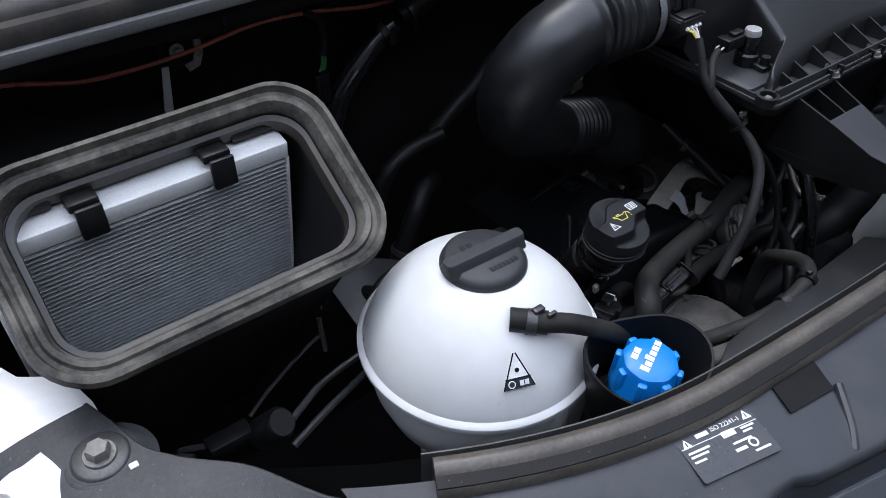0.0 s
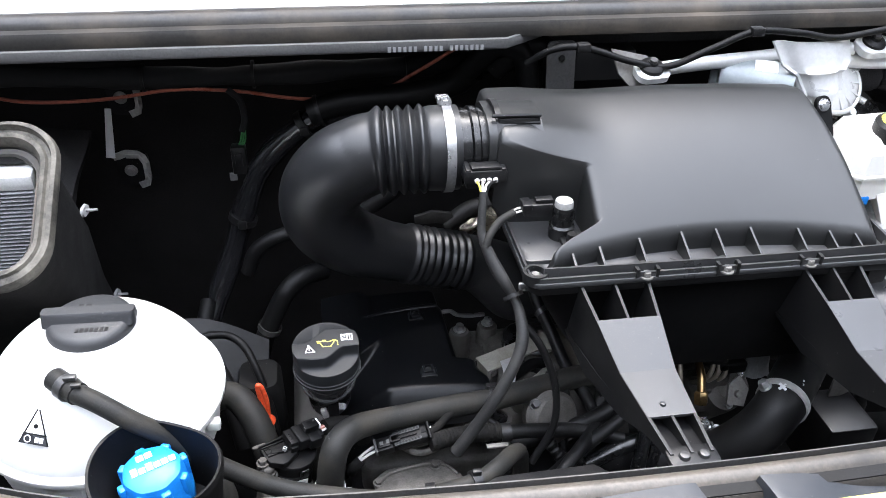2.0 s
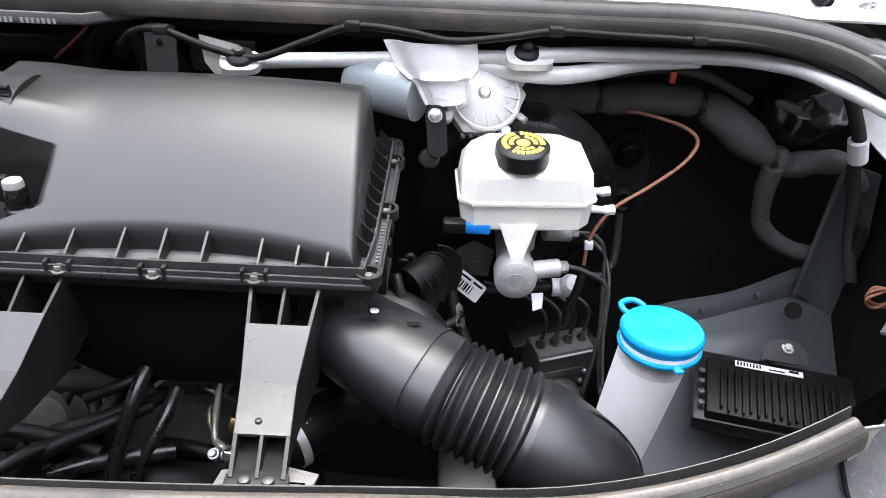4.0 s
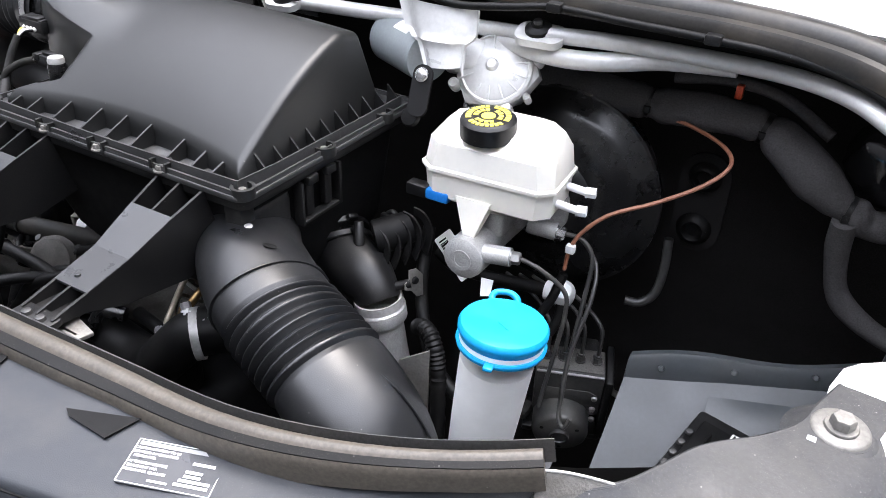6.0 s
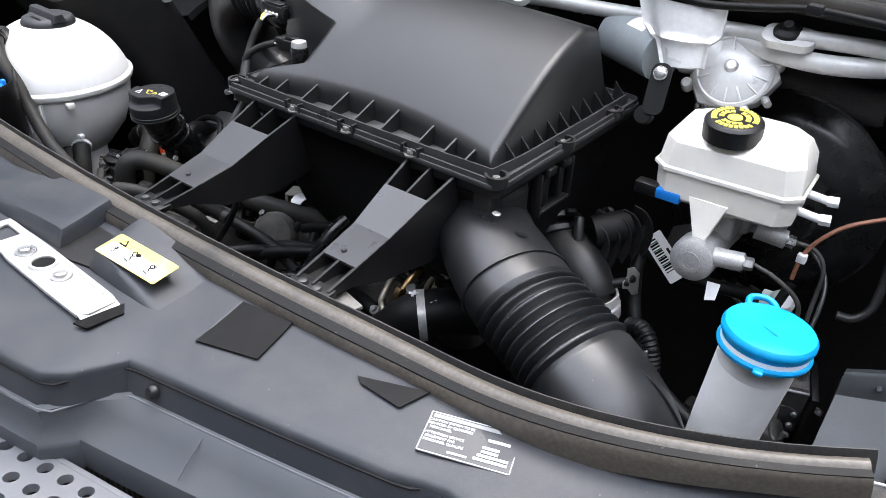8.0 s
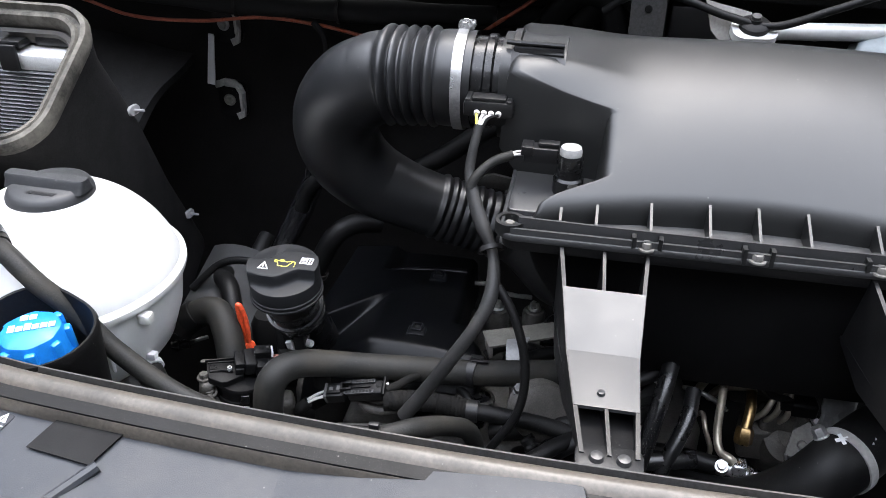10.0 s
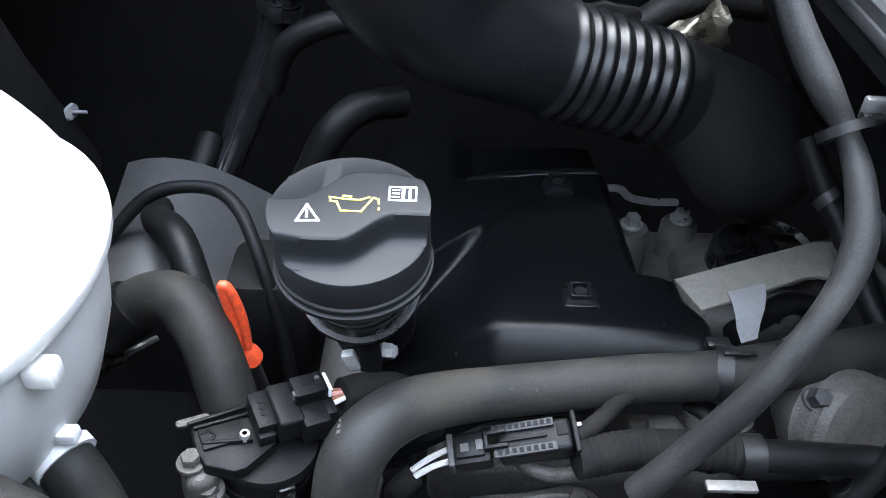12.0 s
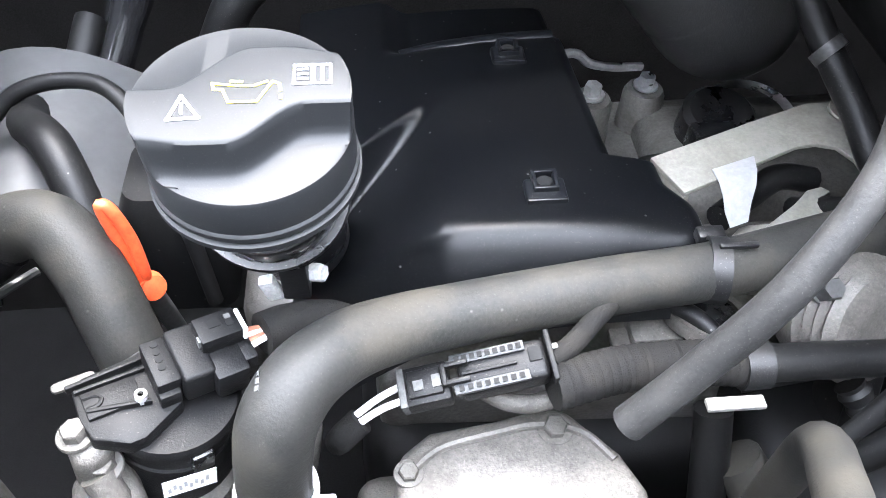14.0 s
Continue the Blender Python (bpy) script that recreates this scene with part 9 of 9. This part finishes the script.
for p in ((0.176, 0.782, 1.345), (0.494, 0.822, 1.352)):
    part("pivot_grommet", lathe([(0, 0.008), (0.006, 0.008), (0.007, 0.005), (0.012, 0.004), (0.0145, 0.002), (0.015, -0.003), (0, -0.003)], aim(p, (0, -0.35, 0.94)), 28), M_hose2, wl, "black rubber pivot bush")
    part("pivot_pin", lathe([(0, 0.003), (0.0045, 0.003), (0.005, 0), (0, 0)], aim(Vector(p) + Vector((0, -0.0028, 0.0075)), (0, -0.35, 0.94)), 14), M_dark, wl)
part("mount_plate", slab([(0, 0), (0.045, -0.01), (0.05, -0.04), (0.03, -0.055), (0.008, -0.03)], 0, 0.003, Matrix.Translation((0.128, 0.800, 1.362)) @ pose(0, 0, 0, 62, 0, 0)), M_bracket, wl)
part("chain_strip", join(*[lathe([(0.003, 0.0), (0.0055, 0.0), (0.0055, 0.002), (0.003, 0.002)], aim((0.215 + 0.011 * k, 0.835, 1.322), (0, -0.6, 0.8)), 10) for k in range(4)]), M_alu, wl)

wm = thing("wiper_motor", (0.40, 0.80, 1.24), "grey wiper motor with a cast aluminium gearbox", "motor")
part("can", lathe([(0, 0.004), (0.010, 0.004), (0.012, 0.0), (0.014, -0.004), (0.027, -0.006), (0.030, -0.012), (0.030, -0.095), (0, -0.095)], aim((0.288, 0.836, 1.306), (-0.9, 0.42, 0.02)), 36), M_can, wm, "pale grey motor can")
CM = aim((0.288, 0.836, 1.306), (-0.9, 0.42, 0.02))
part("can_label", sheet([[CM @ Vector((0.0303 * math.cos(a), 0.0303 * math.sin(a), z)) for a in np.linspace(0.9, 1.9, 9)] for z in (-0.046, -0.060, -0.074)], 0.0004), M_paper, wm, "white label on the can")
GB = aim((0.446, 0.822, 1.297), (0.12, -0.72, 0.55)) @ Matrix.Scale(0.82, 4)
part("gearbox", join(lathe([(0, 0.020), (0.010, 0.020), (0.020, 0.018), (0.046, 0.012), (0.056, 0.004), (0.058, -0.012), (0.054, -0.02), (0, -0.02)], GB, 9, lambda a: 1 + 0.08 * math.cos(a + 0.6) + 0.05 * math.cos(3 * a) + 0.04 * math.cos(7 * a + 1)), block((-0.045, 0.012, 0.0), (0.06, 0.05, 0.034), 0.010, GB, 3)), M_silver, wm)
for a, L in ((-150, 0.034), (-110, 0.030), (-85, 0.034), (-60, 0.036), (-35, 0.038), (-10, 0.038), (15, 0.038), (40, 0.036), (65, 0.034), (100, 0.030)):
    part("gear_fin", block((0.014 + L / 2, 0, 0.0155 - L * 0.06), (L, 0.0022, 0.005), 0.0008, GB @ Matrix.Rotation(radians(a), 4, "Z")), M_silver, wm)
part("hub_boss", lathe([(0, 0.026), (0.006, 0.026), (0.0085, 0.024), (0.0105, 0.016), (0, 0.016)], GB, 24), M_silver, wm)
part("rim_ring", lathe([(0.045, 0.013), (0.0475, 0.0145), (0.0505, 0.0125), (0.052, 0.008)], GB, 40, lambda a: 1 + 0.10 * math.cos(a + 0.6)), M_silver, wm)
for a in (-150, -60, 20, 110):
    part("flange_ear", lathe([(0, 0.010), (0.006, 0.010), (0.008, 0.007), (0.008, -0.01), (0, -0.01)], GB @ Matrix.Rotation(radians(a), 4, "Z") @ Matrix.Translation((0.060, 0, 0)), 16), M_silver, wm)
for i in range(5):
    part("lower_tooth", block((-0.03 + 0.012 * i, -0.055, -0.008), (0.007, 0.010, 0.012), 0.002, GB), M_dark, wm)
part("drain_stub", lathe([(0, 0.014), (0.005, 0.014), (0.006, 0), (0, 0)], GB @ Matrix.Translation((0.052, -0.03, 0.0)) @ pose(0, 0, 0, 40, 40, 0), 14), M_alu, wm)
rows = []
for v in np.linspace(0, 1, 15):
    half = float(np.interp(v, (0, 0.45, 0.55, 0.62, 1), (0.051, 0.045, 0.036, 0.030, 0.024)))
    mid_x = 0.3845 + 0.022 * v
    rows.append([(mid_x + half * u, 0.792 - 0.022 * v - 0.007 * (1 - u * u) - 0.004 * math.exp(-((v - 0.58) / 0.05) ** 2) + 0.005 * math.exp(-((abs(u) - 0.8) / 0.14) ** 2), 1.368 - 0.062 * v + 0.003 * u * v) for u in np.linspace(-1, 1, 15)])
part("motor_bracket", sheet(rows, 0.003), M_silver, wm, "pressed aluminium mounting plate")
part("mount_arm", slab(rrect(-0.011, 0.011, -0.045, 0.012, 0.010, 5), 0, 0.005, Matrix.Translation((0.394, 0.752, 1.298)) @ pose(0, 0, 0, 62, 0, 12)), M_shade, wm, "black mounting arm")
part("arm_bolt", hexbolt((0.394, 0.7475, 1.301), (0, -0.88, 0.47), 0.0065, 0.003, 1.25), M_zinc, wm)
part("rubber_foot", lathe([(0, 0.006), (0.010, 0.005), (0.012, 0), (0, 0)], aim((0.389, 0.735, 1.255), (0, -0.88, 0.47)), 20), M_hose2, wm)

cb2 = thing("cowl_cable", (0.35, 0.78, 1.37), "thin black cable waving along the cowl in clips", "cable")
cpt = [(0.03, 0.80, 1.345), (0.055, 0.785, 1.366), (0.09, 0.775, 1.372), (0.15, 0.765, 1.356), (0.195, 0.762, 1.350), (0.25, 0.765, 1.370), (0.301, 0.767, 1.388), (0.36, 0.768, 1.384), (0.41, 0.770, 1.376), (0.47, 0.774, 1.382), (0.521, 0.781, 1.388), (0.60, 0.79, 1.384), (0.68, 0.792, 1.382), (0.76, 0.798, 1.376), (0.83, 0.785, 1.362), (0.885, 0.755, 1.338), (0.925, 0.70, 1.30)]
part("cable", tube([(x, y + 0.016, z - 0.004) for x, y, z in cpt], 0.0042, 10, 8), M_hose2, cb2)
for p in (cpt[2], cpt[6], cpt[10], cpt[12]):
    part("clip", block((p[0], p[1] + 0.014, p[2] - 0.003), (0.016, 0.013, 0.010), 0.002, None), M_plastic, cb2)
ub = thing("upright_bracket", (0.075, 0.82, 1.28), "dark grey perforated upright bracket behind the lid", "bracket")
part("plate", slab(rrect(-0.018, 0.018, -0.05, 0.03, 0.006, 3), 0, 0.003, Matrix.Translation((0.075, 0.822, 1.335)) @ pose(0, 0, 0, 80, 0, 0)), M_dark, ub)
for z in (1.345, 1.325, 1.305):
    part("hole", lathe([(0, 0.0006), (0.003, 0.0006), (0.004, 0)], aim((0.075, 0.8185, z), (0, -1, 0.17)), 12), M_inkshade, ub)
hb2 = thing("heater_hoses", (0.03, 0.87, 1.2), "thick black hoses curling behind the filter box", "hose")
for k, x in enumerate((0.0, 0.035)):
    part("hose", tube([(-0.03 + x, 0.88, 1.31), (0.0 + x, 0.865, 1.345), (0.03 + x, 0.855, 1.345), (0.045 + x, 0.86, 1.31), (0.05 + x, 0.87, 1.24)], 0.015, 14, 6), M_hose2, hb2)
part("cowl_box", block((0.14, 0.86, 1.325), (0.08, 0.04, 0.04), 0.004, None), M_plastic, hb2)

# ---- front latch, labels on the front panel ----
lt = thing("bonnet_latch_plate", (0.01, 0.195, 1.16), "pale painted metal latch plate with bolts and a hole", "latch")
LM = Matrix.Translation((0.0746, 0.1990, 1.1845)) @ pose(0, 0, 0, -3, 0, -3)
part("plate", slab([(-0.066, -0.016), (-0.030, -0.0195), (0.040, -0.0195), (0.092, -0.0185), (0.098, -0.010), (0.096, 0.016), (0.085, 0.0185), (0.020, 0.0190), (-0.030, 0.0190), (-0.066, 0.0180)], -0.003, 0.0015, LM, 0.0012), M_alu2, lt)
part("hook_eye", join(block((-0.0985, 0.0, -0.0005), (0.010, 0.034, 0.004), 0.0014, LM), block((-0.080, 0.0135, -0.0005), (0.032, 0.008, 0.004), 0.0014, LM), block((-0.080, -0.0125, -0.0005), (0.032, 0.008, 0.004), 0.0014, LM)), M_alu2, lt)
part("raised_rib", tube([LM @ Vector((x, y, 0.0012)) for x, y in ((-0.060, 0.014), (-0.030, 0.0145), (-0.010, 0.010), (0.012, 0.0155), (0.050, 0.0145), (0.080, 0.012))], 0.0018, 8, 6), M_alu2, lt)
part("end_fold", sheet([[LM @ Vector((x, y, z)) for y in (-0.0175, -0.006, 0.004, 0.0165)] for x, z in ((0.094, 0.001), (0.100, -0.002), (0.103, -0.008), (0.104, -0.014))], 0.002), M_alu2, lt, "downturned torn end")
part("end_slot", slab([(0.098, -0.024), (0.112, -0.020), (0.113, 0.012), (0.100, 0.020)], -0.0028, -0.0012, LM), M_inkshade, lt)
part("latch_hole", lathe([(0.0, 0.0018), (0.0098, 0.0018), (0.0100, 0.0036), (0.0125, 0.0036), (0.0140, 0.0012)], LM, 28), M_alu2, lt)
part("hole_dark", lathe([(0, 0.0022), (0.0098, 0.0022)], LM, 24), M_inkshade, lt)
for dx, dy in ((-0.0305, -0.002), (0.0300, 0.001)):
    part("bolt", join(hexbolt(LM @ Vector((dx, dy, 0.0015)), (0, 0, 1), 0.0058, 0.003, 1.7), lathe([(0.0, 0.0062), (0.0030, 0.0062), (0.0042, 0.0050), (0.0042, 0.004)], LM @ Matrix.Translation((dx, dy, 0.0)), 12)), M_zinc, lt)
yl = thing("warning_label", (0.128, 0.25, 1.198), "yellow and white warning label with small drawings", "label")
YM = Matrix.Translation((0.1495, 0.2465, 1.2003)) @ pose(0, 0, 0, 6, 3, 3) @ Matrix.Scale(0.88, 4)
part("yellow_field", slab(rrect(-0.045, 0.045, -0.0165, 0.0165, 0.002, 2), 0, 0.0006, YM), M_ylabel, yl)
part("white_field", slab([(-0.040, -0.015), (0.040, -0.015), (0.040, 0.0035), (-0.040, 0.0035)], 0.0006, 0.0010, YM), M_paper, yl)
part("triangle", slab([(-0.034, 0.004), (-0.022, 0.004), (-0.028, 0.013)], 0.0011, 0.0015, YM), M_inkshade, yl)
part("triangle_inner", slab([(-0.0315, 0.0055), (-0.0245, 0.0055), (-0.028, 0.0105)], 0.0015, 0.0018, YM), M_ylabel, yl)
for x0, y0, k in ((-0.006, -0.001, 1.0), (0.024, -0.003, 0.85), (-0.029, -0.004, 0.5)):
    strokes = [((0.000, 0.007), (0.005, 0.003)), ((0.005, 0.003), (0.000, -0.001)), ((0.000, -0.001), (0.004, -0.006)), ((0.000, 0.007), (-0.003, 0.004)), ((-0.003, 0.004), (0.001, 0.000)), ((-0.004, -0.007), (0.005, -0.009)), ((0.002, 0.005), (0.006, 0.006))]
    segs = []
    for (ax, ay), (bx, by) in strokes:
        L, a = math.hypot(bx - ax, by - ay) * k, math.degrees(math.atan2(by - ay, bx - ax))
        segs.append(block((0, 0, 0), (L, 0.0011, 0.0004), 0, YM @ Matrix.Translation((x0 + k * (ax + bx) / 2, y0 + k * (ay + by) / 2, 0.0014)) @ pose(0, 0, 0, 0, 0, a)))
    part("drawing", join(*segs), M_inkshade, yl)
part("drawing_fill", slab([(-0.005, 0.003), (0.000, 0.006), (0.003, 0.003), (0.000, 0.000)], 0.0011, 0.0015, YM), M_inkshade, yl)
il = thing("service_label", (0.49, 0.282, 1.18), "black refrigerant label with white frame and text", "label")
IM = Matrix.Translation((0.4950, 0.2735, 1.1826)) @ pose(0, 0, 0, 6, 0, 19)
part("film", slab(rrect(-0.034, 0.034, -0.0185, 0.0185, 0.002, 2), -0.0012, 0.0006, IM), M_lblack, il)
for a, b in (((-0.033, -0.0175), (0.033, -0.0175)), ((-0.033, 0.0175), (0.033, 0.0175)), ((-0.033, -0.0175), (-0.033, 0.0175)), ((0.033, -0.0175), (0.033, 0.0175))):
    part("frame_line", tube([IM @ Vector((*a, 0.0006)), IM @ Vector((*b, 0.0006))], 0.0004, 5, 2), M_white2, il)
part("title_bar", block((0.0, 0.0145, 0.0008), (0.062, 0.0032, 0.0003), 0, IM), M_greyprint, il)
for txt, dx, dy in (("CAUTION SYSTEM TO BE", -0.016, 0.0105), ("SERVICED BY QUALIFIED", -0.016, 0.0072), ("PERSONNEL", -0.0225, 0.0039), ("ATTENTION SERVICE", -0.018, -0.0010), ("SEULEMENT PAR", -0.0205, -0.0043), ("PERSONNEL QUALIFIE", -0.017, -0.0076)):
    lettering(txt, 0.0030, IM @ Matrix.Translation((dx, dy, 0.0008)), M_white2, il, "printed_line")
bars([(0.012, 0.004, 0.016, 0.0022), (0.010, -0.003, 0.012, 0.0022), (0.010, -0.0065, 0.012, 0.0022), (0.008, -0.010, 0.022, 0.0022), (0.006, -0.0135, 0.024, 0.0022), (-0.012, -0.0145, 0.014, 0.0016)], IM @ Matrix.Translation((0, 0, 0.0007)), M_white2, il)
fl = thing("filler_label", (-0.365, 0.28, 1.18), "black filler information label with white symbols", "label")
FMx = Matrix.Translation((-0.371, 0.280, 1.1838)) @ pose(0, 0, 0, 4, 0, -12) @ Matrix.Scale(0.86, 4)
part("film", slab(rrect(-0.042, 0.040, -0.024, 0.022, 0.002, 2), -0.0012, 0.0006, FMx), M_lblack, fl)
for x, y in ((-0.034, 0.013), (0.033, 0.017)):
    part("triangle", slab([(x - 0.005, y - 0.004), (x + 0.005, y - 0.004), (x, y + 0.005)], 0.0006, 0.0009, FMx), M_white2, fl)
    part("triangle_mark", block((x, y - 0.0005, 0.0010), (0.001, 0.004, 0.0003), 0, FMx), M_inkshade, fl)
lettering("ISO 22241-1", 0.0062, FMx @ Matrix.Translation((0.010, 0.0165, 0.0008)), M_white2, fl)
bars([(-0.022, 0.0138, 0.013, 0.004), (-0.038, 0.003, 0.022, 0.002), (-0.038, -0.001, 0.018, 0.002), (-0.038, -0.006, 0.012, 0.002), (0.000, 0.0045, 0.014, 0.006), (0.020, 0.006, 0.014, 0.002), (0.020, 0.0025, 0.010, 0.002), (0.004, -0.004, 0.020, 0.002), (0.002, -0.011, 0.012, 0.003), (0.018, -0.017, 0.016, 0.002)], FMx @ Matrix.Translation((0, 0, 0.0007)), M_white2, fl)
part("round_symbol", lathe([(0.003, 0.0007), (0.003, 0.001), (0.0048, 0.001), (0.0048, 0.0007)], FMx @ Matrix.Translation((0.022, -0.008, 0)), 16), M_white2, fl)
part("frame_line", tube([FMx @ Vector((-0.041, 0.0095, 0.0007)), FMx @ Vector((0.039, 0.0095, 0.0007))], 0.0004, 5, 2), M_white2, fl)
